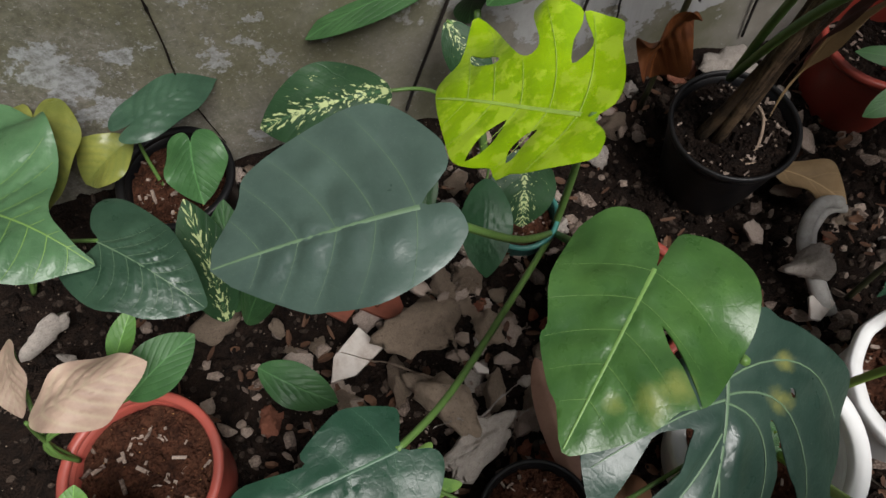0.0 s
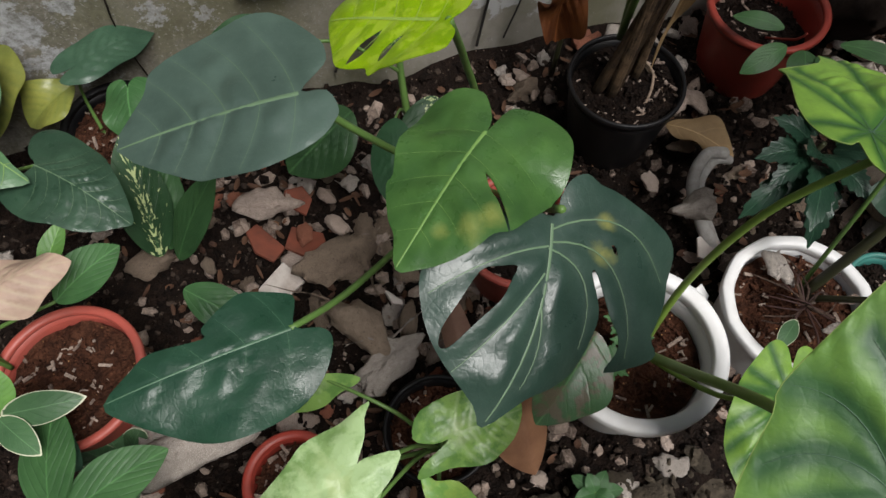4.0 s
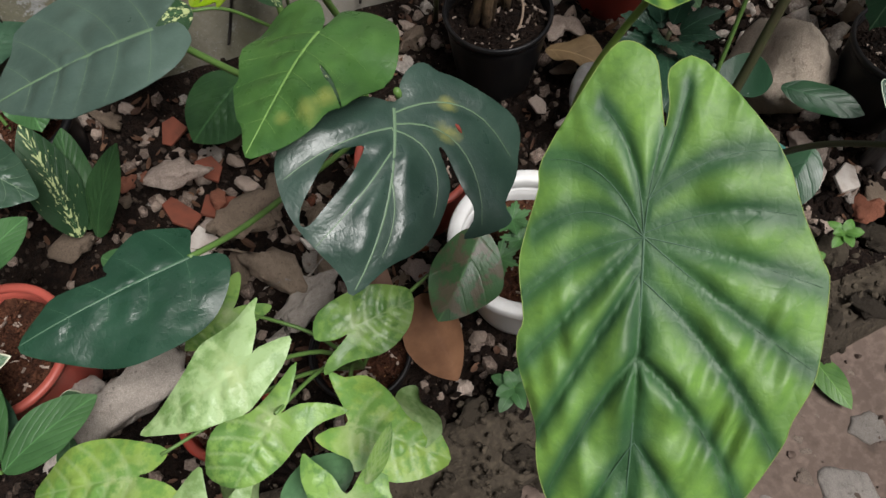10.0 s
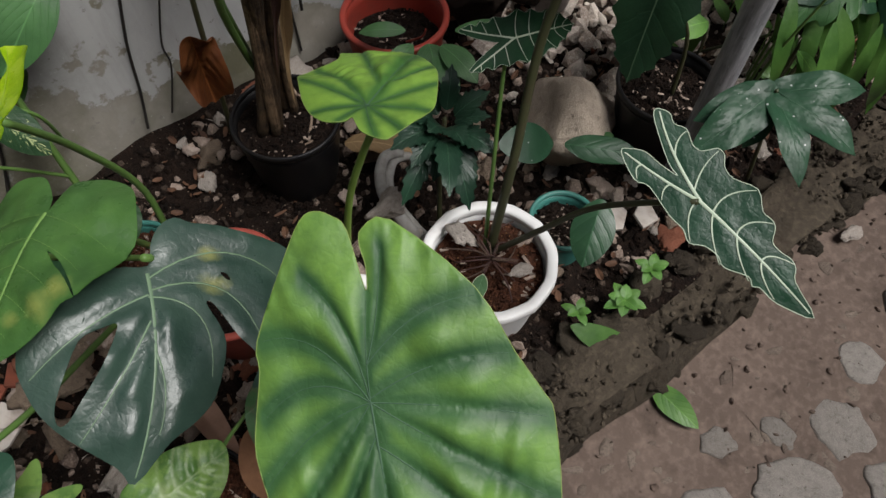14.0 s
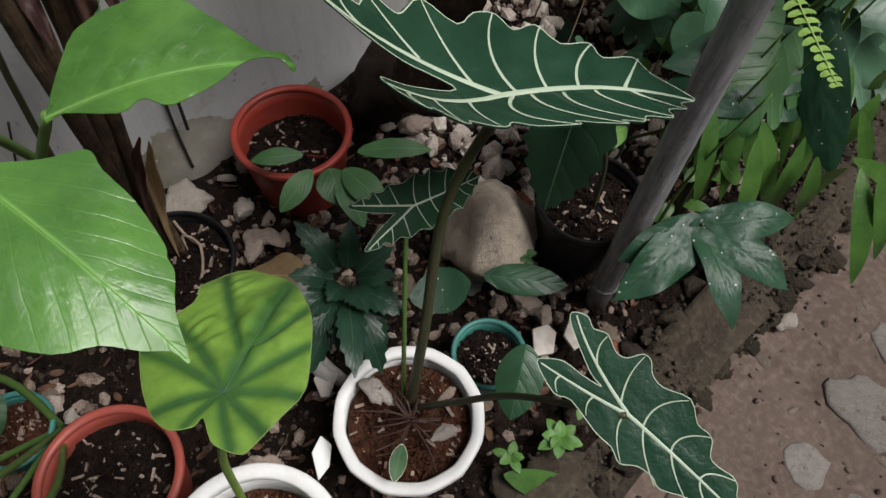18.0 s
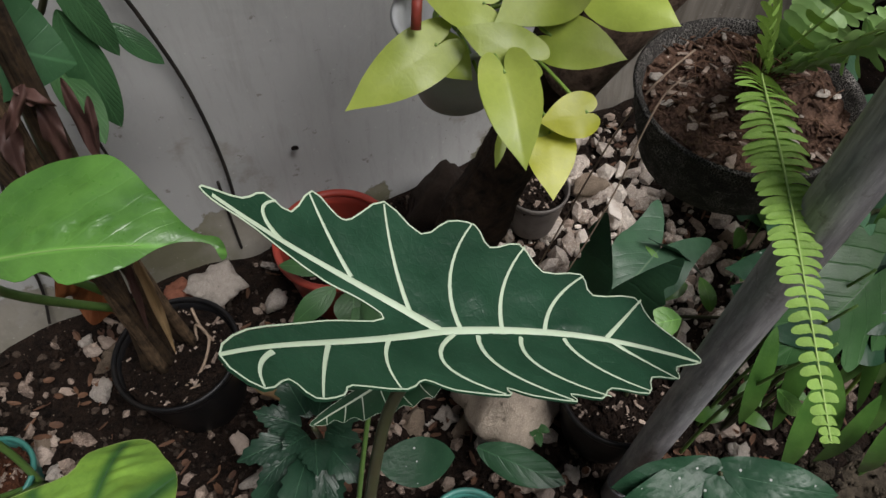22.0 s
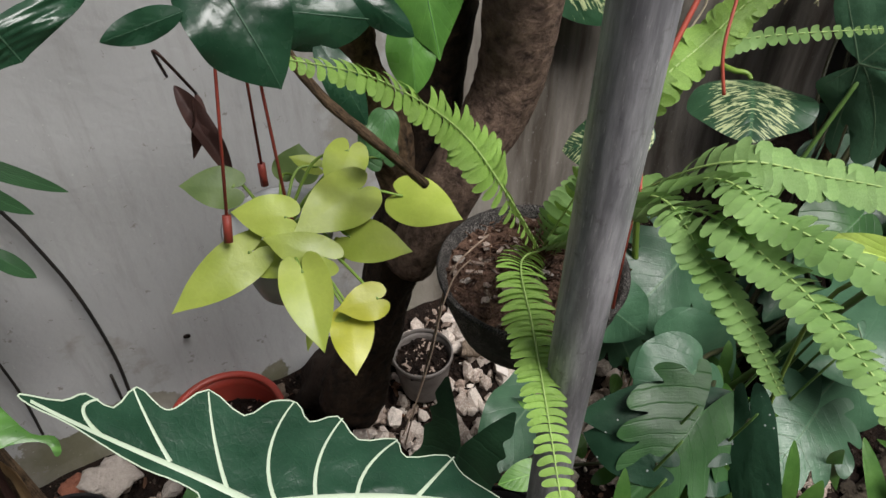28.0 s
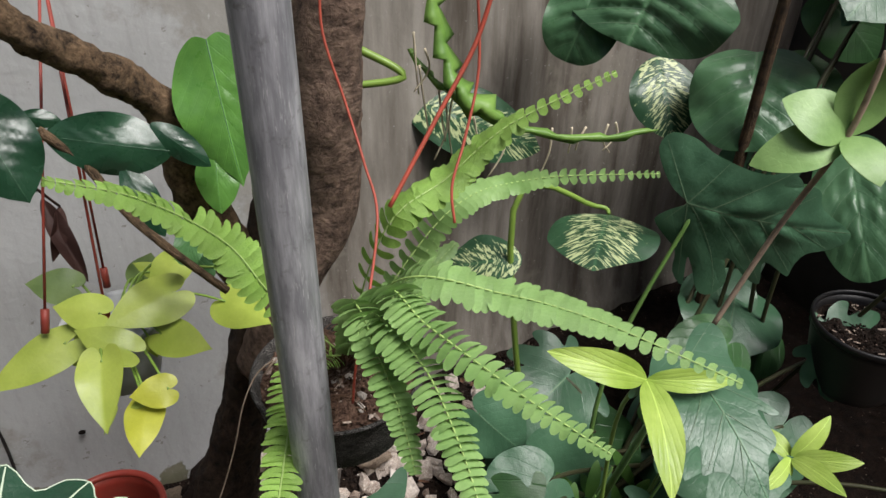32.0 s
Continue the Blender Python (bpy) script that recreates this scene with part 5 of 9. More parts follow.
def frond(plant, pts, width, pairs, material, label="", bare=0.06, taper=0.75, face=(0, -0.4, 1), name="frond", rest=None):
    """A sword-fern frond: a rachis through pts with pinnae in two ranks, shorter to the tip."""
    line = spline([local(plant, p) for p in pts], 14)
    n = len(line)
    ob = tube(name, pts, (0.0013, 0.0007), M["rachis"], plant, label, sides=6, steps=14)
    rng = random.Random(pairs * 13 + int(abs(pts[0][0]) * 999))
    for k in range(pairs):
        f = bare + (1 - bare) * (k + 0.5) / pairs
        i = min(int(f * (n - 1)), n - 2)
        p = line[i].lerp(line[i + 1], f * (n - 1) - i)
        d = (line[min(i + 2, n - 1)] - line[max(i - 1, 0)]).normalized()
        up = Vector(face)
        s0 = d.cross(up).normalized()
        up = s0.cross(d).normalized()
        ln = width * 0.5 * (min(1.0, 0.62 + 1.9 * (f - bare)) if f < 0.3 else 1 - taper * max(0, (f - 0.42) / 0.58) ** 1.5) * rng.uniform(0.93, 1.05)
        wd = min((line[-1] - line[0]).length / pairs * 0.6, ln * 0.4)
        for side in (1, -1):
            s = (s0 * side + d * rng.uniform(0.12, 0.3) - up * rng.uniform(0.0, 0.3)).normalized()
            a = (d - s * d.dot(s)).normalized()
            nn = s.cross(a)
            if nn.dot(up) < 0:
                nn = -nn
            a = (a + nn * rng.uniform(0.45, 0.75)).normalized()
            m = Matrix((s * ln, a * wd, nn * ln)).transposed().to_4x4()
            m.translation = p
            if rest is None:
                leaflet = new("pinna", pinna_mesh(k % 4, material))
                leaflet.parent = ob
                leaflet.matrix_local = m
            else:
                rest[0].extend(m @ v for v in PINNA[k % 4])
                base = len(rest[0]) - len(PINNA[0])
                rest[1].extend(tuple(base + q for q in g) for g in PINNA_FACES)
    return ob


PINNA_PROFILE = ((0.0, 0.7), (0.05, 0.9), (0.18, 0.98), (0.32, 0.9), (0.44, 0.98), (0.58, 0.86), (0.7, 0.9), (0.82, 0.74), (0.92, 0.55), (0.98, 0.3), (1.0, 0.08))
PINNA = [[Vector((u, s * w * (1.25 if s > 0 and 0 < u < 0.1 else 1.0), 0.12 * math.sin(u * (2.4 + 0.4 * n)) - 0.05 - (0.035 if s == 0 else 0.0))) for u, w in PINNA_PROFILE for s in (1, 0, -1)] for n in range(4)]
PINNA_FACES = [(3 * i + q, 3 * i + 3 + q, 3 * i + 4 + q, 3 * i + 1 + q) for i in range(len(PINNA_PROFILE) - 1) for q in (0, 1)]
PINNA_MESHES = {}


def pinna_mesh(n, material):
    if (n, material.name) not in PINNA_MESHES:
        me = bpy.data.meshes.new("pinna")
        me.from_pydata(PINNA[n], [], PINNA_FACES)
        me.materials.append(material)
        me.polygons.foreach_set("use_smooth", [True] * len(me.polygons))
        PINNA_MESHES[n, material.name] = me
    return PINNA_MESHES[n, material.name]


# ---- stones ----
def rock_mesh(seed, flat=0.7, rough=0.12, detail=2):
    """A broken, angular lump about one unit across."""
    rng = random.Random(seed)
    bm = bmesh.new()
    for _ in range(14):
        d = Vector((rng.gauss(0, 1), rng.gauss(0, 1), rng.gauss(0, 1))).normalized()
        bm.verts.new((d.x * rng.uniform(0.36, 0.55), d.y * rng.uniform(0.3, 0.5), d.z * flat * rng.uniform(0.36, 0.5)))
    hull = bmesh.ops.convex_hull(bm, input=bm.verts)
    bmesh.ops.delete(bm, geom=[g for g in hull["geom_interior"] if isinstance(g, bmesh.types.BMVert)], context="VERTS")
    if detail:
        bmesh.ops.bevel(bm, geom=list(bm.edges), offset=0.03, segments=1, affect="EDGES")
        bmesh.ops.triangulate(bm, faces=bm.faces)
    for _ in range(detail):
        bmesh.ops.subdivide_edges(bm, edges=[e for e in bm.edges if e.calc_length() > 0.12], cuts=1)
        bmesh.ops.triangulate(bm, faces=bm.faces)
    for v in bm.verts:
        q = v.co * 3 + Vector((seed, seed * 0.7, 0))
        v.co += v.co.normalized() * rough * (noise.noise(q) * 0.7 + noise.noise(q * 3) * 0.5 + noise.noise(q * 8) * 0.28 if detail else 0)
    me = bpy.data.meshes.new("rock")
    bm.to_mesh(me)
    bm.free()
    return me


def rock(name, at, size, material, label, category="stone", seed=0, flat=0.7, turn=0.0, rough=0.12, detail=2, lean=0.0):
    me = rock_mesh(seed, flat, rough, detail)
    ob = mesh_object(name, me, material, smooth=True)
    ob.matrix_world = Matrix.Translation(at) @ Euler((lean, lean * 0.5, turn)).to_matrix().to_4x4() @ Matrix.Diagonal((*size, 1) if isinstance(size, tuple) else (size, size, size, 1))
    return tagged(ob, label, category, GROUPS.get(name, ""))


# ---- the place ----
WALL_Y = 0.82


def slab(name, lo, hi, material, label="", kind="structure", cell=0.05, bump=0.0, seed=0.0):
    """A box with its faces divided and slightly uneven."""
    bm = bmesh.new()
    bmesh.ops.create_cube(bm, size=1)
    size = Vector(hi) - Vector(lo)
    bmesh.ops.transform(bm, matrix=Matrix.Translation((Vector(lo) + Vector(hi)) / 2) @ Matrix.Diagonal((*size, 1)), verts=bm.verts)
    for axis in range(3):
        n = min(int(size[axis] / cell), 90)
        if n > 1:
            bmesh.ops.subdivide_edges(bm, edges=[e for e in bm.edges if abs((e.verts[0].co - e.verts[1].co)[axis]) > size[axis] * 0.9], cuts=n - 1, use_grid_fill=True)
    if bump:
        for v in bm.verts:
            q = v.co * 4 + Vector((seed, 0, 0))
            v.co += Vector((noise.noise(q), noise.noise(q + Vector((9, 0, 0))), noise.noise(q + Vector((0, 9, 0))))) * bump + v.co * 0
            v.co.z += bump * 0.6 * noise.noise(q * 5)
    return tagged(finish(name, bm, material), label, kind=kind)


def ground_height(x, y):
    """The bed of rubble and soil: higher at the wall, uneven."""
    q = Vector((x, y, 0))
    return 0.245 + 0.07 * max(0, min(1, (y - 0.45) / 0.4)) + 0.025 * noise.noise(q * 5) + 0.012 * noise.noise(q * 17)


def sheet(name, x0, x1, y0, y1, cell, height, material, label):
    nx, ny = int((x1 - x0) / cell), int((y1 - y0) / cell)
    verts = [(x0 + (x1 - x0) * i / nx, y0 + (y1 - y0) * j / ny, height(x0 + (x1 - x0) * i / nx, y0 + (y1 - y0) * j / ny)) for j in range(ny + 1) for i in range(nx + 1)]
    faces = [(j * (nx + 1) + i, j * (nx + 1) + i + 1, (j + 1) * (nx + 1) + i + 1, (j + 1) * (nx + 1) + i) for j in range(ny) for i in range(nx)]
    me = bpy.data.meshes.new(name)
    me.from_pydata(verts, [], faces)
    return tagged(mesh_object(name, me, material), label, kind="structure")


def path_height(x, y):
    q = Vector((x, y, 0))
    return 0.11 + 0.012 * noise.noise(q * 3) + 0.005 * noise.noise(q * 14)


bed = sheet("ground", -1.6, 3.2, -0.17, WALL_Y + 0.03, 0.015, ground_height, M["soil"], "dark damp garden soil strewn with broken rubble")
path = sheet("path", -3.0, 4.5, -3.6, -0.12, 0.035, path_height, M["path"], "trodden brown earth path with flat stones")
# the plastered wall, thicker at its foot
bm = bmesh.new()
nx, nz = 160, 90
grid = []
for k in range(nz + 1):
    z = 0.1 + 2.9 * k / nz
    row = []
    for i in range(nx + 1):
        x = -1.6 + 4.8 * i / nx
        q = Vector((x * 2.2, z * 2.2, 0))
        y = WALL_Y - 0.05 * math.exp(-max(0, z - 0.3) / 0.1) * (0.6 + 0.5 * noise.noise(q)) + 0.006 * noise.noise(q * 2.5)
        row.append(bm.verts.new((x, y, z)))
    grid.append(row)
for k in range(nz):
    for i in range(nx):
        bm.faces.new((grid[k][i], grid[k][i + 1], grid[k + 1][i + 1], grid[k + 1][i]))
ext = bmesh.ops.extrude_face_region(bm, geom=list(bm.faces))
for g in ext["geom"]:
    if isinstance(g, bmesh.types.BMVert):
        g.co.y = WALL_Y + 0.2
bmesh.ops.recalc_face_normals(bm, faces=bm.faces)
wall = tagged(finish("wall_north", bm, M["wall"]), "old plastered wall with pale flaking paint and damp stains", kind="structure")
# south, west and east walls are added to cut sky fill and deepen shade
slab("wall_south", (-3.0, -3.7, 0.0), (4.5, -3.5, 4.6), M["blocker_wall"], "added unseen dark wall across the path, limits the sky", cell=0.5)
slab("wall_west", (-2.0, -3.5, 0.0), (-1.8, 1.0, 4.2), M["blocker_wall"], "added unseen dark wall at the near end, limits the sky", cell=0.5)
slab("wall_east", (3.2, -3.5, 0.0), (3.4, 1.0, 2.4), M["blocker_wall"], "added dark wall at the end of the path, limits the sky", cell=0.5)

# kerb
kerb = slab("kerb", (-1.6, -0.25, 0.0), (3.2, -0.12, 0.262), M["kerb"], "dark mossy concrete kerb between bed and path", cell=0.025, bump=0.045)

# ---- pots ----
pot("red_flower_pot", "faded red plastic pot of brown potting soil", (-0.326, 0.228, 0.46), 0.115, 0.19, M["red2"], M["potting"], ribs=1)
pot("black_flower_pot", "black plastic pot standing against the wall", (-0.243, 0.712, 0.42), 0.102, 0.16, M["black"], M["potting"])
pot("black_flower_pot", "tall black plastic pot with dry cane stumps", (0.692, 0.541, 0.455), 0.11, 0.2, M["black"], M["soil"], soil_drop=0.025, rim=0.006)
pot("red_flower_pot", "red plastic pot, half empty, by the wall", (1.03, 0.64, 0.455), 0.12, 0.2, M["red"], M["soil"], soil_drop=0.075)
pot("red_flower_pot", "low red plastic pot of dark soil", (0.418, 0.311, 0.42), 0.113, 0.18, M["red2"], M["soil"], soil_drop=0.04)
pot("white_flower_pot", "white plastic pot with faceted rim and leafy alocasia", (0.512, 0.048, 0.485), 0.132, 0.21, M["white"], M["potting"], foot=0.7, rim=0.02, soil_drop=0.06, facets=0, lip=0.025, ribs=1)
pot("white_flower_pot", "white plastic pot with rooty soil and pebbles", (0.82, 0.065, 0.41), 0.127, 0.19, M["white"], M["potting"], foot=0.75, rim=0.018, soil_drop=0.035, facets=12, lip=0.02)
pot("teal_flower_pot", "small teal plastic pot of dark soil", (1.018, 0.066, 0.35), 0.07, 0.12, M["teal"], M["soil"], rim=0.007)
pot("teal_flower_pot", "small teal plastic pot lying in the rubble", (0.325, 0.530, 0.330), 0.07, 0.1, M["teal"], M["potting"], rim=0.007)
pot("black_flower_pot", "black plastic pot beside the grey pipe", (1.34, 0.13, 0.47), 0.105, 0.19, M["black"], M["soil"], rim=0.006)
pot("black_flower_pot", "small black plastic pot of arrowhead vine", (0.196, 0.033, 0.35), 0.089, 0.14, M["black"], M["potting"], rim=0.006)
pot("red_flower_pot", "small red plastic pot under pale arrowhead leaves", (-0.035, 0.005, 0.4), 0.075, 0.13, M["red"], M["potting"])

# ---- pipe ----
pipe = thing("pipe", (1.298, 0.016, 0.2), "upright grey plastic pipe standing in the kerb", "pipe")
tube("shaft", [(1.298, 0.016, 0.2), (1.302, 0.018, 1.0), (1.307, 0.02, 1.8), (1.313, 0.022, 3.0)], 0.0235, M["pipe"], pipe, sides=32, steps=4)
lathe("collar", [(0.0237, 0), (0.026, 0.002), (0.026, 0.01), (0.0237, 0.012)], M["pipe"], pipe, (1.2985, 0.016, 0.32), 32)

# ---- monstera ----
MB = (0.381, 0.500, 0.280)
monstera = thing("monstera_plant", MB, "young monstera with dark heart leaves and one lime leaf", "plant")
leaf(monstera, "wide_heart", (0.118, 0.318, 0.868), (-0.093, 0.324, 0.83), (0.036, 0.447, 0.858), M["monstera"], arch=0.05, fold=-0.06, wave=0.07, pucker=0.085, veins=M["pale_vein"], network=True, side_w=0.13, vein_w=0.022, fine=26, count=5, label="large dark blue-green heart leaf")
stalk(monstera, [MB, (0.254, 0.371, 0.600), (0.163, 0.329, 0.780), (0.117, 0.323, 0.862)], 0.006, 0.0045, M["petiole"])
leaf(monstera, "torn_heart", (0.29, 0.19, 0.906), (0.169, 0.07, 0.91), (0.176, 0.207, 0.9), M["monstera_green"], arch=0.05, fold=-0.1, wave=0.13, pucker=0.1, veins=M["green_vein"], network=True, side_w=0.13, vein_w=0.02, fine=26, count=5, label="fresh green heart leaf with a yellow patch")
stalk(monstera, [MB, (0.349, 0.325, 0.600), (0.301, 0.201, 0.872)], 0.006, 0.0045, M["petiole"])
leaf(monstera, "slit_heart", (0.338, 0.101, 0.856), (0.217, -0.064, 0.79), (0.147, 0.108, 0.908), M["monstera_scar"], arch=0.06, fold=-0.08, droop=0.1, wave=0.05, pucker=0.07, veins=M["pale_vein"], network=True, vein_w=0.011, fine=30, label="dark slit leaf with two yellow scars")
stalk(monstera, [MB, (0.389, 0.261, 0.600), (0.344, 0.103, 0.880)], 0.006, 0.0045, M["petiole"])
leaf(monstera, "bitten_heart", (0.036, 0.139, 0.655), (-0.188, 0.095, 0.669), (-0.073, 0.221, 0.673), M["monstera_deep"], arch=0.05, fold=-0.14, wave=0.08, pucker=0.085, veins=M["deep_vein"], network=True, side_w=0.15, vein_w=0.018, fine=26, count=4, label="dark heart leaf near the ground")
stalk(monstera, [MB, (0.232, 0.331, 0.450), (0.110, 0.200, 0.580), (0.035, 0.140, 0.652)], 0.006, 0.0045, M["petiole"])
leaf(monstera, "lobed_lime", (0.288, 0.364, 0.892), (0.174, 0.48, 0.794), (0.331, 0.506, 0.863), M["monstera_lime"], arch=0.03, wave=0.1, pucker=0.05, veins=M["lime_vein"], network=True, side_w=0.2, vein_w=0.022, fine=28, count=5, label="lime and cream variegated leaf with slits")
stalk(monstera, [MB, (0.392, 0.506, 0.500), (0.344, 0.443, 0.720), (0.297, 0.355, 0.895)], 0.007, 0.005, M["petiole"])

# ---- dumb cane by the wall ----
cane = thing("dumb_cane", (0.295, 0.649, 0.300), "dumb cane with dark leaves spotted cream by the wall", "plant")
leaf(cane, "ovate", (0.144, 0.689, 0.550), (-0.066, 0.675, 0.550), (0.067, 0.750, 0.570), M["dieff"], arch=0.1, fine=20, pucker=0.1, wave=0.08, fold=-0.08)
leaf(cane, "ovate", (0.252, 0.756, 0.600), (0.297, 0.659, 0.520), (0.307, 0.712, 0.570), M["dieff"], arch=0.06, fine=20, pucker=0.1, wave=0.08, fold=-0.08)
stalk(cane, [(0.323, 0.784, 0.400), (0.314, 0.728, 0.550), (0.252, 0.756, 0.600)], 0.004, 0.003, M["petiole"])
leaf(cane, "ovate", (0.186, 0.618, 0.430), (0.045, 0.562, 0.360), (0.059, 0.639, 0.400), M["dieff_plain"], arch=0.05, fine=20, pucker=0.1, wave=0.08, fold=-0.08)
leaf(cane, "ovate", (0.323, 0.561, 0.5), (0.299, 0.465, 0.42), (0.37, 0.519, 0.46), M["dieff"], arch=0.08, fine=20, pucker=0.1, wave=0.08, fold=-0.08)
leaf(cane, "ovate", (0.249, 0.509, 0.53), (0.212, 0.377, 0.47), (0.267, 0.426, 0.5), M["shady"], arch=0.08, fine=20, pucker=0.12, wave=0.08, fold=-0.1)
stalk(cane, [(0.3, 0.62, 0.33), (0.27, 0.56, 0.48), (0.249, 0.509, 0.53)], 0.003, 0.002, M["petiole"])
leaf(cane, "ovate", (0.249, 0.815, 0.620), (0.032, 0.797, 0.580), (0.136, 0.843, 0.600), M["mid"], arch=0.08, fine=12)
leaf(cane, "ovate", (0.458, 0.76, 0.767), (0.304, 0.72, 0.655), edge_of((0.458, 0.76, 0.767), (0.304, 0.72, 0.655), 0.085, (-0.3, -0.8, 0.5)), M["mid"], arch=0.08, fine=14)
leaf(cane, "ovate", (0.314, 0.785, 0.620), (0.304, 0.810, 0.520), (0.278, 0.780, 0.600), M["mid"], arch=0.08, fine=10)
stalk(cane, [(0.299, 0.660, 0.280), (0.298, 0.708, 0.400), (0.303, 0.761, 0.600)], 0.009, 0.006, M["petiole"], "cane")
stalk(cane, [(0.298, 0.708, 0.400), (0.206, 0.694, 0.520), (0.144, 0.690, 0.548)], 0.004, 0.003, M["petiole"])
small_cane = thing("dumb_cane", (-0.205, 0.490, 0.280), "low dumb cane with cream-splashed leaves in the rubble", "plant")
leaf(small_cane, "ovate", (-0.211, 0.465, 0.330), (-0.209, 0.614, 0.500), (-0.252, 0.535, 0.440), M["dieff"], arch=0.06, fine=20, pucker=0.1, wave=0.08, fold=-0.08)
leaf(small_cane, "ovate", (-0.181, 0.452, 0.330), (-0.063, 0.519, 0.480), (-0.087, 0.464, 0.420), M["dieff_plain"], arch=0.06, fine=20, pucker=0.1, wave=0.08, fold=-0.08)
leaf(small_cane, "ovate", (-0.197, 0.481, 0.320), (-0.163, 0.633, 0.440), (-0.135, 0.565, 0.400), M["dieff_plain"], arch=0.06, fine=20, pucker=0.1, wave=0.08, fold=-0.08)
leaf(small_cane, "ovate", (-0.153, 0.345, 0.420), (-0.051, 0.271, 0.380), (-0.100, 0.347, 0.420), M["dieff_plain"], arch=0.1, fine=20, pucker=0.1, wave=0.08, fold=-0.08)

# ---- pleated plant at the west end ----
pleat = thing("pleated_leaf_plant", (-0.558, 0.627, 0.280), "plant with deeply pleated green leaves, some yellowing", "plant")
leaf(pleat, "wavy_heart", (-0.308, 0.527, 0.582), (-0.182, 0.406, 0.55), (-0.311, 0.42, 0.583), M["pleat"], arch=0.08, fold=-0.08, pucker=0.16, wave=0.08, fine=26, veins=M["pale_vein"], network=True, side_w=0.3, vein_w=0.014)
leaf(pleat, "long_heart", (-0.45, 0.604, 0.623), (-0.304, 0.482, 0.599), (-0.497, 0.423, 0.644), M["pleat_light"], arch=0.08, pucker=0.14, wave=0.16, fine=26, veins=M["green_vein"], network=True, side_w=0.4, vein_w=0.012)
leaf(pleat, "heart", (-0.405, 0.780, 0.550), (-0.415, 0.649, 0.500), (-0.336, 0.699, 0.540), M["yellowing"], arch=0.08, pucker=0.12, wave=0.1, fine=22, count=7)
leaf(pleat, "ovate", (-0.276, 0.745, 0.500), (-0.375, 0.709, 0.460), (-0.330, 0.766, 0.500), M["yellowing"], arch=0.1, fold=0.5, wave=0.25, pucker=0.1, fine=18)
leaf(pleat, "heart", (-0.253, 0.738, 0.550), (-0.125, 0.811, 0.520), (-0.204, 0.815, 0.540), M["pleat"], arch=0.08, pucker=0.12, wave=0.1, fine=22)
leaf(pleat, "heart", (-0.186, 0.709, 0.500), (-0.190, 0.619, 0.460), (-0.136, 0.670, 0.490), M["mid"], arch=0.1, fold=-0.15, wave=0.15, pucker=0.08, fine=18)
for a in ((-0.411, 0.783, 0.540), (-0.301, 0.532, 0.575), (-0.462, 0.705, 0.615)):
    stalk(pleat, [(-0.558, 0.627, 0.280), (-0.501, 0.650, 0.400), a], 0.005, 0.003, M["petiole"])
stalk(pleat, [(-0.275, 0.721, 0.380), (-0.279, 0.755, 0.460), (-0.254, 0.738, 0.548)], 0.004, 0.002, M["petiole"])
stalk(pleat, [(-0.264, 0.730, 0.380), (-0.207, 0.713, 0.460), (-0.187, 0.709, 0.498)], 0.003, 0.002, M["petiole"])

# ---- fading plant in the red pot ----
fading = thing("fading_pot_plant", (-0.411, 0.283, 0.430), "pot plant with a faded pink leaf and fresh green ones", "plant")
leaf(fading, "ovate", (-0.388, 0.288, 0.620), (-0.240, 0.325, 0.620), (-0.342, 0.345, 0.620), M["pink"], arch=0.1, fold=-0.25, fine=22, wave=0.35, pucker=0.2)
leaf(fading, "ovate", (-0.418, 0.408, 0.600), (-0.414, 0.307, 0.580), (-0.393, 0.363, 0.600), M["pink"], arch=0.1, fine=20, wave=0.3, pucker=0.2)
leaf(fading, "ovate", (-0.311, 0.358, 0.550), (-0.269, 0.420, 0.580), (-0.275, 0.382, 0.560), M["fresh"], arch=0.05, fold=0.25, fine=10)
leaf(fading, "ovate", (-0.296, 0.307, 0.550), (-0.198, 0.369, 0.560), (-0.234, 0.303, 0.550), M["mid"], arch=0.08, fold=0.1, fine=12)
for a in ((-0.388, 0.288, 0.620), (-0.311, 0.358, 0.550), (-0.296, 0.307, 0.550), (-0.418, 0.406, 0.600)):
    stalk(fading, [(-0.415, 0.271, 0.440), (-0.419, 0.288, 0.520), a], 0.004, 0.0025, M["petiole"])

# ---- white-edged and green plants in front ----
front = thing("leafy_ground_plant", (-0.409, 0.099, 0.300), "low plant with dark pointed leaves by the red pot", "plant")
leaf(front, "ovate", (-0.318, 0.017, 0.500), (-0.175, 0.072, 0.500), (-0.234, 0.007, 0.500), M["mid"], arch=0.08, fold=0.1, fine=12)
leaf(front, "ovate", (-0.333, 0.024, 0.500), (-0.314, 0.166, 0.520), (-0.282, 0.082, 0.520), M["mid"], arch=0.08, fine=12)
leaf(front, "ovate", (-0.374, 0.161, 0.550), (-0.355, 0.210, 0.580), (-0.344, 0.182, 0.560), M["fresh"], arch=0.05, fine=10)
leaf(front, "ovate", (-0.370, 0.160, 0.550), (-0.258, 0.156, 0.550), (-0.312, 0.178, 0.560), M["edged"], arch=0.08, fold=0.15, fine=10)
leaf(front, "ovate", (-0.374, 0.157, 0.550), (-0.318, 0.092, 0.550), (-0.331, 0.137, 0.550), M["edged"], arch=0.08, fine=10)
leaf(front, "ovate", (-0.381, 0.159, 0.550), (-0.441, 0.136, 0.540), (-0.416, 0.171, 0.550), M["mid"], arch=0.08, fine=10)
leaf(front, "ovate", (-0.362, 0.166, 0.500), (-0.299, 0.079, 0.480), (-0.303, 0.137, 0.500), M["pleat"], arch=0.08, fine=10)
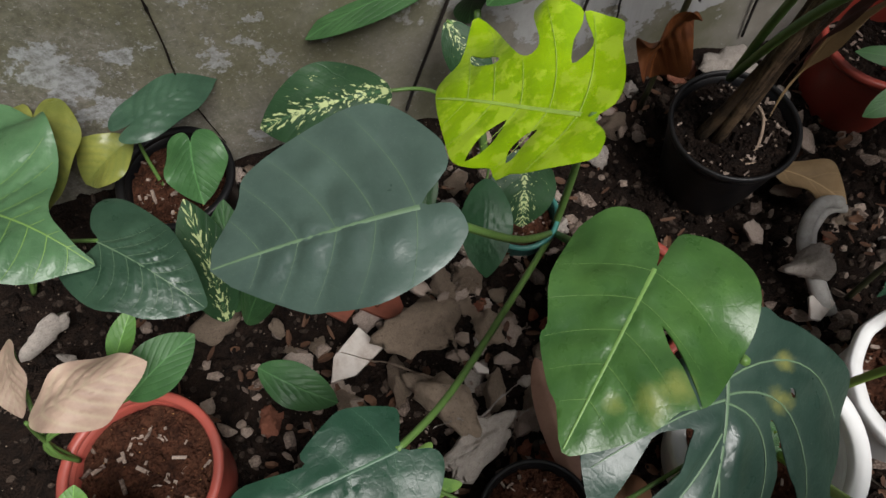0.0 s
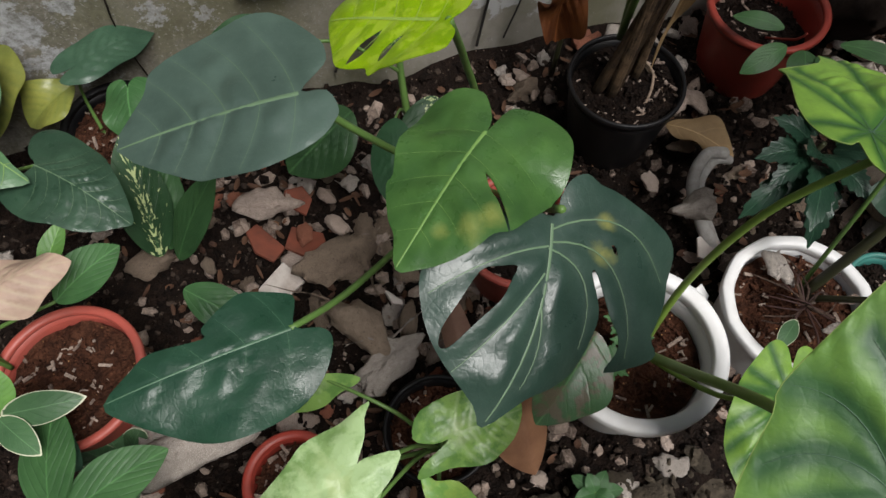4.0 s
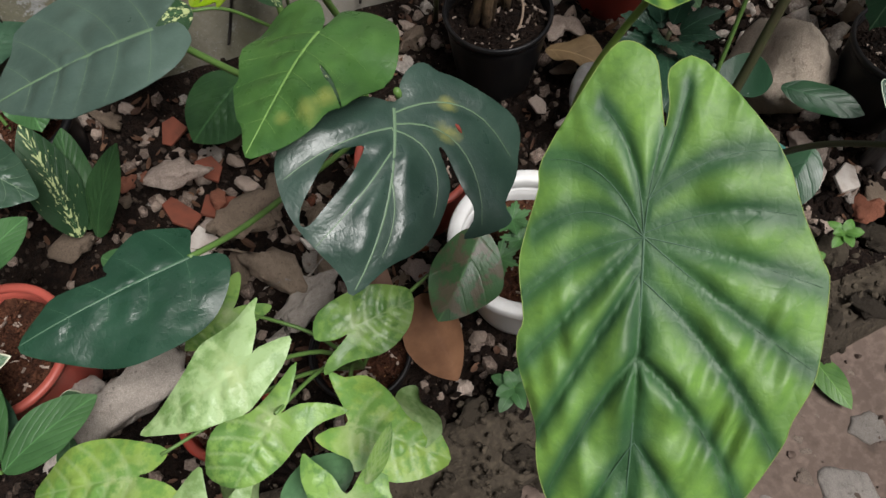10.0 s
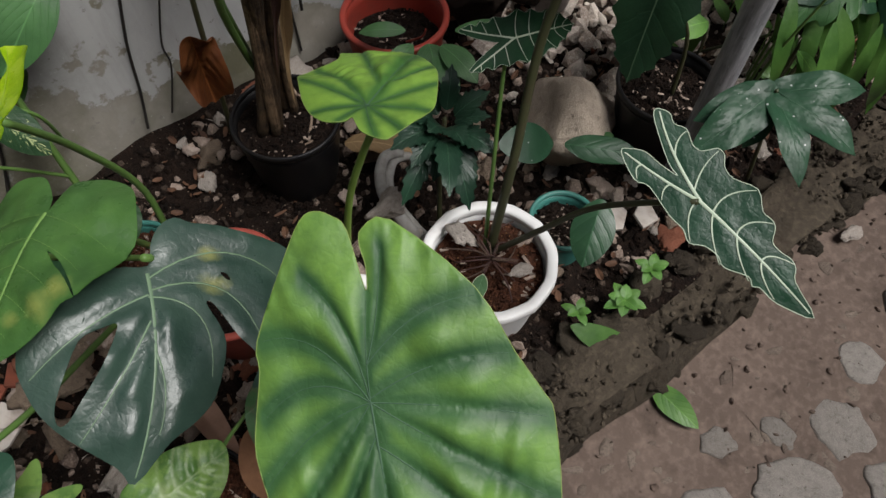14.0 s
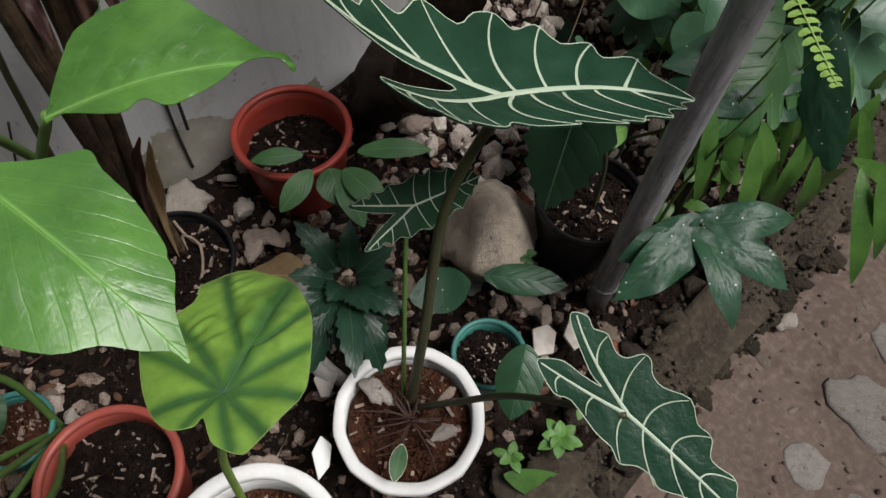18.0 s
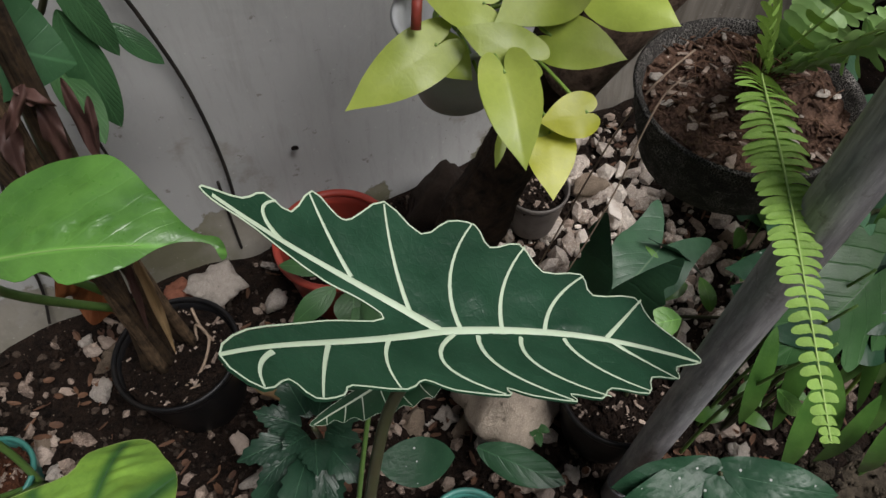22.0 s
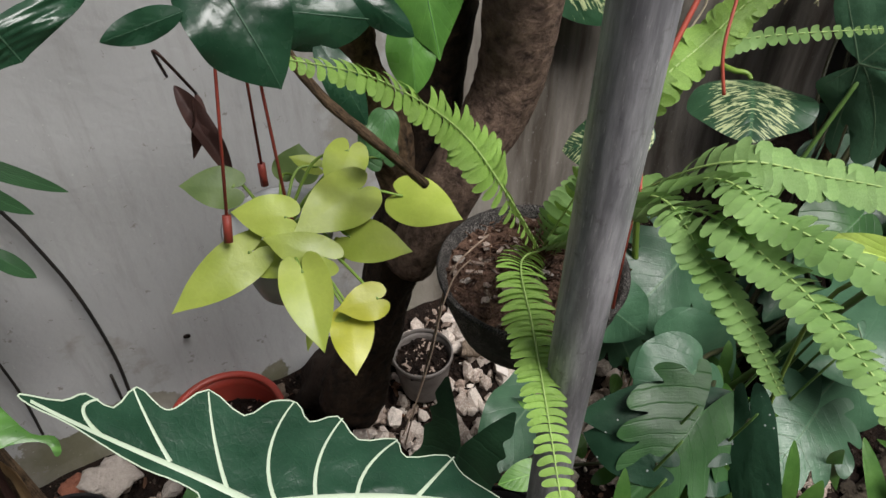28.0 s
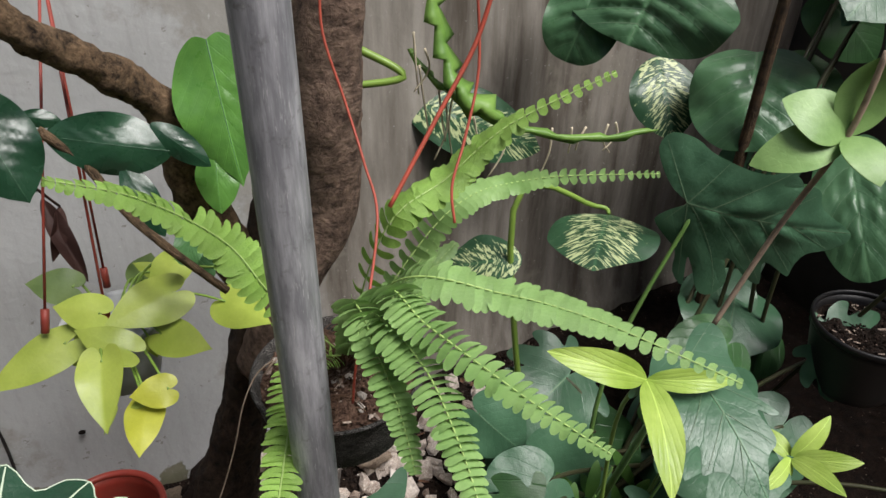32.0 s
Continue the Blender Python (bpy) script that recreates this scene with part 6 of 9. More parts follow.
stalk(front, [(-0.419, 0.105, 0.280), (-0.333, 0.025, 0.480)], 0.005, 0.003, M["petiole"])
stalk(front, [(-0.419, 0.105, 0.280), (-0.379, 0.162, 0.540)], 0.005, 0.003, M["petiole"])
edged = thing("white_edged_plant", (-0.327, 0.117, 0.280), "small rosette plant with white-edged scalloped leaves", "plant")
for b, t in (((-0.298, 0.107, 0.360), (-0.340, 0.135, 0.400)), ((-0.288, 0.113, 0.360), (-0.298, 0.151, 0.400)), ((-0.279, 0.109, 0.360), (-0.246, 0.140, 0.400)), ((-0.271, 0.101, 0.360), (-0.202, 0.102, 0.400)), ((-0.268, 0.095, 0.360), (-0.223, 0.062, 0.380)), ((-0.282, 0.091, 0.360), (-0.292, 0.029, 0.360))):
    leaf(edged, "round", b, t, edge_of(b, t, 0.045, (0, -0.3, 1)), M["edged"], arch=0.08, fine=9, wave=0.15)

# ---- arrowhead vines ----
syn = thing("arrowhead_vine", (0.19, 0.0, 0.37), "arrowhead vine with pale lime mottled leaves in a pot", "plant")
leaf(syn, "ear_long", (0.07, -0.069, 0.725), (-0.066, -0.08, 0.69), (0.008, -0.007, 0.72), M["syn"], arch=0.06, fold=-0.08, wave=0.1, pucker=0.1, fine=24, count=5)
leaf(syn, "ear_short", (0.202, -0.031, 0.621), (0.293, -0.021, 0.608), (0.241, -0.071, 0.598), M["syn_green"], arch=0.06, fold=-0.08, wave=0.1, pucker=0.1, fine=24, count=5)
leaf(syn, "ear_wide", (0.153, -0.136, 0.569), (0.258, -0.222, 0.53), (0.15, -0.225, 0.553), M["syn_lime"], arch=0.06, fold=-0.08, wave=0.1, pucker=0.1, fine=24, count=5)
leaf(syn, "ear_fork", (0.071, -0.093, 0.601), (-0.01, -0.149, 0.562), (-0.009, -0.053, 0.595), M["syn_green"], arch=0.06, fold=-0.08, wave=0.1, pucker=0.1, fine=24, count=5)
leaf(syn, "ear_low", (-0.051, -0.158, 0.548), (-0.103, -0.232, 0.496), (-0.123, -0.154, 0.532), M["syn"], arch=0.06, fold=-0.08, wave=0.1, pucker=0.1, fine=24, count=5)
leaf(syn, "ear_tall", (0.114, -0.216, 0.547), (0.08, -0.319, 0.491), (0.03, -0.235, 0.525), M["syn_green"], arch=0.06, fold=-0.08, wave=0.1, pucker=0.1, fine=24, count=5)
leaf(syn, "ovate", (0.019, -0.101, 0.500), (-0.053, -0.138, 0.460), (0.011, -0.155, 0.500), M["syn"], arch=0.08, wave=0.14, fine=12)
leaf(syn, "ear_oval", (-0.137, -0.076, 0.547), (-0.278, -0.037, 0.506), (-0.18, -0.007, 0.537), M["syn_lime"], arch=0.06, fold=-0.08, wave=0.1, pucker=0.1, fine=24, count=5)
leaf(syn, "ovate", (0.219, -0.125, 0.550), (0.258, -0.192, 0.560), (0.277, -0.146, 0.600), M["syn"], arch=0.05, fold=0.5, wave=0.2, fine=12)
leaf(syn, "ovate", (0.147, -0.219, 0.600), (0.204, -0.175, 0.660), (0.179, -0.207, 0.620), M["syn_green"], arch=0.05, fold=0.4, fine=12)
leaf(syn, "ovate", (0.437, 0.064, 0.550), (0.321, -0.026, 0.500), (0.332, 0.043, 0.550), M["mottled"], arch=0.05, fold=0.3, wave=0.12, fine=14)
leaf(syn, "arrow", (0.041, 0.119, 0.500), (-0.054, 0.108, 0.450), (0.096, 0.091, 0.500), M["syn_green"], arch=0.05, fold=0.1, fine=12, count=5)
leaf(syn, "ovate", (0.077, -0.138, 0.500), (0.086, -0.212, 0.500), (0.137, -0.178, 0.500), M["pleat_light"], arch=0.05, fine=10)
for a in ((0.071, -0.069, 0.725), (0.197, -0.021, 0.595), (0.155, -0.130, 0.565), (0.073, -0.096, 0.615), (-0.079, -0.081, 0.595), (0.427, 0.061, 0.545), (0.040, 0.122, 0.495)):
    stalk(syn, [(0.19, 0.0, 0.36), Vector((0.19, 0.0, 0.42)).lerp(Vector(a), 0.35) + Vector((0, 0, 0.04)), a], 0.004, 0.0025, M["petiole"])
husk = thing("dried_leaf_husk", (0.322, 0.002, 0.300), "curled dry brown leaf lying against the pot", "dry leaf")
leaf(husk, "ovate", (0.318, 0.057, 0.420), (0.332, -0.070, 0.300), (0.271, -0.004, 0.380), M["dry"], arch=0.05, fold=-0.5, fine=12)

leaf(husk, "strap", (0.265, 0.266, 0.360), (0.276, 0.050, 0.300), (0.295, 0.164, 0.340), M["dry_pink"], arch=0.05, fold=-0.35, fine=12, label="long pinkish-brown dry strip")
# ---- quilted alocasia in the white pot ----
EB = (0.423, -0.217, 1.037)
quilted = thing("quilted_alocasia", (0.516, 0.041, 0.460), "alocasia with two huge quilted lime-green leaves", "plant")
leaf(quilted, "quilted", (0.423, -0.217, 1.037), (0.319, -0.415, 0.884), (0.277, -0.227, 0.958), M["shield"], arch=0.03, fold=-0.06, wave=0.03, pucker=0.15, wrinkle=0.05, fine=72, veins=M["groove_vein"], network=True, vein_w=0.006, margin=M["yellow_margin"], label="huge quilted green leaf with darker veins")
leaf(quilted, "shield", (0.595, -0.103, 0.660), (0.527, -0.229, 0.620), (0.490, -0.141, 0.650), M["disc_leaf"], arch=0.06, fold=-0.1, wave=0.1, pucker=0.12, fine=30, count=6, veins=M["groove_vein"], network=True, vein_w=0.006, label="smaller pale green leaf below the huge one")
stalk(quilted, [(0.522, 0.049, 0.440), (0.555, -0.061, 0.560), (0.599, -0.102, 0.653)], 0.005, 0.003, M["petiole_lime"])
leaf(quilted, "quilted_round", (0.609, 0.064, 0.968), (0.727, 0.136, 0.904), (0.715, 0.007, 0.955), M["disc_leaf"], arch=0.05, fold=-0.05, wave=0.07, pucker=0.08, wrinkle=0.02, fine=44, veins=M["groove_vein"], network=True, vein_w=0.008, margin=M["yellow_margin"], label="round quilted leaf with wavy margin")
stalk(quilted, [(0.522, 0.049, 0.440), (0.496, -0.025, 0.620), (0.475, -0.130, 0.850), Vector(EB) - Vector((0, 0, 0.009))], 0.008, 0.005, M["petiole_lime"])
stalk(quilted, [(0.531, 0.057, 0.440), (0.554, 0.081, 0.620), (0.572, 0.070, 0.820), (0.601, 0.036, 0.974)], 0.006, 0.004, M["petiole_lime"])
feather = thing("feathery_seedling", (0.497, 0.083, 0.440), "small seedling with feathery cut green leaves", "seedling")
for p in ((0.497, 0.083, 0.500), (0.448, 0.029, 0.500), (0.497, 0.050, 0.490)):
    tube("stem", [(0.497, 0.083, 0.440), p], (0.002, 0.0012), M["petiole"], feather, sides=5, steps=2)
    for k in range(7):
        a = k * 0.9
        t = Vector(p) + Vector((0.034 * math.cos(a), 0.034 * math.sin(a), 0.008))
        leaf(feather, "lobed", p, t, edge_of(p, t, 0.026, (0, 0, 1)), M["mid"], fine=8, count=2, thick=False, name="leaflet")

# ---- white-veined alocasia ----
polly = thing("white_veined_alocasia", (0.835, 0.075, 0.42), "alocasia with dark arrow leaves and bold white veins", "plant")
leaf(polly, "scalloped_slim", (0.92, -0.185, 0.796), (0.942, -0.37, 0.741), (0.873, -0.258, 0.748), M["polly"], arch=0.02, lift=0.1, wave=0.03, pucker=0.03, veins=M["cream_vein"], network=True, vein_w=0.036, rim=0.008, fine=34, label="dark scalloped arrow leaf with white veins")
leaf(polly, "scalloped_broad", (0.991, 0.11, 1.011), (1.232, 0.003, 0.915), (1.044, -0.045, 0.99), M["polly"], arch=0.02, lift=0.55, fold=0.25, wave=0.03, pucker=0.05, veins=M["cream_vein"], network=True, vein_w=0.034, rim=0.006, fine=40, label="large dark scalloped arrow leaf with white veins")
leaf(polly, "polly", (0.944, 0.192, 0.767), (1.063, 0.178, 0.740), (0.914, 0.167, 0.750), M["polly_small"], arch=0.05, wave=0.12, pucker=0.06, veins=M["cream_vein"], network=True, vein_w=0.042, rim=0.006, fine=20, label="smaller dark arrow leaf with pale veins")
stalk(polly, [(0.835, 0.08, 0.41), (0.875, 0.093, 0.620), (0.937, 0.126, 0.850), (0.995, 0.104, 1.01)], 0.009, 0.006, M["petiole_dark"])
stalk(polly, [(0.835, 0.07, 0.41), (0.861, -0.001, 0.550), (0.885, -0.071, 0.680), (0.916, -0.183, 0.798)], 0.006, 0.004, M["petiole_dark"])
stalk(polly, [(0.83, 0.09, 0.41), (0.889, 0.150, 0.600), (0.933, 0.193, 0.720), (0.944, 0.192, 0.765)], 0.004, 0.003, M["petiole"])
leaf(polly, "ovate", (0.775, 0.031, 0.450), (0.725, -0.004, 0.450), (0.763, 0.006, 0.450), M["edged"], fine=8, label="tiny pale leaf")

# ---- east of the pots ----
drop = thing("toothed_alocasia", (1.35, 0.12, 0.43), "alocasia with one hanging toothed green leaf", "plant")
leaf(drop, "polly", (1.266, 0.170, 0.720), (1.201, 0.139, 0.550), (1.237, 0.231, 0.700), M["polly_green"], arch=0.05, wave=0.08, veins=M["pale_vein"], vein_w=0.02, fine=16)
stalk(drop, [(1.35, 0.12, 0.43), (1.335, 0.130, 0.600), (1.268, 0.171, 0.718)], 0.005, 0.003, M["petiole_dark"])
leaf(drop, "ovate", (1.079, 0.153, 0.450), (1.175, 0.038, 0.450), (1.146, 0.115, 0.460), M["polly_green"], arch=0.05, wave=0.15, fine=10)
leaf(drop, "ovate", (1.027, 0.006, 0.480), (0.934, -0.055, 0.420), (1.013, -0.050, 0.460), M["polly_green"], arch=0.05, fold=-0.2, fine=10)
boulder = rock("boulder", (1.2, 0.26, 0.34), (0.33, 0.27, 0.31), M["boulder"], "large rounded brown-grey boulder among the pots", "boulder", seed=5, flat=0.95, turn=0.6, rough=0.05, detail=3)
begonia = thing("begonia", (1.424, -0.079, 0.300), "dark-leaved begonia sprawling over the kerb", "plant")
BC = (1.310, -0.074, 0.640)
for t, w in (((1.137, -0.055, 0.580), 0.075), ((1.234, -0.211, 0.580), 0.055), ((1.341, -0.232, 0.600), 0.065), ((1.428, -0.166, 0.640), 0.06), ((1.184, -0.017, 0.600), 0.06), ((1.241, -0.096, 0.560), 0.05)):
    b = Vector(BC).lerp(Vector(t), 0.15)
    leaf(begonia, "heart", b, t, edge_of(b, t, w, (-0.2, -0.4, 1)), M["begonia"], arch=0.1, wave=0.16, fine=20, fold=0.05, pucker=0.1, seed=int(w * 1000), veins=M["deep_vein"], vein_w=0.014)
stalk(begonia, [(1.453, -0.074, 0.260), (1.406, -0.065, 0.450), BC], 0.005, 0.003, M["petiole_dark"], "stem")
shrub = thing("leafy_shrub", (0.844, 0.242, 0.280), "low shrub with dark glossy toothed leaves", "shrub")
SC = (0.857, 0.245, 0.600)
for i, (t, w) in enumerate((((0.843, 0.343, 0.660), 0.05), ((0.907, 0.290, 0.660), 0.04), ((0.931, 0.218, 0.640), 0.045), ((0.789, 0.297, 0.620), 0.045), ((0.744, 0.247, 0.600), 0.05), ((0.756, 0.208, 0.580), 0.045), ((0.762, 0.113, 0.600), 0.05), ((0.722, 0.191, 0.520), 0.045), ((0.886, 0.146, 0.580), 0.055), ((0.909, 0.187, 0.620), 0.04), ((0.816, 0.122, 0.500), 0.05), ((0.859, 0.335, 0.600), 0.045), ((0.805, 0.224, 0.620), 0.045), ((0.837, 0.171, 0.620), 0.05), ((0.778, 0.175, 0.560), 0.05), ((0.843, 0.143, 0.520), 0.05))):
    b = Vector(SC).lerp(Vector(t), 0.22) + Vector((0, 0, -0.01))
    leaf(shrub, "toothed", b, t, edge_of(b, t, w, (0, -0.2, 1)), M["shrub"], arch=0.12, fold=0.14, wave=0.1, pucker=0.12, fine=18, count=6, seed=i, veins=M["deep_vein"], vein_w=0.014)
leaf(shrub, "ovate", (0.920, 0.172, 0.550), (1.032, 0.143, 0.500), (1.000, 0.183, 0.540), M["begonia"], arch=0.1, fine=12, label="dull grey-green leaf")
stalk(shrub, [(0.849, 0.249, 0.260), (0.861, 0.263, 0.420), SC], 0.006, 0.004, M["petiole_dark"], "stem")
redplant = thing("pot_seedling", (1.04, 0.62, 0.38), "dark-leaved seedling with wiry red stems in the red pot", "plant")
RC = (1.024, 0.520, 0.500)
for t, w in (((0.910, 0.595, 0.500), 0.035), ((0.893, 0.494, 0.460), 0.045), ((0.983, 0.432, 0.460), 0.07), ((1.040, 0.369, 0.460), 0.06), ((1.176, 0.390, 0.500), 0.04), ((0.992, 0.376, 0.440), 0.05)):
    b = Vector(RC).lerp(Vector(t), 0.3)
    leaf(redplant, "ovate", b, t, edge_of(b, t, w, (0, -0.4, 1)), M["mid"], arch=0.1, fine=10)
stalk(redplant, [(1.04, 0.62, 0.38), (1.029, 0.542, 0.460), RC], 0.003, 0.002, M["hanger"], "stem")

# ---- tall plant in the black pot ----
tall = thing("broad_leaved_pot_plant", (0.7, 0.58, 0.4), "tall pot plant with withered cane stumps and broad leaves", "plant")
for k, (p, q) in enumerate((((0.638, 0.547, 0.420), (0.717, 0.500, 0.977)), ((0.707, 0.576, 0.420), (0.691, 0.520, 0.997)), ((0.675, 0.561, 0.420), (0.726, 0.500, 0.922)), ((0.673, 0.544, 0.420), (0.675, 0.480, 1.018)))):
    tube("cane", [p, Vector(p).lerp(Vector(q), 0.5) + Vector((0.006, 0, 0)), q, Vector(p).lerp(Vector(q), 1.7)], (0.0115, 0.0095), M["stump"], tall, sides=9, lumps=0.25, seed=k)
leaf(tall, "broad_acute", (0.636, 0.33, 1.064), (0.847, 0.26, 1.037), (0.689, 0.214, 1.039), M["big"], arch=0.1, wave=0.1, fold=0.05, pucker=0.1, fine=34, count=9, label="broad glossy green leaf", veins=M["green_vein"], vein_w=0.014)
leaf(tall, "broad_wavy", (0.567, 0.174, 1.223), (0.6, -0, 1.173), (0.523, 0.091, 1.209), M["big"], arch=0.08, wave=0.08, pucker=0.06, fine=30, count=9, label="broad bright green leaf", veins=M["green_vein"], vein_w=0.01)
leaf(tall, "ovate", (0.745, 0.637, 1.000), (0.766, 0.538, 0.950), (0.739, 0.564, 0.980), M["mid"], arch=0.08, fine=12)
stalk(tall, [(0.69, 0.6, 0.5), (0.61, 0.45, 0.85), (0.64, 0.336, 1.06)], 0.007, 0.005, M["petiole"])
stalk(tall, [(0.69, 0.6, 0.5), (0.6, 0.45, 0.95), (0.561, 0.164, 1.215)], 0.007, 0.005, M["petiole"])
leaf(tall, "ovate", (0.602, 0.66, 0.632), (0.608, 0.68, 0.41), (0.65, 0.662, 0.53), M["dry_orange"], arch=0.1, wave=0.9, fold=-0.6, pucker=0.35, fine=26, label="hanging dry brown leaf")
for n, (b, t, w, m) in enumerate((((0.731, 0.460, 1.117), (0.756, 0.460, 1.083), 0.022, "dead"), ((0.770, 0.480, 1.100), (0.764, 0.460, 0.998), 0.022, "dead"), ((0.745, 0.470, 1.095), (0.735, 0.460, 1.002), 0.03, "dead"), ((0.735, 0.460, 0.826), (0.701, 0.500, 0.516), 0.025, "root_leaf"), ((0.703, 0.500, 1.075), (0.691, 0.460, 1.012), 0.03, "dead"), ((0.784, 0.470, 1.079), (0.764, 0.460, 1.008), 0.018, "dead"), ((0.743, 0.460, 1.120), (0.702, 0.450, 1.073), 0.018, "dead"), ((0.727, 0.460, 0.845), (0.686, 0.500, 0.598), 0.018, "dead"))):
    leaf(tall, "strap", b, t, edge_of(b, t, w * 0.65, (0, -1, 0.4)), M[m], arch=0.1, wave=1.3, fold=-0.8, fine=14, seed=n, label="peeling dry strip of old leaf")
for k, (p, q) in enumerate((((0.66, 0.53, 0.42), (0.709, 0.500, 1.121)), ((0.72, 0.56, 0.42), (0.728, 0.520, 1.064)))):
    tube("cane", [p, Vector(p).lerp(Vector(q), 0.5) + Vector((-0.008, 0, 0)), q, Vector(p).lerp(Vector(q), 1.6)], (0.01, 0.011), M["bark"], tall, sides=9, lumps=0.25, seed=k + 5)
slender = thing("slender_leaved_plant", (0.62, 0.7, 0.3), "climbing plant with long dark pleated leaves against the wall", "plant")
for b, t, w in (((0.796, 0.64, 1.203), (0.755, 0.62, 1.088), 0.047), ((0.818, 0.64, 1.163), (0.899, 0.62, 1.068), 0.027), ((0.84, 0.64, 1.18), (0.948, 0.62, 1.084), 0.024), ((0.794, 0.64, 1.128), (0.82, 0.62, 0.998), 0.038), ((0.779, 0.64, 1.066), (0.783, 0.62, 0.894), 0.049), ((0.824, 0.64, 1.03), (0.864, 0.62, 0.968), 0.027), ((0.727, 0.64, 1.142), (0.787, 0.62, 1.142), 0.014), ((0.731, 0.64, 1.188), (0.781, 0.62, 1.198), 0.02), ((0.760, 0.600, 1.227), (0.744, 0.570, 1.158), 0.04), ((0.671, 0.600, 1.003), (0.608, 0.580, 0.925), 0.05), ((0.624, 0.620, 0.973), (0.628, 0.600, 0.894), 0.05)):
    leaf(slender, "strap", b, t, edge_of(b, t, w, (0, -1, 0.5)), M["slender"], arch=0.06, fold=0.1, pucker=0.08, fine=14, count=10, label="")
leaf(slender, "arrow", (0.716, 0.520, 1.136), (0.787, 0.500, 1.094), (0.685, 0.500, 1.090), M["smooth"], arch=0.06, wave=0.08, fine=16, count=5)
stalk(slender, [(0.62, 0.7, 0.3), (0.671, 0.720, 0.878), (0.771, 0.700, 1.051), (0.825, 0.660, 1.220), (0.866, 0.660, 1.335)], 0.006, 0.003, M["petiole_dark"], "stem")

# ---- hanging lemon philodendron ----
lemon = thing("hanging_philodendron", (1.131, 0.333, 1.030), "lemon-yellow heart-leaf philodendron in a hanging pot", "hanging plant")
PZ = (1.151, 0.383, 1.084)
for n, (b, t, w, m) in enumerate((
    ((1.092, 0.317, 1.136), (0.995, 0.313, 1.1), 0.055, "lemon"),
    ((1.14, 0.315, 1.167), (1.091, 0.35, 1.173), 0.05, "lemon"),
    ((1.23, 0.314, 1.167), (1.138, 0.294, 1.159), 0.068, "lemon"),
    ((1.25, 0.376, 1.177), (1.206, 0.338, 1.146), 0.053, "lemon"),
    ((1.296, 0.331, 1.117), (1.337, 0.258, 1.111), 0.064, "lemon"),
    ((1.202, 0.29, 1.126), (1.252, 0.234, 1.121), 0.052, "lemon"),
    ((1.159, 0.262, 1.138), (1.107, 0.306, 1.16), 0.045, "lemon"),
    ((1.127, 0.251, 1.142), (1.111, 0.179, 1.094), 0.053, "lemon"),
    ((1.188, 0.202, 1.109), (1.144, 0.215, 1.106), 0.042, "lemon_young"),
    ((1.159, 0.214, 1.085), (1.135, 0.163, 1.055), 0.048, "lemon_young"),
    ((1.102, 0.328, 1.122), (1.117, 0.29, 1.105), 0.04, "lemon"),
    ((1.116, 0.426, 1.146), (1.062, 0.456, 1.152), 0.052, "lemon_old"),
    ((1.21, 0.473, 1.095), (1.23, 0.491, 1.129), 0.063, "lemon_old"),
    ((1.227, 0.427, 1.131), (1.199, 0.449, 1.145), 0.023, "lemon"),
    ((1.189, 0.309, 1.108), (1.19, 0.29, 1.091), 0.021, "lemon"),
    ((1.122, 0.237, 1.075), (1.105, 0.219, 1.058), 0.011, "lemon"),
    ((1.163, 0.216, 1.088), (1.139, 0.221, 1.082), 0.019, "lemon"),
    ((1.302, 0.393, 1.137), (1.304, 0.434, 1.191), 0.05, "mid"),
)):
    leaf(lemon, "philo", b, t, edge_of(b, t, w, (-0.25, -0.6, 0.75)), M[m], arch=0.05, fold=0.35 if n == 7 else -0.1, wave=0.06, fine=16, count=4, seed=n)
    stalk(lemon, [PZ, Vector(PZ).lerp(Vector(b), 0.6) + Vector((0, 0.02, 0.02)), b], 0.0025, 0.0015, M["petiole_lime"])
lathe("pot", [(0.0, -0.1), (0.045, -0.1), (0.058, -0.05), (0.066, 0.0), (0.07, 0.002), (0.066, 0.004), (0.06, 0.0), (0.05, -0.06), (0.0, -0.09)], M["clear"], lemon, Vector(PZ) + Vector((0, 0, 0.02)), 40, "cloudy plastic pot")
TOP = Vector((1.193, 0.491, 1.558))
for p in ((1.076, 0.325, 1.155), (1.158, 0.436, 1.125), (1.145, 0.318, 1.14)):
    tube("hanger", [p, TOP], 0.0018, M["hanger"], lemon, sides=6, steps=2)
    tube("hook", [p, Vector(p) + (TOP - Vector(p)).normalized() * 0.03], 0.005, M["hanger"], lemon, sides=8, steps=2)

# ---- tree ----
tree = thing("tree", (1.33, 0.55, 0.22), "old tree with dark rough trunk and bare branches", "tree")
tube("trunk", [(1.243, 0.500, 0.510), (1.315, 0.470, 0.766), (1.379, 0.450, 1.017), (1.420, 0.440, 1.207), (1.445, 0.430, 1.413), (1.466, 0.420, 1.603)], (0.06, 0.046, 0.042, 0.038, 0.036, 0.034), M["trunk_bark"], tree, sides=28, steps=14, lumps=0.22)
tube("trunk", [(1.347, 0.420, 0.905), (1.402, 0.360, 1.096), (1.464, 0.345, 1.212), (1.467, 0.330, 1.365), (1.478, 0.320, 1.511), (1.499, 0.320, 1.665)], (0.04, 0.042, 0.046, 0.048, 0.046, 0.044), M["bark2"], tree, sides=28, steps=12, lumps=0.1, seed=4, label="smoother brown trunk")
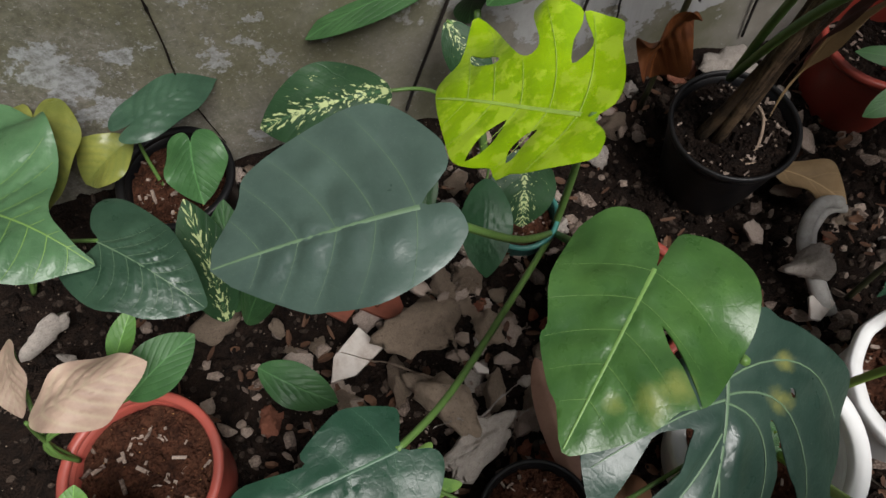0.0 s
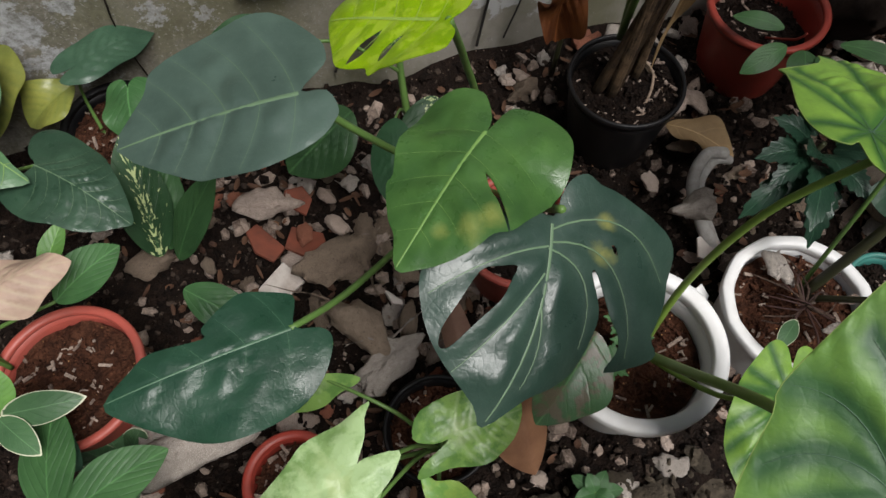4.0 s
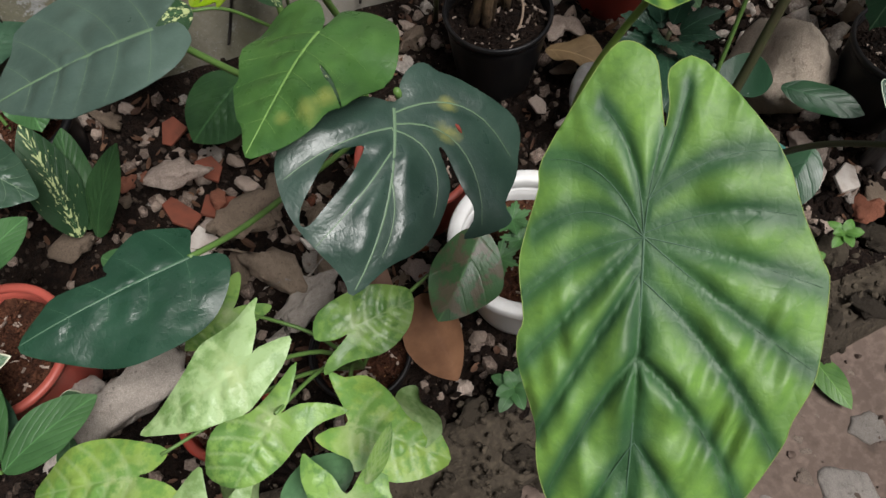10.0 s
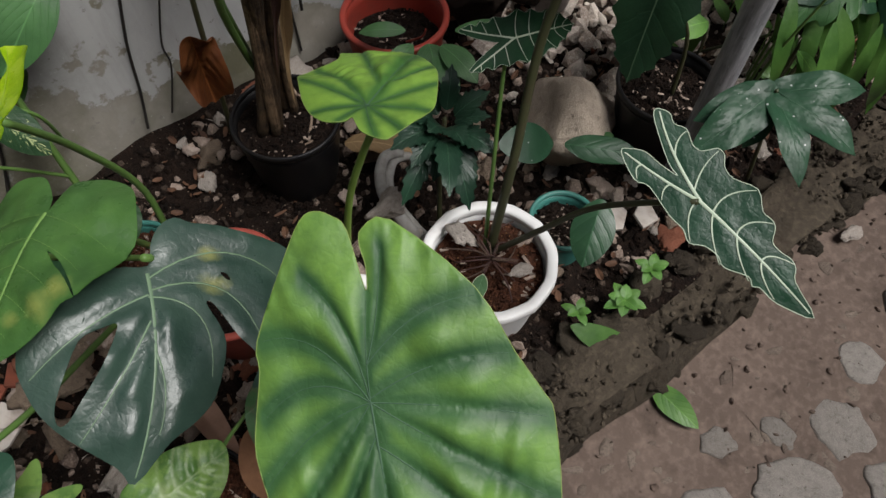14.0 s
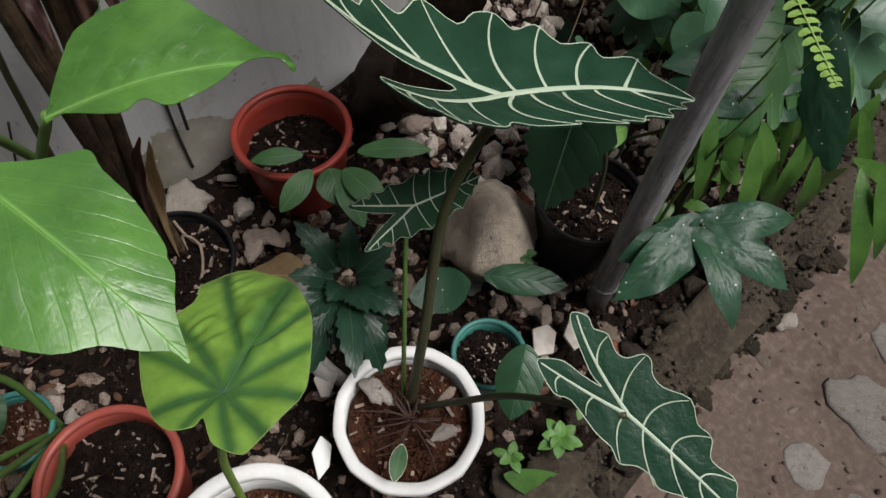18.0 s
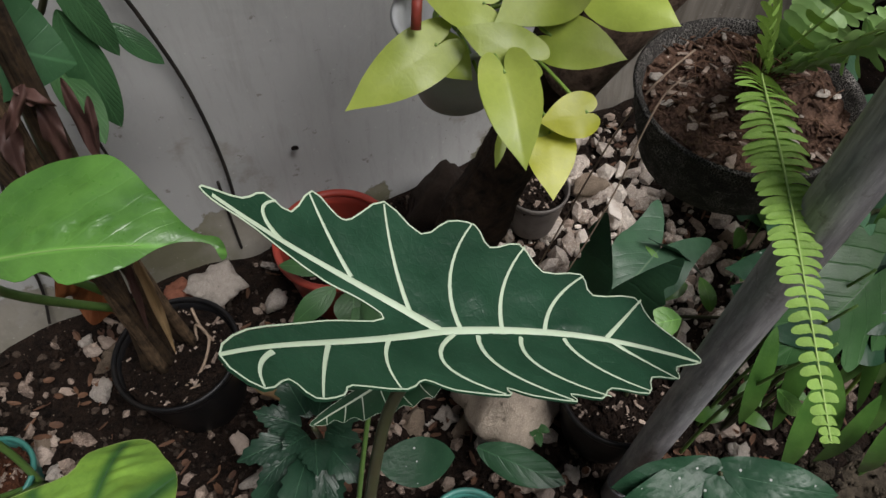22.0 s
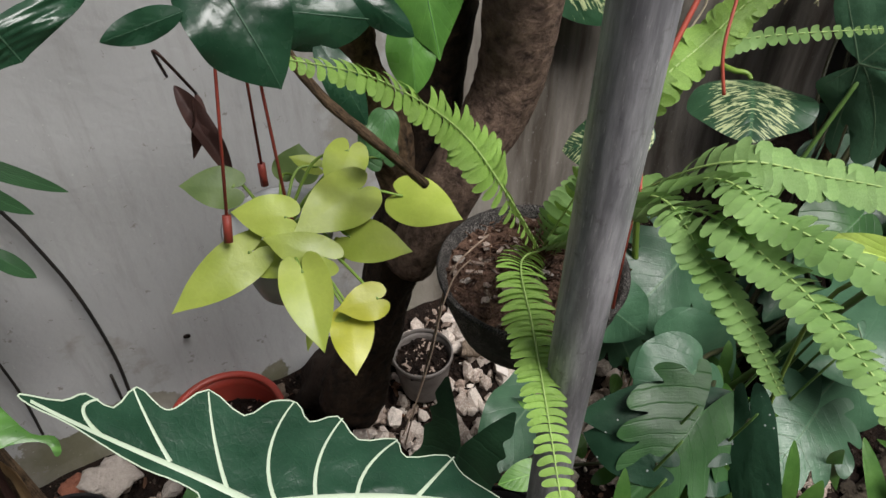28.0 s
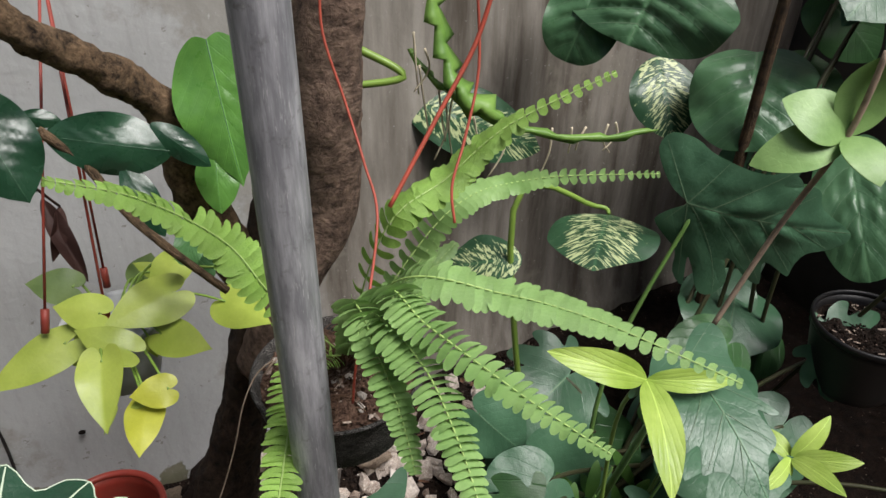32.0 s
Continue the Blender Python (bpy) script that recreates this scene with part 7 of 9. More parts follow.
tube("branch", [(1.369, 0.450, 1.020), (1.298, 0.440, 1.264), (1.280, 0.420, 1.377), (1.215, 0.400, 1.448), (1.149, 0.380, 1.503), (1.087, 0.360, 1.570)], (0.034, 0.03, 0.024, 0.022, 0.02, 0.018), M["bark"], tree, sides=24, steps=14, lumps=0.3, seed=9)

# ---- hanging fern ----
FP = (1.405, 0.2, 1.04)
fern = thing("hanging_fern", (1.405, 0.2, 0.93), "sword fern in a black mesh basket hung on red wires", "hanging plant")
lathe("basket", [(0.0, -0.13), (0.06, -0.125), (0.095, -0.09), (0.114, -0.03), (0.118, 0.0), (0.122, 0.003), (0.118, 0.006), (0.112, 0.0), (0.09, -0.08), (0.0, -0.11)], M["net"], fern, FP, 48)
fill(fern, M["grit"], 0.112, -0.012, FP)
FC = (1.418, 0.204, 1.060)
rng = random.Random(21)
for i in range(46):
    a, r, up = rng.uniform(0, 6.28), rng.uniform(0.015, 0.05), rng.uniform(0.01, 0.06)
    p = Vector(FC) + Vector((rng.uniform(-0.012, 0.012), rng.uniform(-0.012, 0.012), -0.012))
    tube("dry_stub", [p, p + Vector((math.cos(a) * r * 0.5, math.sin(a) * r * 0.5, up * 0.75)), p + Vector((math.cos(a) * r, math.sin(a) * r, up))], (0.0013, 0.0006), M["fibre"], fern, sides=4, steps=3)
for i in range(60):
    a, r, b = rng.uniform(0, 6.28), 0.1 * math.sqrt(rng.random()), rng.uniform(0, 6.28)
    p, l = Vector(FP) + Vector((math.cos(a) * r, math.sin(a) * r, -0.003)), rng.uniform(0.008, 0.022)
    d = Vector((math.cos(b) * l, math.sin(b) * l, 0))
    tube("coir_fibre", [p - d, p + Vector((0, 0, rng.uniform(0.002, 0.008))), p + d], 0.0006, M["fibre"], fern, sides=4, steps=3)
tube("dry_runner", [(1.323, 0.221, 1.081), (1.296, 0.216, 1.07), (1.27, 0.204, 1.037), (1.248, 0.193, 0.983), (1.22, 0.183, 0.925), (1.19, 0.175, 0.873)], (0.0011, 0.0009), M["root"], fern, sides=5, steps=6)
frond(fern, [FC, (1.324, 0.163, 1.220), (1.285, 0.193, 1.295), (1.211, 0.205, 1.365), (1.131, 0.204, 1.409)], 0.06, 38, M["fern_bright"])
frond(fern, [FC, (1.339, 0.148, 1.125), (1.295, 0.07, 1.118), (1.25, -0.012, 1.1), (1.185, -0.125, 1.075)], 0.06, 54, M["fern_bright"])
frond(fern, [FC, (1.450, 0.128, 1.293), (1.535, 0.129, 1.342), (1.610, 0.113, 1.400), (1.729, 0.075, 1.454)], 0.054, 40, M["fern_bright"])
frond(fern, [FC, (1.409, 0.020, 1.305), (1.488, -0.059, 1.312), (1.558, -0.128, 1.296), (1.633, -0.237, 1.271)], 0.056, 46, M["fern"])
REST = ([], [])
frond(fern, [FC, (1.388, 0.008, 1.309), (1.393, -0.078, 1.323), (1.428, -0.179, 1.305), (1.458, -0.251, 1.292)], 0.05, 42, M["fern"], rest=REST)
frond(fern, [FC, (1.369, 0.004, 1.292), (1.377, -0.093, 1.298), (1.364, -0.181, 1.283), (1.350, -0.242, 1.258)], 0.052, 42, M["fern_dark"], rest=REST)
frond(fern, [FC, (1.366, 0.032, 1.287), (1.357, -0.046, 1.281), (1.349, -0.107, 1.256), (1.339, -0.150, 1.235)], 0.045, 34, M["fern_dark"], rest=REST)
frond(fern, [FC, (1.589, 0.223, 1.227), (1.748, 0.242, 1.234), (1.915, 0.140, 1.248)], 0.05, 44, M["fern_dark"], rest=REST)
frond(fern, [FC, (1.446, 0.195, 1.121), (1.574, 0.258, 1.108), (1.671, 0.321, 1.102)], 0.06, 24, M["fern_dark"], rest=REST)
frond(fern, [FC, (1.408, 0.121, 1.156), (1.461, 0.122, 1.178), (1.505, 0.118, 1.193)], 0.05, 26, M["fern"], rest=REST)
frond(fern, [FC, (1.481, 0.197, 1.124), (1.582, 0.232, 1.189)], 0.06, 26, M["fern"], rest=REST)
me = bpy.data.meshes.new("pinnae")
me.from_pydata([v for v in REST[0]], [], REST[1])
tagged(mesh_object("pinnae", me, M["fern"], fern), "small rounded leaflets of the further fronds", kind="stuff")
for pts, r in ((((1.437, 0.231, 1.558), (1.430, 0.219, 1.503), (1.439, 0.189, 1.431), (1.440, 0.150, 1.375), (1.435, 0.111, 1.327), (1.390, 0.051, 1.255)), 0.0016), (((1.602, 0.143, 1.558), (1.575, 0.140, 1.490), (1.519, 0.130, 1.416), (1.450, 0.110, 1.336)), 0.0028), (((1.595, 0.171, 1.553), (1.586, 0.147, 1.461), (1.554, 0.122, 1.391), (1.525, 0.101, 1.347), (1.518, 0.082, 1.310)), 0.0018), (((1.398, 0.061, 1.253), (1.369, 0.039, 1.201), (1.356, 0.027, 1.154)), 0.0016)):
    tube("hanger", pts, r, M["orange"], fern, sides=6)

# ---- behind the fern ----
spotted = thing("dumb_cane", (1.95, 0.4, 0.3), "dumb cane with cream-streaked leaves behind the fern", "plant")
leaf(spotted, "ovate", (2.106, 0.411, 0.986), (1.962, 0.290, 0.964), (2.130, 0.287, 0.989), M["streaked"], arch=0.08, fine=20, pucker=0.1, wave=0.08, fold=-0.08)
leaf(spotted, "ovate", (1.854, 0.857, 1.135), (2.147, 0.704, 1.002), (2.019, 0.817, 1.146), M["streaked"], arch=0.08, fine=20, pucker=0.1, wave=0.08, fold=-0.08)
leaf(spotted, "ovate", (1.920, 0.456, 0.908), (1.799, 0.576, 0.845), (1.885, 0.565, 0.911), M["streaked"], arch=0.08, fine=20, pucker=0.1, wave=0.08, fold=-0.08)
leaf(spotted, "ovate", (2.431, 0.656, 1.201), (2.396, 0.527, 1.041), (2.489, 0.550, 1.127), M["streaked"], arch=0.08, fine=20, pucker=0.1, wave=0.08, fold=-0.08)
stalk(spotted, [(1.95, 0.4, 0.3), (1.906, 0.479, 1.018), (2.090, 0.437, 0.996), (2.106, 0.411, 0.986)], 0.008, 0.004, M["petiole_lime"])
lobed = thing("lobed_philodendron", (1.95, 0.2, 0.25), "philodendron with big dark deeply lobed leaves", "plant")
leaf(lobed, "deep_lobed", (2.138, 0.253, 1.083), (2.367, 0.06, 1.047), (2.206, 0.182, 0.891), M["lobed"], arch=0.08, fold=-0.1, wave=0.08, pucker=0.1, fine=28, veins=M["pale_vein"], network=True, vein_w=0.011)
leaf(lobed, "deep_lobed", (1.776, -0.078, 1.109), (1.741, -0.251, 1.046), (1.859, -0.163, 1.099), M["lobed"], arch=0.08, wave=0.06, fine=24, count=5, veins=M["pale_vein"], network=True, vein_w=0.009)
leaf(lobed, "deep_lobed", (2.053, 0.041, 0.802), (1.945, -0.194, 0.753), (1.881, -0.002, 0.765), M["lobed"], arch=0.08, wave=0.06, fine=20, count=5)
stalk(lobed, [(1.95, 0.2, 0.25), (2.0, 0.25, 0.7), (2.152, 0.241, 1.07)], 0.006, 0.004, M["petiole"])
stalk(lobed, [(1.95, 0.2, 0.25), (1.778, -0.077, 1.105)], 0.008, 0.005, M["petiole"])
fig = thing("fiddle_leaf_fig", (2.4, 0.35, 0.25), "fiddle-leaf fig with large rounded veined leaves", "plant")
for b, t, e in (((2.536, 0.465, 1.251), (2.417, 0.346, 1.082), (2.553, 0.301, 1.186)), ((2.314, 0.563, 1.431), (2.216, 0.542, 1.289), (2.369, 0.392, 1.363)), ((2.217, 0.650, 1.391), (2.150, 0.652, 1.233), (2.122, 0.709, 1.320)), ((2.569, 0.225, 1.122), (2.441, 0.025, 0.931), (2.465, 0.187, 0.994))):
    leaf(fig, "round", b, t, e, M["fig"], arch=0.08, wave=0.12, pucker=0.12, fine=24, count=5, veins=M["pale_vein"], network=True, vein_w=0.009)
tube("stem", [(2.4, 0.35, 0.25), (2.42, 0.36, 1.0), (2.4, 0.33, 1.9)], (0.015, 0.01), M["stump"], fig)
lime = thing("lime_strap_plant", (1.75, -0.05, 0.26), "slender plant with lime-yellow strap leaves", "plant")
LC = (1.702, -0.081, 1.114)
for t, w in (((1.591, -0.017, 1.161), 0.042), ((1.785, -0.143, 1.124), 0.03), ((1.629, -0.206, 1.068), 0.046)):
    leaf(lime, "strap", LC, t, edge_of(LC, t, w, (-0.3, -0.6, 0.6)), M["bamboo_lime"], arch=0.12, fold=0.25, wave=0.1, fine=14)
stalk(lime, [(1.75, -0.05, 0.26), (1.758, -0.000, 0.881), LC], 0.004, 0.003, M["petiole_lime"], "cane")
LD = (2.063, -0.122, 0.799)
for t, w in (((2.129, -0.126, 0.868), 0.035), ((2.123, -0.202, 0.832), 0.035), ((2.055, -0.060, 0.819), 0.03), ((1.977, -0.137, 0.785), 0.03), ((2.049, -0.224, 0.822), 0.035)):
    leaf(lime, "strap", LD, t, edge_of(LD, t, w, (-0.3, -0.6, 0.6)), M["bamboo_lime"], arch=0.12, fine=12)
upper = thing("variegated_dracaena", (2.0, -0.1, 0.26), "tall thin-caned dracaena with pale green leaf tufts", "plant")
UC = (1.987, -0.070, 1.375)
for t, w in (((1.895, -0.011, 1.332), 0.06), ((1.930, -0.008, 1.412), 0.07), ((1.968, -0.137, 1.341), 0.055), ((2.000, -0.092, 1.484), 0.07)):
    leaf(upper, "strap", UC, t, edge_of(UC, t, w, (-0.3, -0.6, 0.6)), M["fern"], arch=0.12, fine=12)
stalk(upper, [(1.900, -0.020, 1.073), (1.961, -0.037, 1.237), UC, (1.992, -0.078, 1.481)], 0.004, 0.004, M["root"], "cane")
glossy = thing("glossy_climber", (1.3, 0.5, 0.3), "climber with glossy dark and bright green leaves on the tree", "plant")
for k, b, t, e, m in (("heart", (1.097, 0.211, 1.475), (1.116, 0.178, 1.400), (1.145, 0.194, 1.438), "gloss"), ("ovate", (1.269, 0.326, 1.357), (1.138, 0.360, 1.392), (1.191, 0.333, 1.341), "gloss"), ("ovate", (1.253, 0.343, 1.389), (1.306, 0.306, 1.336), (1.292, 0.327, 1.374), "gloss"), ("acum", (1.344, 0.390, 1.464), (1.344, 0.318, 1.293), (1.290, 0.373, 1.374), "big"), ("ovate", (1.324, 0.350, 1.344), (1.309, 0.313, 1.265), (1.290, 0.340, 1.303), "big"), ("ovate", (1.068, 0.205, 1.462), (1.011, 0.199, 1.458), (1.032, 0.198, 1.449), "gloss"), ("ovate", (1.070, 0.212, 1.480), (1.036, 0.222, 1.517), (1.064, 0.221, 1.506), "gloss"), ("ovate", (1.125, 0.369, 1.416), (1.164, 0.362, 1.402), (1.149, 0.369, 1.418), "gloss"), ("ovate", (1.212, 0.334, 1.350), (1.234, 0.286, 1.268), (1.240, 0.314, 1.320), "gloss"), ("round", (1.273, 0.317, 1.256), (1.250, 0.296, 1.214), (1.279, 0.300, 1.231), "mid"), ("acum", (0.950, 0.523, 1.360), (0.963, 0.507, 1.320), (1.053, 0.521, 1.364), "gloss")):
    leaf(glossy, k, b, t, e, M[m], arch=0.06, fold=-0.2, wave=0.16, pucker=0.05, fine=22, count=6, veins=M["deep_vein"], vein_w=0.012)
tube("stem", [(1.137, 0.362, 1.398), (1.172, 0.343, 1.358), (1.198, 0.312, 1.303), (1.238, 0.274, 1.251), (1.289, 0.263, 1.182)], (0.006, 0.005), M["bark"], glossy, sides=8, lumps=0.2)

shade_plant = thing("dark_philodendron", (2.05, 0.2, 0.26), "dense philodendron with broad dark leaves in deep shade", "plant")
rng = random.Random(77)
for i in range(30):
    if i < 16:
        b = Vector((rng.uniform(1.65, 2.5), rng.uniform(0.0, 0.5), rng.uniform(0.4, 0.72)))
    else:
        b = Vector((rng.uniform(2.45, 3.0), rng.uniform(-0.25, 0.6), rng.uniform(0.5, 1.75)))
    a = rng.uniform(3.0, 5.6)
    ln = rng.uniform(0.13, 0.22)
    t = b + Vector((math.cos(a) * ln, math.sin(a) * ln * 0.7, -ln * rng.uniform(0.3, 0.9)))
    leaf(shade_plant, "heart" if i % 3 else "lobed", b, t, edge_of(b, t, ln * rng.uniform(1.0, 1.3), (-0.6, -0.6, 0.6)), M["lobed"] if i % 4 else M["mid"], arch=0.08, wave=0.08, fold=-0.1, fine=14, count=5, seed=i, veins=M["pale_vein"], vein_w=0.012)
    stalk(shade_plant, [(2.05 + 0.25 * (i % 3), 0.25, 0.26), Vector(b) * 0.6 + Vector((2.1, 0.25, 0.4)) * 0.4, b], 0.006, 0.004, M["petiole_dark"])

# ---- undergrowth east ----
bamboo = thing("strap_leaved_undergrowth", (1.65, 0.05, 0.26), "dense clump of drooping strap-shaped green leaves", "plant")
for n, (b, t) in enumerate((
    ((1.519, 0.057, 0.620), (1.476, 0.004, 0.520)),
    ((1.621, 0.069, 0.620), (1.552, -0.004, 0.520)),
    ((1.704, 0.029, 0.620), (1.656, -0.058, 0.520)),
    ((1.723, 0.076, 0.620), (1.666, 0.011, 0.520)),
    ((1.511, -0.037, 0.620), (1.487, -0.081, 0.520)),
    ((1.575, -0.091, 0.620), (1.547, -0.105, 0.520)),
    ((1.551, -0.022, 0.620), (1.547, -0.091, 0.520)),
    ((1.554, -0.126, 0.620), (1.564, -0.151, 0.520)),
    ((1.571, -0.173, 0.620), (1.577, -0.166, 0.520)),
    ((1.585, -0.188, 0.620), (1.546, -0.271, 0.520)),
    ((1.579, -0.222, 0.620), (1.580, -0.295, 0.520)),
    ((1.588, -0.218, 0.620), (1.685, -0.271, 0.520)),
    ((1.594, -0.169, 0.620), (1.730, -0.217, 0.520)),
    ((1.718, -0.066, 0.620), (1.734, -0.079, 0.520)),
    ((1.761, -0.128, 0.620), (1.733, -0.124, 0.520)),
    ((1.884, -0.117, 0.620), (1.859, -0.215, 0.520)),
    ((1.898, -0.131, 0.620), (2.041, -0.207, 0.520)),
    ((1.870, -0.185, 0.620), (1.910, -0.236, 0.520)),
    ((1.833, -0.111, 0.620), (1.872, -0.129, 0.520)),
    ((1.787, 0.040, 0.620), (1.881, -0.013, 0.520)),
    ((1.593, 0.036, 0.620), (1.603, -0.015, 0.520)),
    ((1.629, 0.110, 0.620), (1.636, 0.079, 0.520)),
    ((1.656, -0.014, 0.620), (1.697, -0.054, 0.520)),
    ((1.682, -0.043, 0.620), (1.659, -0.092, 0.520)),
    ((1.785, -0.058, 0.620), (1.767, -0.099, 0.520)),
    ((1.780, 0.081, 0.620), (1.798, 0.038, 0.520)),
    ((1.700, -0.125, 0.620), (1.735, -0.175, 0.520)),
)):
    b, t = Vector(b) + Vector((0, 0, 0.03)), Vector(b).lerp(Vector(t), 1.35 + 0.2 * math.sin(n * 1.7))
    leaf(bamboo, "strap", b, t, edge_of(b, t, 0.031 + 0.006 * math.sin(n * 2.3), (-0.6, -0.5, 0.7)), M["bamboo"], arch=0.1, fold=0.06, fine=10, seed=n, count=4)
rng = random.Random(3)
for i in range(34):
    b = Vector((rng.uniform(1.5, 2.1), rng.uniform(-0.02, 0.22), rng.uniform(0.42, 0.62)))
    a = rng.uniform(0, 6.28)
    t = b + Vector((0.05 * math.cos(a), 0.05 * math.sin(a) - 0.03, -rng.uniform(0.06, 0.12)))
    leaf(bamboo, "strap", b, t, edge_of(b, t, rng.uniform(0.024, 0.034), (-0.4, -0.8, 0.6)), M["fresh" if i % 3 == 0 else "bamboo"], arch=0.1, fine=8, seed=i, thick=False)
for i in range(9):
    p = Vector((1.45 + 0.065 * i, 0.02 + 0.03 * (i % 3), 0.25))
    tube("cane", [p, p + Vector((0.02, 0, 0.25)), p + Vector((0.05, -0.04, 0.5))], (0.004, 0.002), M["petiole"], bamboo, sides=6)

# ---- dark undergrowth by the pipe ----
dark = thing("dark_leaved_begonia", (1.55, 0.02, 0.26), "begonia with large blackish-green crinkled leaves", "plant")
for b, t, e in (((1.560, 0.031, 0.660), (1.510, 0.146, 0.640), (1.559, 0.123, 0.670)), ((1.617, 0.073, 0.680), (1.719, -0.033, 0.640), (1.712, 0.046, 0.680)), ((1.617, 0.021, 0.640), (1.679, -0.052, 0.600), (1.598, -0.030, 0.620)), ((1.700, 0.031, 0.680), (1.508, 0.168, 0.660), (1.647, 0.132, 0.690)), ((1.718, -0.006, 0.700), (1.634, -0.165, 0.550), (1.697, -0.105, 0.660)), ((1.701, 0.127, 0.620), (1.781, 0.029, 0.600), (1.774, 0.107, 0.620))):
    leaf(dark, "heart", b, t, e, M["begonia"], arch=0.08, fold=-0.12, wave=0.08, pucker=0.04, fine=16, count=5)
    stalk(dark, [(1.55, 0.02, 0.26), Vector(b) * 0.6 + Vector((1.55, 0.02, 0.3)) * 0.4, b], 0.005, 0.003, M["petiole_dark"])
ivy = thing("arrow_leaved_plant", (1.531, 0.284, 0.300), "plant with dark arrow leaves under the fern basket", "plant")
leaf(ivy, "arrow", (1.539, 0.308, 0.500), (1.360, 0.245, 0.460), (1.380, 0.327, 0.480), M["lobed"], arch=0.06, wave=0.08, fine=16, count=5, veins=M["pale_vein"], vein_w=0.014)
leaf(ivy, "arrow", (1.556, 0.311, 0.500), (1.604, 0.242, 0.460), (1.535, 0.371, 0.500), M["lobed"], arch=0.06, wave=0.08, fine=14, count=5)
leaf(ivy, "strap", (1.478, 0.170, 0.520), (1.379, 0.197, 0.520), (1.436, 0.208, 0.530), M["fresh"], arch=0.08, fine=10)
leaf(ivy, "lobed", (1.899, -0.034, 0.600), (1.729, -0.062, 0.550), (1.816, 0.046, 0.620), M["lobed"], arch=0.06, wave=0.06, fine=20, count=5, veins=M["pale_vein"], network=True, vein_w=0.008)
for q in ((1.541, 0.309, 0.498), (1.479, 0.170, 0.518), (1.901, -0.034, 0.598)):
    stalk(ivy, [(1.549, 0.297, 0.260), Vector(q) - Vector((0, 0, 0.1)), q], 0.004, 0.003, M["petiole_dark"])
sprouts = thing("green_seedling_clump", (2.097, 0.404, 0.280), "clump of small light green seedlings on the rubble", "plant")
rng = random.Random(21)
for i in range(34):
    x, y = rng.uniform(1.5, 2.0), rng.uniform(0.0, 0.36)
    b = Vector((x, y, rng.uniform(0.33, 0.5)))
    a = rng.uniform(0, 6.28)
    t = b + Vector((0.065 * math.cos(a), 0.065 * math.sin(a), rng.uniform(-0.03, 0.02)))
    leaf(sprouts, "strap", b, t, edge_of(b, t, rng.uniform(0.022, 0.034), (0, -0.4, 1)), M["fresh"] if i % 3 else M["bamboo"], arch=0.12, fine=8, seed=i, thick=False)
    if i % 2:
        tube("stem", [(x, y, 0.25), b], (0.002, 0.0015), M["petiole"], sprouts, sides=5, steps=2)

# ---- cactus vine over the fern ----
vine = thing("scalloped_cactus_vine", (1.674, 0.282, 1.362), "flat scalloped green cactus stems trailing pale roots", "plant")


def flat_stem(pts, width, material):
    line = spline([local(vine, p) for p in pts], 10)
    bm, rows = bmesh.new(), []
    for i, p in enumerate(line):
        d = (line[min(i + 1, len(line) - 1)] - line[max(i - 1, 0)]).normalized()
        s = d.cross(Vector((0.3, -1, 0.2))).normalized()
        w = width * min(1, (len(line) - i) / 5)
        tooth = ((i / 6.0) % 1.0, (i / 6.0 + 0.5) % 1.0)
        rows.append([bm.verts.new(p + s * w * (0.35 + 0.95 * tooth[0])), bm.verts.new(p + Vector((0, -0.004, 0.002))), bm.verts.new(p - s * w * (0.35 + 0.95 * tooth[1])), bm.verts.new(p + Vector((0, 0.004, -0.002)))])
    for a, b in zip(rows, rows[1:]):
        for k in range(4):
            bm.faces.new((a[k], a[(k + 1) % 4], b[(k + 1) % 4], b[k]))
    return finish("stem", bm, material, vine)


flat_stem([(1.633, 0.334, 1.498), (1.638, 0.310, 1.430), (1.651, 0.278, 1.375), (1.701, 0.251, 1.339)], 0.023, M["vine"])
flat_stem([(1.614, 0.368, 1.418), (1.632, 0.319, 1.382), (1.688, 0.258, 1.335), (1.811, 0.205, 1.302), (1.921, 0.167, 1.307)], 0.008, M["vine"])
tube("stem", [(1.544, 0.384, 1.424), (1.593, 0.345, 1.388), (1.500, 0.386, 1.376)], (0.006, 0.005), M["petiole_lime"], vine)
rng = random.Random(5)
for x, y, n in ((790, 30, 120), (800, 90, 140), (835, 120, 130), (870, 120, 160), (905, 190, 150), (960, 205, 120), (1065, 222, 100), (1105, 222, 60), (1135, 222, 50), (1180, 218, 70), (1195, 215, 60), (810, 60, 80), (850, 160, 120)):
    e, w = Vector((1.609, 0.328, 1.430)), Vector((0, 0, 0))
    dx, dz = (x - 800) * 0.00079, -(y - 60) * 0.00076
    top = e + Vector((dx * 0.86, -dx * 0.5 + dx * 0.12, dz))
    ln = n * 0.00075
    tube("root", [top, top + Vector((rng.uniform(-0.012, 0.012), 0, -ln * 0.5)), top + Vector((rng.uniform(-0.02, 0.02), 0.005, -ln))], (0.0019, 0.0012), M["pale_root"], vine, sides=5, steps=4)

# ---- pots at the east end ----
pot("black_flower_pot", "black plastic pot of stony soil in the far corner", (2.537, 0.029, 0.791), 0.12, 0.17, M["black"], M["soil"], rim=0.006)
pot("grey_flower_pot", "small dusty grey plastic pot under the hanging philodendron", (1.464, 0.591, 0.420), 0.07, 0.13, M["dusty"], M["soil"], rim=0.004)
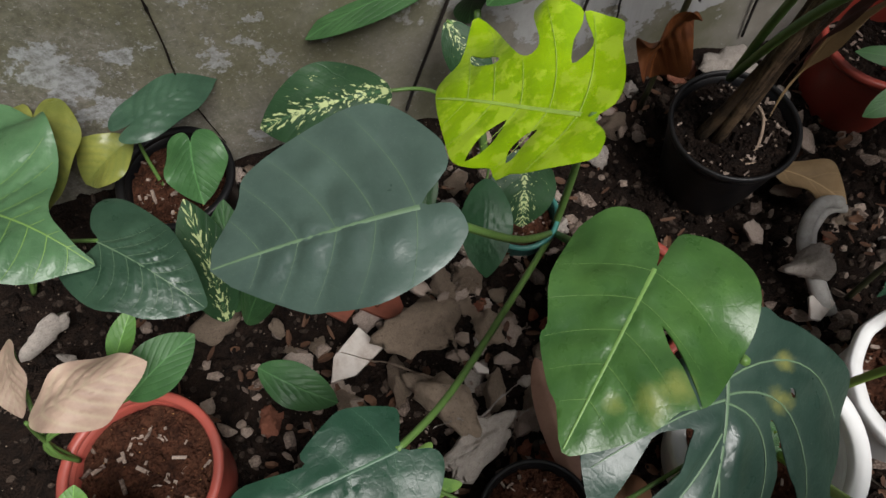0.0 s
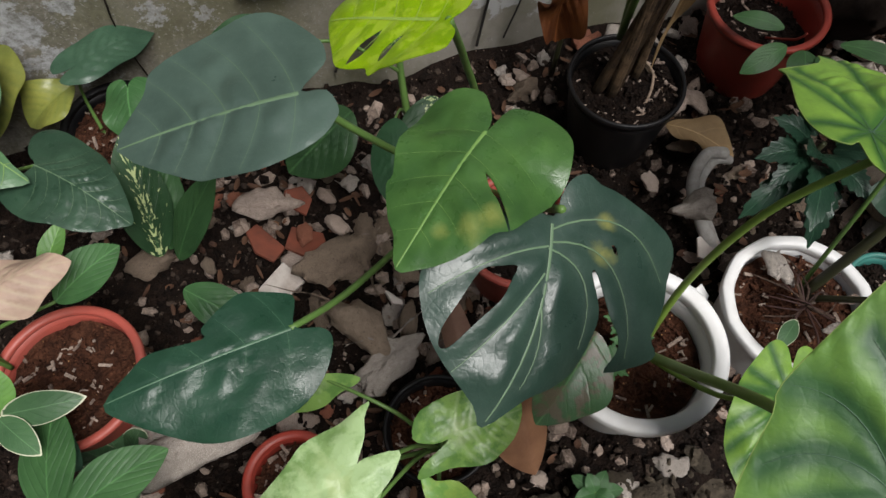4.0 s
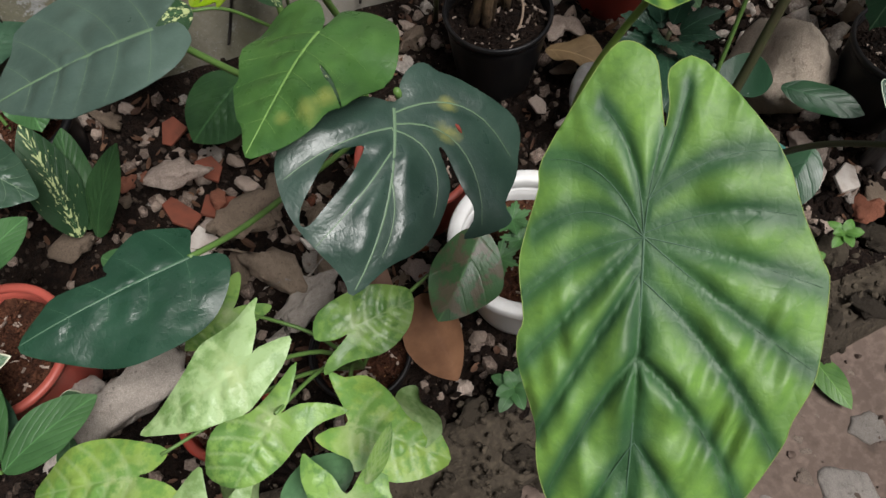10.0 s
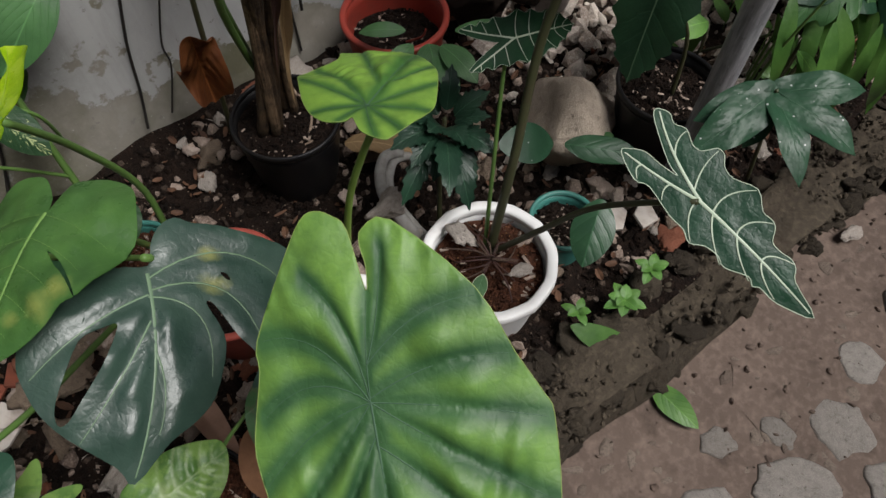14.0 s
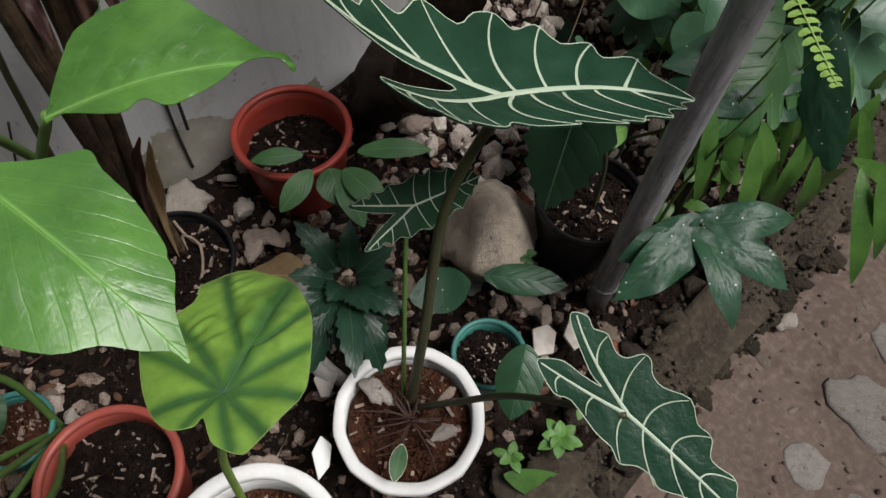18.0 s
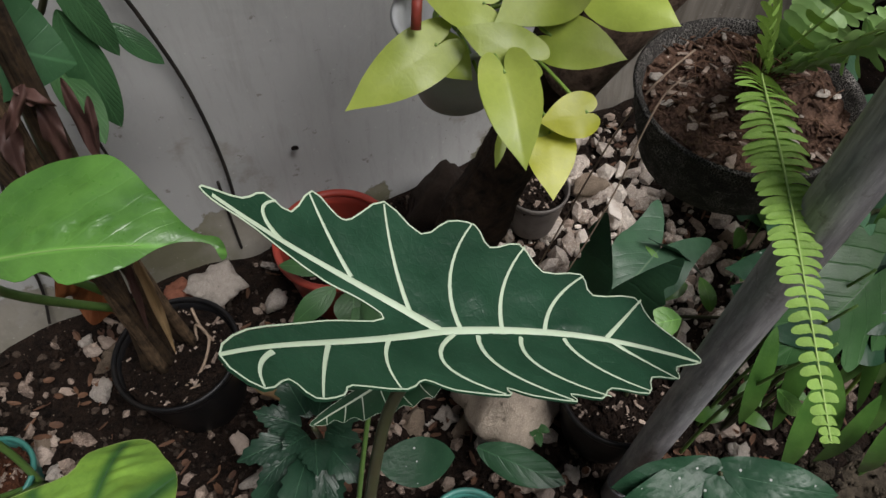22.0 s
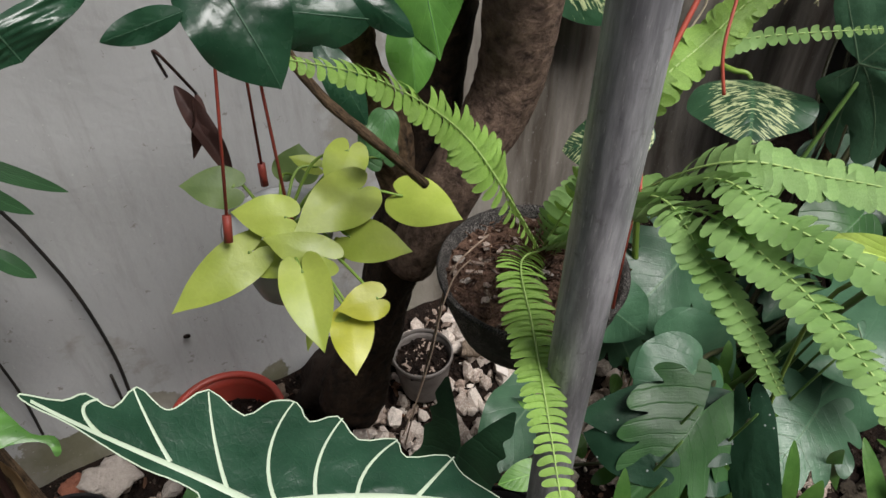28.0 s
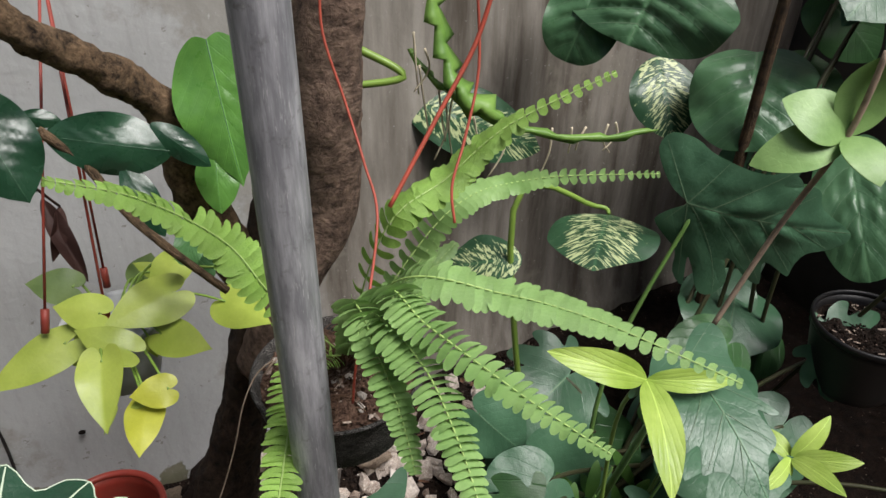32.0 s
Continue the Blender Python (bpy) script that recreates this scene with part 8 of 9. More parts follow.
rock("earth_mound", (1.284, 0.649, 0.38), (0.25, 0.22, 0.3), M["mud"], "dark mound of damp earth at the foot of the tree", "earth", seed=9, flat=0.9, turn=0.4, rough=0.1, detail=3)
wither = thing("withered_leaf", (1.112, 0.518, 1.143), "withered dark leaf hanging from the branch", "dry leaf")
leaf(wither, "strap", (1.110, 0.573, 1.215), (1.136, 0.496, 1.103), (1.137, 0.537, 1.163), M["dead"], arch=0.05, fold=0.9, wave=0.35, fine=14)
leaf(wither, "strap", (1.130, 0.553, 1.207), (1.099, 0.526, 1.134), (1.124, 0.541, 1.164), M["dead"], arch=0.05, fold=0.7, wave=0.3, fine=12)
tube("stalk", [(1.106, 0.579, 1.226), (1.089, 0.505, 1.298), (1.130, 0.553, 1.207)], 0.002, M["dead"], wither, sides=6)

# ---- litter beside the black pot ----
rag = thing("torn_bag", (0.785, 0.335, 0.275), "torn grey woven bag with a rolled edge, half buried", "bag")
edge = [(0.862, 0.395, 0.352), (0.822, 0.397, 0.362), (0.79, 0.372, 0.345), (0.777, 0.335, 0.33), (0.776, 0.285, 0.315), (0.785, 0.235, 0.29)]
tube("rolled_edge", edge, (0.011, 0.014), M["rag"], rag, sides=12, steps=8, lumps=0.12, seed=4)
tube("hem", [(x + 0.016, y - 0.006, z - 0.02) for x, y, z in edge], (0.009, 0.013), M["rag"], rag, sides=10, steps=8, lumps=0.2, seed=8)
curled = thing("tan_dry_leaf", (0.84, 0.445, 0.31), "curled tan dry leaf on the rubble", "dry leaf")
leaf(curled, "ovate", (0.785, 0.495, 0.335), (0.895, 0.4, 0.325), (0.865, 0.475, 0.33), M["root_leaf"], arch=0.1, fold=0.35, wave=0.4, pucker=0.1, fine=18)

# ---- cables on the wall ----
def cable(pts, r, label):
    ob = thing("wall_cable", pts[0], label, "cable")
    tube("line", pts, r, M["cable"], ob, sides=6)


cable([(0.835, 0.806, 1.067), (0.840, 0.804, 0.991), (0.859, 0.806, 0.907), (0.884, 0.804, 0.757), (0.892, 0.800, 0.578), (0.883, 0.785, 0.441)], 0.0035, "thin black cable running down the wall")
cable([(0.716, 0.806, 0.848), (0.720, 0.806, 0.736), (0.724, 0.800, 0.593), (0.719, 0.780, 0.480)], 0.0028, "thin black cable near the wall's foot")
cable([(0.566, 0.806, 0.715), (0.520, 0.806, 0.547), (0.498, 0.800, 0.426), (0.474, 0.775, 0.351)], 0.003, "thin black cable hanging on the wall")
cable([(0.870, 0.806, 0.530), (0.866, 0.804, 0.428), (0.863, 0.790, 0.330)], 0.003, "thin black cable by the red pot")
cable([(0.274, 0.806, 0.610), (0.243, 0.806, 0.516), (0.200, 0.800, 0.399), (0.176, 0.780, 0.355)], 0.003, "thin black cable behind the monstera")
cable([(0.626, 0.806, 0.647), (0.580, 0.806, 0.509), (0.578, 0.804, 0.448), (0.534, 0.780, 0.354)], 0.002, "thin dark root trailing by the wall")
crack = thing("wall_crack", (-0.175, 0.81, 0.55), "thin dark crack running down the plaster", "crack")
tube("line", [(-0.168, 0.812, 0.76), (-0.169, 0.812, 0.71), (-0.174, 0.812, 0.623), (-0.182, 0.812, 0.552), (-0.178, 0.808, 0.457), (-0.16, 0.79, 0.37)], (0.0022, 0.0012), M["soil"], crack, sides=5, steps=5, lumps=0.5)
hole = rock("wall_chip", (1.03, 0.806, 0.545), (0.018, 0.012, 0.02), M["soil"], "small dark hole chipped in the plaster", "wall chip", seed=3)

# ---- roots in the pots ----
roots = thing("root_coil", (0.75, 0.52, 0.42), "pale woody roots coiled on the soil of the black pot", "root")
for pts in (((0.638, 0.478, 0.420), (0.711, 0.476, 0.425), (0.779, 0.478, 0.430), (0.773, 0.509, 0.425), (0.734, 0.530, 0.420)), ((0.651, 0.484, 0.420), (0.710, 0.491, 0.430), (0.749, 0.544, 0.440), (0.737, 0.577, 0.450), (0.726, 0.552, 0.420)), ((0.741, 0.608, 0.460), (0.744, 0.571, 0.440), (0.760, 0.523, 0.430), (0.750, 0.476, 0.420))):
    tube("root", pts, 0.0028, M["root"], roots, sides=6)
mat_roots = thing("root_mat", (0.81, 0.05, 0.43), "tangle of thin reddish roots in the white pot", "root")
rng = random.Random(8)
for i in range(22):
    a, r = rng.uniform(0, 6.28), rng.uniform(0.04, 0.095)
    p = Vector((0.815, 0.055, 0.424))
    q = p + Vector((r * math.cos(a), r * math.sin(a), rng.uniform(-0.004, 0.004)))
    tube("root", [p, p.lerp(q, 0.5) + Vector((rng.uniform(-0.02, 0.02), rng.uniform(-0.02, 0.02), 0.012)), q], (0.0022, 0.0012), M["bark2"] if i % 3 == 0 else M["dead"], mat_roots, sides=5, steps=4)
for i in range(26):
    a, r = rng.uniform(0, 6.28), 0.1 * math.sqrt(rng.random())
    s = rng.uniform(0.01, 0.022)
    rock("pebble", (FP[0] + r * math.cos(a), FP[1] + r * math.sin(a), FP[2] - 0.006), (s, s * 0.8, s * 0.6), M["rubble"] if i % 2 else M["grey_stone"], "small pale pebble on the basket's soil", "pebble", seed=900 + i, detail=1, turn=a)
fibre = thing("fern_stubble", FC, "dry brown stubs of old fern stalks on the basket", "dry stalk")
for i in range(30):
    a, e = rng.uniform(0, 6.28), rng.uniform(0.2, 1.3)
    p = Vector(FC) + Vector((rng.uniform(-0.012, 0.012), rng.uniform(-0.012, 0.012), -0.03))
    tube("stub", [p, p + Vector((math.cos(a) * math.cos(e), math.sin(a) * math.cos(e), math.sin(e))) * rng.uniform(0.03, 0.06)], (0.0014, 0.0008), M["bark2"], fibre, sides=5, steps=2)
straw = thing("dry_runner", (1.305, 0.253, 1.030), "thin dry runner hanging from the fern basket", "dry stalk")
tube("runner", [(1.389, 0.273, 1.050), (1.318, 0.257, 1.030), (1.321, 0.302, 0.871), (1.270, 0.329, 0.566)], 0.0013, M["root"], straw, sides=5)

# ---- weeds on the kerb ----
def weed(at, r, n, label, material):
    ob = thing("kerb_weed", at, label, "weed")
    top = Vector(at) + Vector((0, 0, r * 0.7))
    tube("stem", [at, top], (0.002, 0.0015), M["petiole"], ob, sides=5, steps=2)
    for i in range(n):
        a = i * 2.4 + at[0] * 9
        k = 1 - 0.45 * i / n
        b = top + Vector((0, 0, -0.006 * (n - i) / n))
        t = b + Vector((math.cos(a) * r * k, math.sin(a) * r * k, 0.012 * i / n))
        leaf(ob, "ovate", b, t, edge_of(b, t, r * 0.5, (0, 0, 1)), material, arch=0.1, fold=0.1, wave=0.1, fine=9, seed=i, thick=False)


weed((0.415, -0.121, 0.270), 0.05, 8, "small bright green weed growing on the kerb", M["mid"])
weed((1.012, -0.124, 0.270), 0.045, 9, "leafy green weed on the kerb by the white pot", M["fresh"])
weed((1.089, -0.112, 0.300), 0.04, 7, "light green weed sprouting on the kerb", M["fresh"])
weed((0.923, -0.087, 0.280), 0.035, 5, "pale green weed leaves on the kerb", M["fresh"])
weed((1.198, 0.157, 0.360), 0.035, 6, "small dark weed by the boulder", M["mid"])
fallen = thing("fallen_leaf", (1.011, -0.323, 0.125), "single green leaf fallen on the path", "leaf")
leaf(fallen, "strap", (1.008, -0.263, 0.128), (1.014, -0.382, 0.128), (1.037, -0.319, 0.135), M["fresh"], arch=0.04, fold=0.1, fine=10)
fallen_b = thing("fallen_leaf", (0.748, -0.373, 0.125), "pale wilted leaf fallen on the path", "leaf")
leaf(fallen_b, "ovate", (0.717, -0.368, 0.128), (0.772, -0.376, 0.128), (0.749, -0.353, 0.130), M["syn"], arch=0.04, fine=8)
blade = thing("fallen_leaf", (0.948, -0.153, 0.250), "long dark green blade drooping over the kerb", "leaf")
leaf(blade, "strap", (0.892, -0.099, 0.300), (1.010, -0.233, 0.200), (0.961, -0.143, 0.270), M["bamboo"], arch=0.05, fine=10)

# ---- stones that stand out ----
KEPT = []


def stones(rows):
    for n, (at, size, mat, flat, label) in enumerate(rows):
        turn = n * 1.7
        KEPT.append((at[0], at[1], size))
        big = size > 0.075
        if size > 0.1:
            at, size = Vector(at) + Vector((0, 0, 0.02)), size * 1.32
        elif big:
            size *= 1.15
        rock("stone", at, (size, size * (0.7 + 0.2 * math.sin(n)), size * 0.8), M[mat], label, "stone", seed=40 + n, flat=flat, turn=turn, rough=0.15 if big else 0.13, detail=3 if big else 2, lean=0.15 * math.sin(n * 2.1))


stones((
    ((-0.007, 0.513, 0.320), 0.11, "rubble", 0.5, "flat reddish-grey slab of broken plaster"),
    ((0.044, 0.465, 0.290), 0.06, "brick", 0.7, "broken piece of red brick"),
    ((0.096, 0.363, 0.330), 0.13, "brown_stone", 0.8, "rough brown lump of old mortar"),
    ((0.107, 0.239, 0.320), 0.13, "brown_stone", 0.7, "pitted brown lump of mortar"),
    ((0.149, 0.158, 0.320), 0.13, "grey_stone", 0.5, "flat grey piece of broken concrete"),
    ((0.113, 0.450, 0.320), 0.075, "rubble", 0.8, "pinkish lump of plaster"),
    ((0.150, 0.418, 0.300), 0.04, "rubble", 0.8, "small pinkish stone in rubble"),
    ((0.113, 0.530, 0.300), 0.06, "rubble", 0.7, "pinkish grey stone in rubble"),
    ((0.154, 0.552, 0.300), 0.05, "grey_stone", 0.7, "plain grey stone in rubble"),
    ((0.153, 0.318, 0.290), 0.05, "rubble", 0.6, "pale plaster fragment in rubble"),
    ((0.196, 0.246, 0.290), 0.08, "brown_stone", 0.5, "flat brown stone in rubble"),
    ((0.231, 0.292, 0.290), 0.06, "rubble", 0.6, "pinkish plaster fragment in rubble"),
    ((0.044, 0.301, 0.290), 0.09, "brown_stone", 0.6, "tan crumbling stone in rubble"),
    ((-0.244, 0.478, 0.300), 0.1, "brown_stone", 0.6, "yellow-brown stone by the dumb cane"),
    ((-0.138, 0.448, 0.290), 0.045, "brown_stone", 0.7, "small round brown stone"),
    ((-0.17, 0.085, 0.345), 0.2, "grey_stone", 0.75, "large pale stone beside the red pot"),
    ((-0.233, 0.110, 0.340), 0.12, "grey_stone", 0.6, "pale chipped stone beside the red pot"),
    ((-0.529, 0.533, 0.310), 0.1, "grey_stone", 0.7, "rough grey stone at the west end"),
    ((-0.489, 0.474, 0.300), 0.06, "grey_stone", 0.7, "small grey stone at the west end"),
    ((0.616, 0.742, 0.310), 0.05, "grey_stone", 0.7, "grey stone near the wall"),
    ((0.527, 0.708, 0.310), 0.045, "rubble", 0.8, "whitish stone near the wall"),
    ((0.572, 0.658, 0.300), 0.04, "rubble", 0.8, "pale upright chip of plaster"),
    ((0.598, 0.642, 0.300), 0.04, "rubble", 0.8, "pale chip of plaster"),
    ((0.182, 0.530, 0.300), 0.05, "rubble", 0.7, "pinkish stone under the monstera"),
    ((0.822, 0.468, 0.300), 0.09, "brown_stone", 0.4, "flat tan shard by the black pot"),
    ((0.724, 0.401, 0.300), 0.06, "rubble", 0.5, "pale flat stone by pot"),
    ((0.758, 0.302, 0.360), 0.1, "grey_stone", 0.9, "grey lump of concrete by the white pot"),
    ((0.552, 0.708, 0.310), 0.05, "rubble", 0.7, "pale stone by the black pot"),
    ((0.515, 0.731, 0.310), 0.04, "grey_stone", 0.7, "grey stone by the black pot"),
    ((0.872, 0.558, 0.310), 0.09, "rubble", 0.5, "pinkish flat stone by the red pot"),
    ((0.879, 0.645, 0.310), 0.08, "grey_stone", 0.6, "dark grey stone by the red pot"),
    ((0.901, 0.729, 0.320), 0.05, "grey_stone", 0.7, "grey stone at the wall's foot"),
    ((0.846, 0.561, 0.310), 0.09, "rubble", 0.5, "pinkish-grey slab between the pots"),
    ((0.783, 0.709, 0.340), 0.11, "grey_stone", 0.5, "pale stone behind the black pot"),
    ((1.049, 0.392, 0.310), 0.08, "brown_stone", 0.6, "tan stone beside the boulder"),
    ((0.841, -0.001, 0.435), 0.065, "grey_stone", 0.5, "pinkish pebble on the potting soil"),
    ((0.804, 0.123, 0.425), 0.09, "grey_stone", 0.35, "flat grey stone on the potting soil"),
    ((0.885, 0.044, 0.430), 0.045, "rubble", 0.5, "pale pebble on the potting soil"),
    ((0.739, -0.115, 0.250), 0.06, "grey_stone", 0.7, "pale pebble on the kerb"),
    ((0.472, -0.133, 0.260), 0.07, "grey_stone", 0.6, "pale round stone on the kerb"),
    ((0.566, -0.120, 0.260), 0.08, "grey_stone", 0.5, "grey stone on the kerb"),
    ((1.170, 0.055, 0.300), 0.06, "rubble", 0.6, "tan stone by the teal pot"),
    ((2.068, 0.377, 0.300), 0.07, "rubble", 0.6, "pale stone under the fern"),
    ((1.960, 0.426, 0.300), 0.09, "rubble", 0.6, "pinkish stone under the fern"),
    ((1.304, 0.574, 0.310), 0.09, "rubble", 0.6, "reddish stone at the foot of the tree"),
    ((1.256, 0.622, 0.300), 0.07, "grey_stone", 0.6, "grey stone at the foot of the tree"),
    ((1.617, 0.601, 0.330), 0.09, "brown_stone", 0.7, "grey stone behind the basket"),
))


def shard(at, w, h, turn, label, material="tile", lean=0.12):
    bm = bmesh.new()
    rng = random.Random(int(turn * 100) + int(w * 1000))
    corners = sorted(rng.uniform(0, 1) * 0.75 + k for k in range(5))
    low, high = [], []
    for k in corners:
        a = 2 * math.pi * k / 5
        r = rng.uniform(0.48, 0.66)
        low.append(bm.verts.new((w * r * math.cos(a), h * r * math.sin(a), -0.004)))
        high.append(bm.verts.new((w * r * math.cos(a), h * r * math.sin(a), 0.004)))
    bm.faces.new(high)
    bm.faces.new(low[::-1])
    for k in range(5):
        bm.faces.new((low[k], low[(k + 1) % 5], high[(k + 1) % 5], high[k]))
    bmesh.ops.bevel(bm, geom=list(bm.edges), offset=0.0012, segments=1, affect="EDGES")
    ob = finish("tile_shard", bm, M[material], smooth=False)
    ob.matrix_world = Matrix.Translation(at) @ Euler((lean, -lean, turn)).to_matrix().to_4x4()
    return tagged(ob, label, "tile shard", GROUPS["tile_shard"])


for x, y, w, h, turn in ((0.003, 0.658, 0.07, 0.05, 0.4), (0.044, 0.542, 0.06, 0.045, 1.7), (0.049, 0.453, 0.09, 0.06, 2.6), (0.13, 0.64, 0.08, 0.06, 0.9), (-0.03, 0.47, 0.09, 0.05, 2.1)):
    shard((x, y, ground_height(x, y) + 0.022), w, h, turn, "broken red-brown terracotta shard in the rubble", "terracotta", 0.25)
shard((-0.015, 0.360, 0.315), 0.1, 0.06, 0.7, "broken white floor tile among the rubble")
shard((0.179, 0.289, 0.300), 0.035, 0.02, 2.2, "small white tile chip in rubble")
shard((1.130, 0.024, 0.300), 0.06, 0.05, 0.3, "broken white tile with a pink stripe")
shard((1.186, -0.011, 0.300), 0.06, 0.045, 1.0, "broken white tile by the pipe")
shard((0.772, 0.241, 0.300), 0.06, 0.04, 0.5, "pale tile fragment under the shrub")
shard((1.620, 0.617, 0.310), 0.05, 0.03, 0.4, "white tile chip under the basket")
shard((1.643, 0.531, 0.300), 0.05, 0.03, 1.4, "white tile chip under the basket")
shard((0.676, 0.124, 0.360), 0.06, 0.035, 0.6, "white plastic shard between the white pots", "white")

# ---- path stones ----
def flag_mesh(seed):
    """A flat, trodden stone of uneven outline with a rounded edge, one unit across."""
    rng = random.Random(seed)
    n, corners = 24, rng.randint(5, 7)
    turn = rng.uniform(0, 6)
    out = []
    for k in range(n):
        a = 2 * math.pi * k / n
        f = math.pi / corners
        r = 0.46 * math.cos(f) / math.cos(((a + turn) % (2 * f)) - f)
        out.append((a, r * (1 + 0.3 * noise.noise(Vector((math.cos(a) * 1.3 + seed, math.sin(a) * 1.3, 0))) + 0.05 * noise.noise(Vector((math.cos(a) * 5, math.sin(a) * 5, seed))))))
    verts, faces = [], []
    for k, z in ((1.0, -0.02), (1.0, 0.0), (0.96, 0.004), (0.88, 0.006), (0.6, 0.007), (0.3, 0.007)):
        verts += [(r * k * math.cos(a), r * k * math.sin(a), z + (0.003 * noise.noise(Vector((r * k * 6 * math.cos(a), r * k * 6 * math.sin(a), seed))) if k < 1 else 0)) for a, r in out]
    for k in range(5):
        faces += [(k * n + i, k * n + (i + 1) % n, (k + 1) * n + (i + 1) % n, (k + 1) * n + i) for i in range(n)]
    faces.append(tuple(range(5 * n, 6 * n)))
    me = bpy.data.meshes.new("flagstone")
    me.from_pydata(verts, [], faces)
    return me


for n, (x, y, w, h) in enumerate(((1.607, -0.537, 0.18, 0.24), (1.399, -0.665, 0.18, 0.18), (1.25, -0.56, 0.15, 0.14), (1.94, -0.478, 0.12, 0.14), (1.79, -0.5, 0.14, 0.15), (1.405, -0.498, 0.12, 0.12), (1.145, -0.487, 0.1, 0.07), (1.085, -0.575, 0.2, 0.13), (1.235, -0.69, 0.11, 0.14), (0.763, -0.493, 0.15, 0.07), (0.92, -0.52, 0.16, 0.12), (1.033, -0.425, 0.09, 0.07), (1.6, -0.7, 0.2, 0.17), (1.8, -0.66, 0.2, 0.18), (2.02, -0.6, 0.2, 0.17), (1.44, -0.82, 0.2, 0.16), (1.08, -0.74, 0.18, 0.15), (0.9, -0.66, 0.18, 0.14))):
    at = (x, y, path_height(x, y) - 0.002)
    me = flag_mesh(300 + n)
    ob = mesh_object("flagstone", me, M["flag"], path)
    ob.matrix_world = Matrix.Translation(at) @ Euler((0, 0, n * 0.8)).to_matrix().to_4x4() @ Matrix.Diagonal((w, h, 1, 1))
rng = random.Random(14)
pebbles = []
for n in range(8):
    me = rock_mesh(500 + n, 0.4, 0.05, 1)
    me.materials.append(M["path_pebble"])
    me.polygons.foreach_set("use_smooth", [True] * len(me.polygons))
    pebbles.append(me)
for n in range(150):
    x, y = rng.uniform(0.55, 2.2), rng.uniform(-0.75, -0.28)
    s = rng.choice((0.025, 0.035, 0.05, 0.07))
    ob = new("stone", pebbles[n % 8])
    ob.parent = path
    ob.matrix_world = Matrix.Translation((x, y, path_height(x, y) - s * 0.08)) @ Euler((0, 0, rng.uniform(0, 6.3))).to_matrix().to_4x4() @ Matrix.Diagonal((s, s * rng.uniform(0.7, 1), s * 0.8, 1))
lumps = []
for n in range(8):
    me = rock_mesh(600 + n, 0.75, 0.16, 2)
    me.materials.append(M["kerb"])
    me.polygons.foreach_set("use_smooth", [True] * len(me.polygons))
    lumps.append(me)
for n in range(110):
    x = -0.3 + 2.6 * (n + rng.random()) / 110
    y, z = ((-0.255, rng.uniform(0.12, 0.24)), (-0.24, 0.25), (-0.125, 0.255))[n % 3]
    s = rng.uniform(0.05, 0.11)
    ob = new("stone", lumps[n % 8])
    ob.parent = kerb
    ob.matrix_world = Matrix.Translation((x, y + rng.uniform(-0.01, 0.015), z)) @ Euler((rng.uniform(-0.4, 0.4), rng.uniform(-0.4, 0.4), rng.uniform(0, 6.3))).to_matrix().to_4x4() @ Matrix.Diagonal((s, s * 0.8, s * rng.uniform(0.5, 0.8), 1))
rock("path_stone", (1.639, -0.295, 0.130), (0.075, 0.06, 0.04), M["grey_stone"], "loose pale stone lying on the path", seed=77)
verts, faces = [], []
rng = random.Random(31)


G = 1.618
BALL = [(-1, G, 0), (1, G, 0), (-1, -G, 0), (1, -G, 0), (0, -1, G), (0, 1, G), (0, -1, -G), (0, 1, -G), (G, 0, -1), (G, 0, 1), (-G, 0, -1), (-G, 0, 1)]
BALL_FACES = [(0, 11, 5), (0, 5, 1), (0, 1, 7), (0, 7, 10), (0, 10, 11), (1, 5, 9), (5, 11, 4), (11, 10, 2), (10, 7, 6), (7, 1, 8), (3, 9, 4), (3, 4, 2), (3, 2, 6), (3, 6, 8), (3, 8, 9), (4, 9, 5), (2, 4, 11), (6, 2, 10), (8, 6, 7), (9, 8, 1)]


def crumb(x, y, z, s):
    m = Matrix.Translation((x, y, z)) @ Euler((rng.uniform(0, 6), rng.uniform(0, 6), rng.uniform(0, 6))).to_matrix().to_4x4() @ Matrix.Diagonal((s * rng.uniform(0.4, 0.65), s * rng.uniform(0.3, 0.5), s * rng.uniform(0.2, 0.4), 1))
    k = len(verts)
    for d in BALL:
        verts.append(m @ (Vector(d) * rng.uniform(0.7, 1.2)))
    faces.extend((k + a, k + b, k + c) for a, b, c in BALL_FACES)


def crumbs(name, material, label):
    me = bpy.data.meshes.new(name)
    me.from_pydata(verts, [], faces)
    verts.clear(), faces.clear()
    return tagged(mesh_object(name, me, material, smooth=False), label, "gravel", kind="stuff")


for i in range(700):
    x, y = rng.uniform(0.2, 2.6), rng.uniform(-1.2, -0.26)
    crumb(x, y, path_height(x, y) + 0.002, rng.choice((0.003, 0.004, 0.006, 0.01)))
crumbs("path_grit", M["path"], "grit and small stones trodden into the path")

# ---- rubble ----
KINDS = ("rubble", "brown_stone", "grey_stone", "brick", "rubble", "brown_stone")
meshes = []
for i in range(24):
    me = rock_mesh(100 + i, 0.8, 0.22, 2)
    me.materials.append(M[KINDS[i % 6]])
    me.polygons.foreach_set("use_smooth", [True] * len(me.polygons))
    meshes.append(me)
rng = random.Random(11)
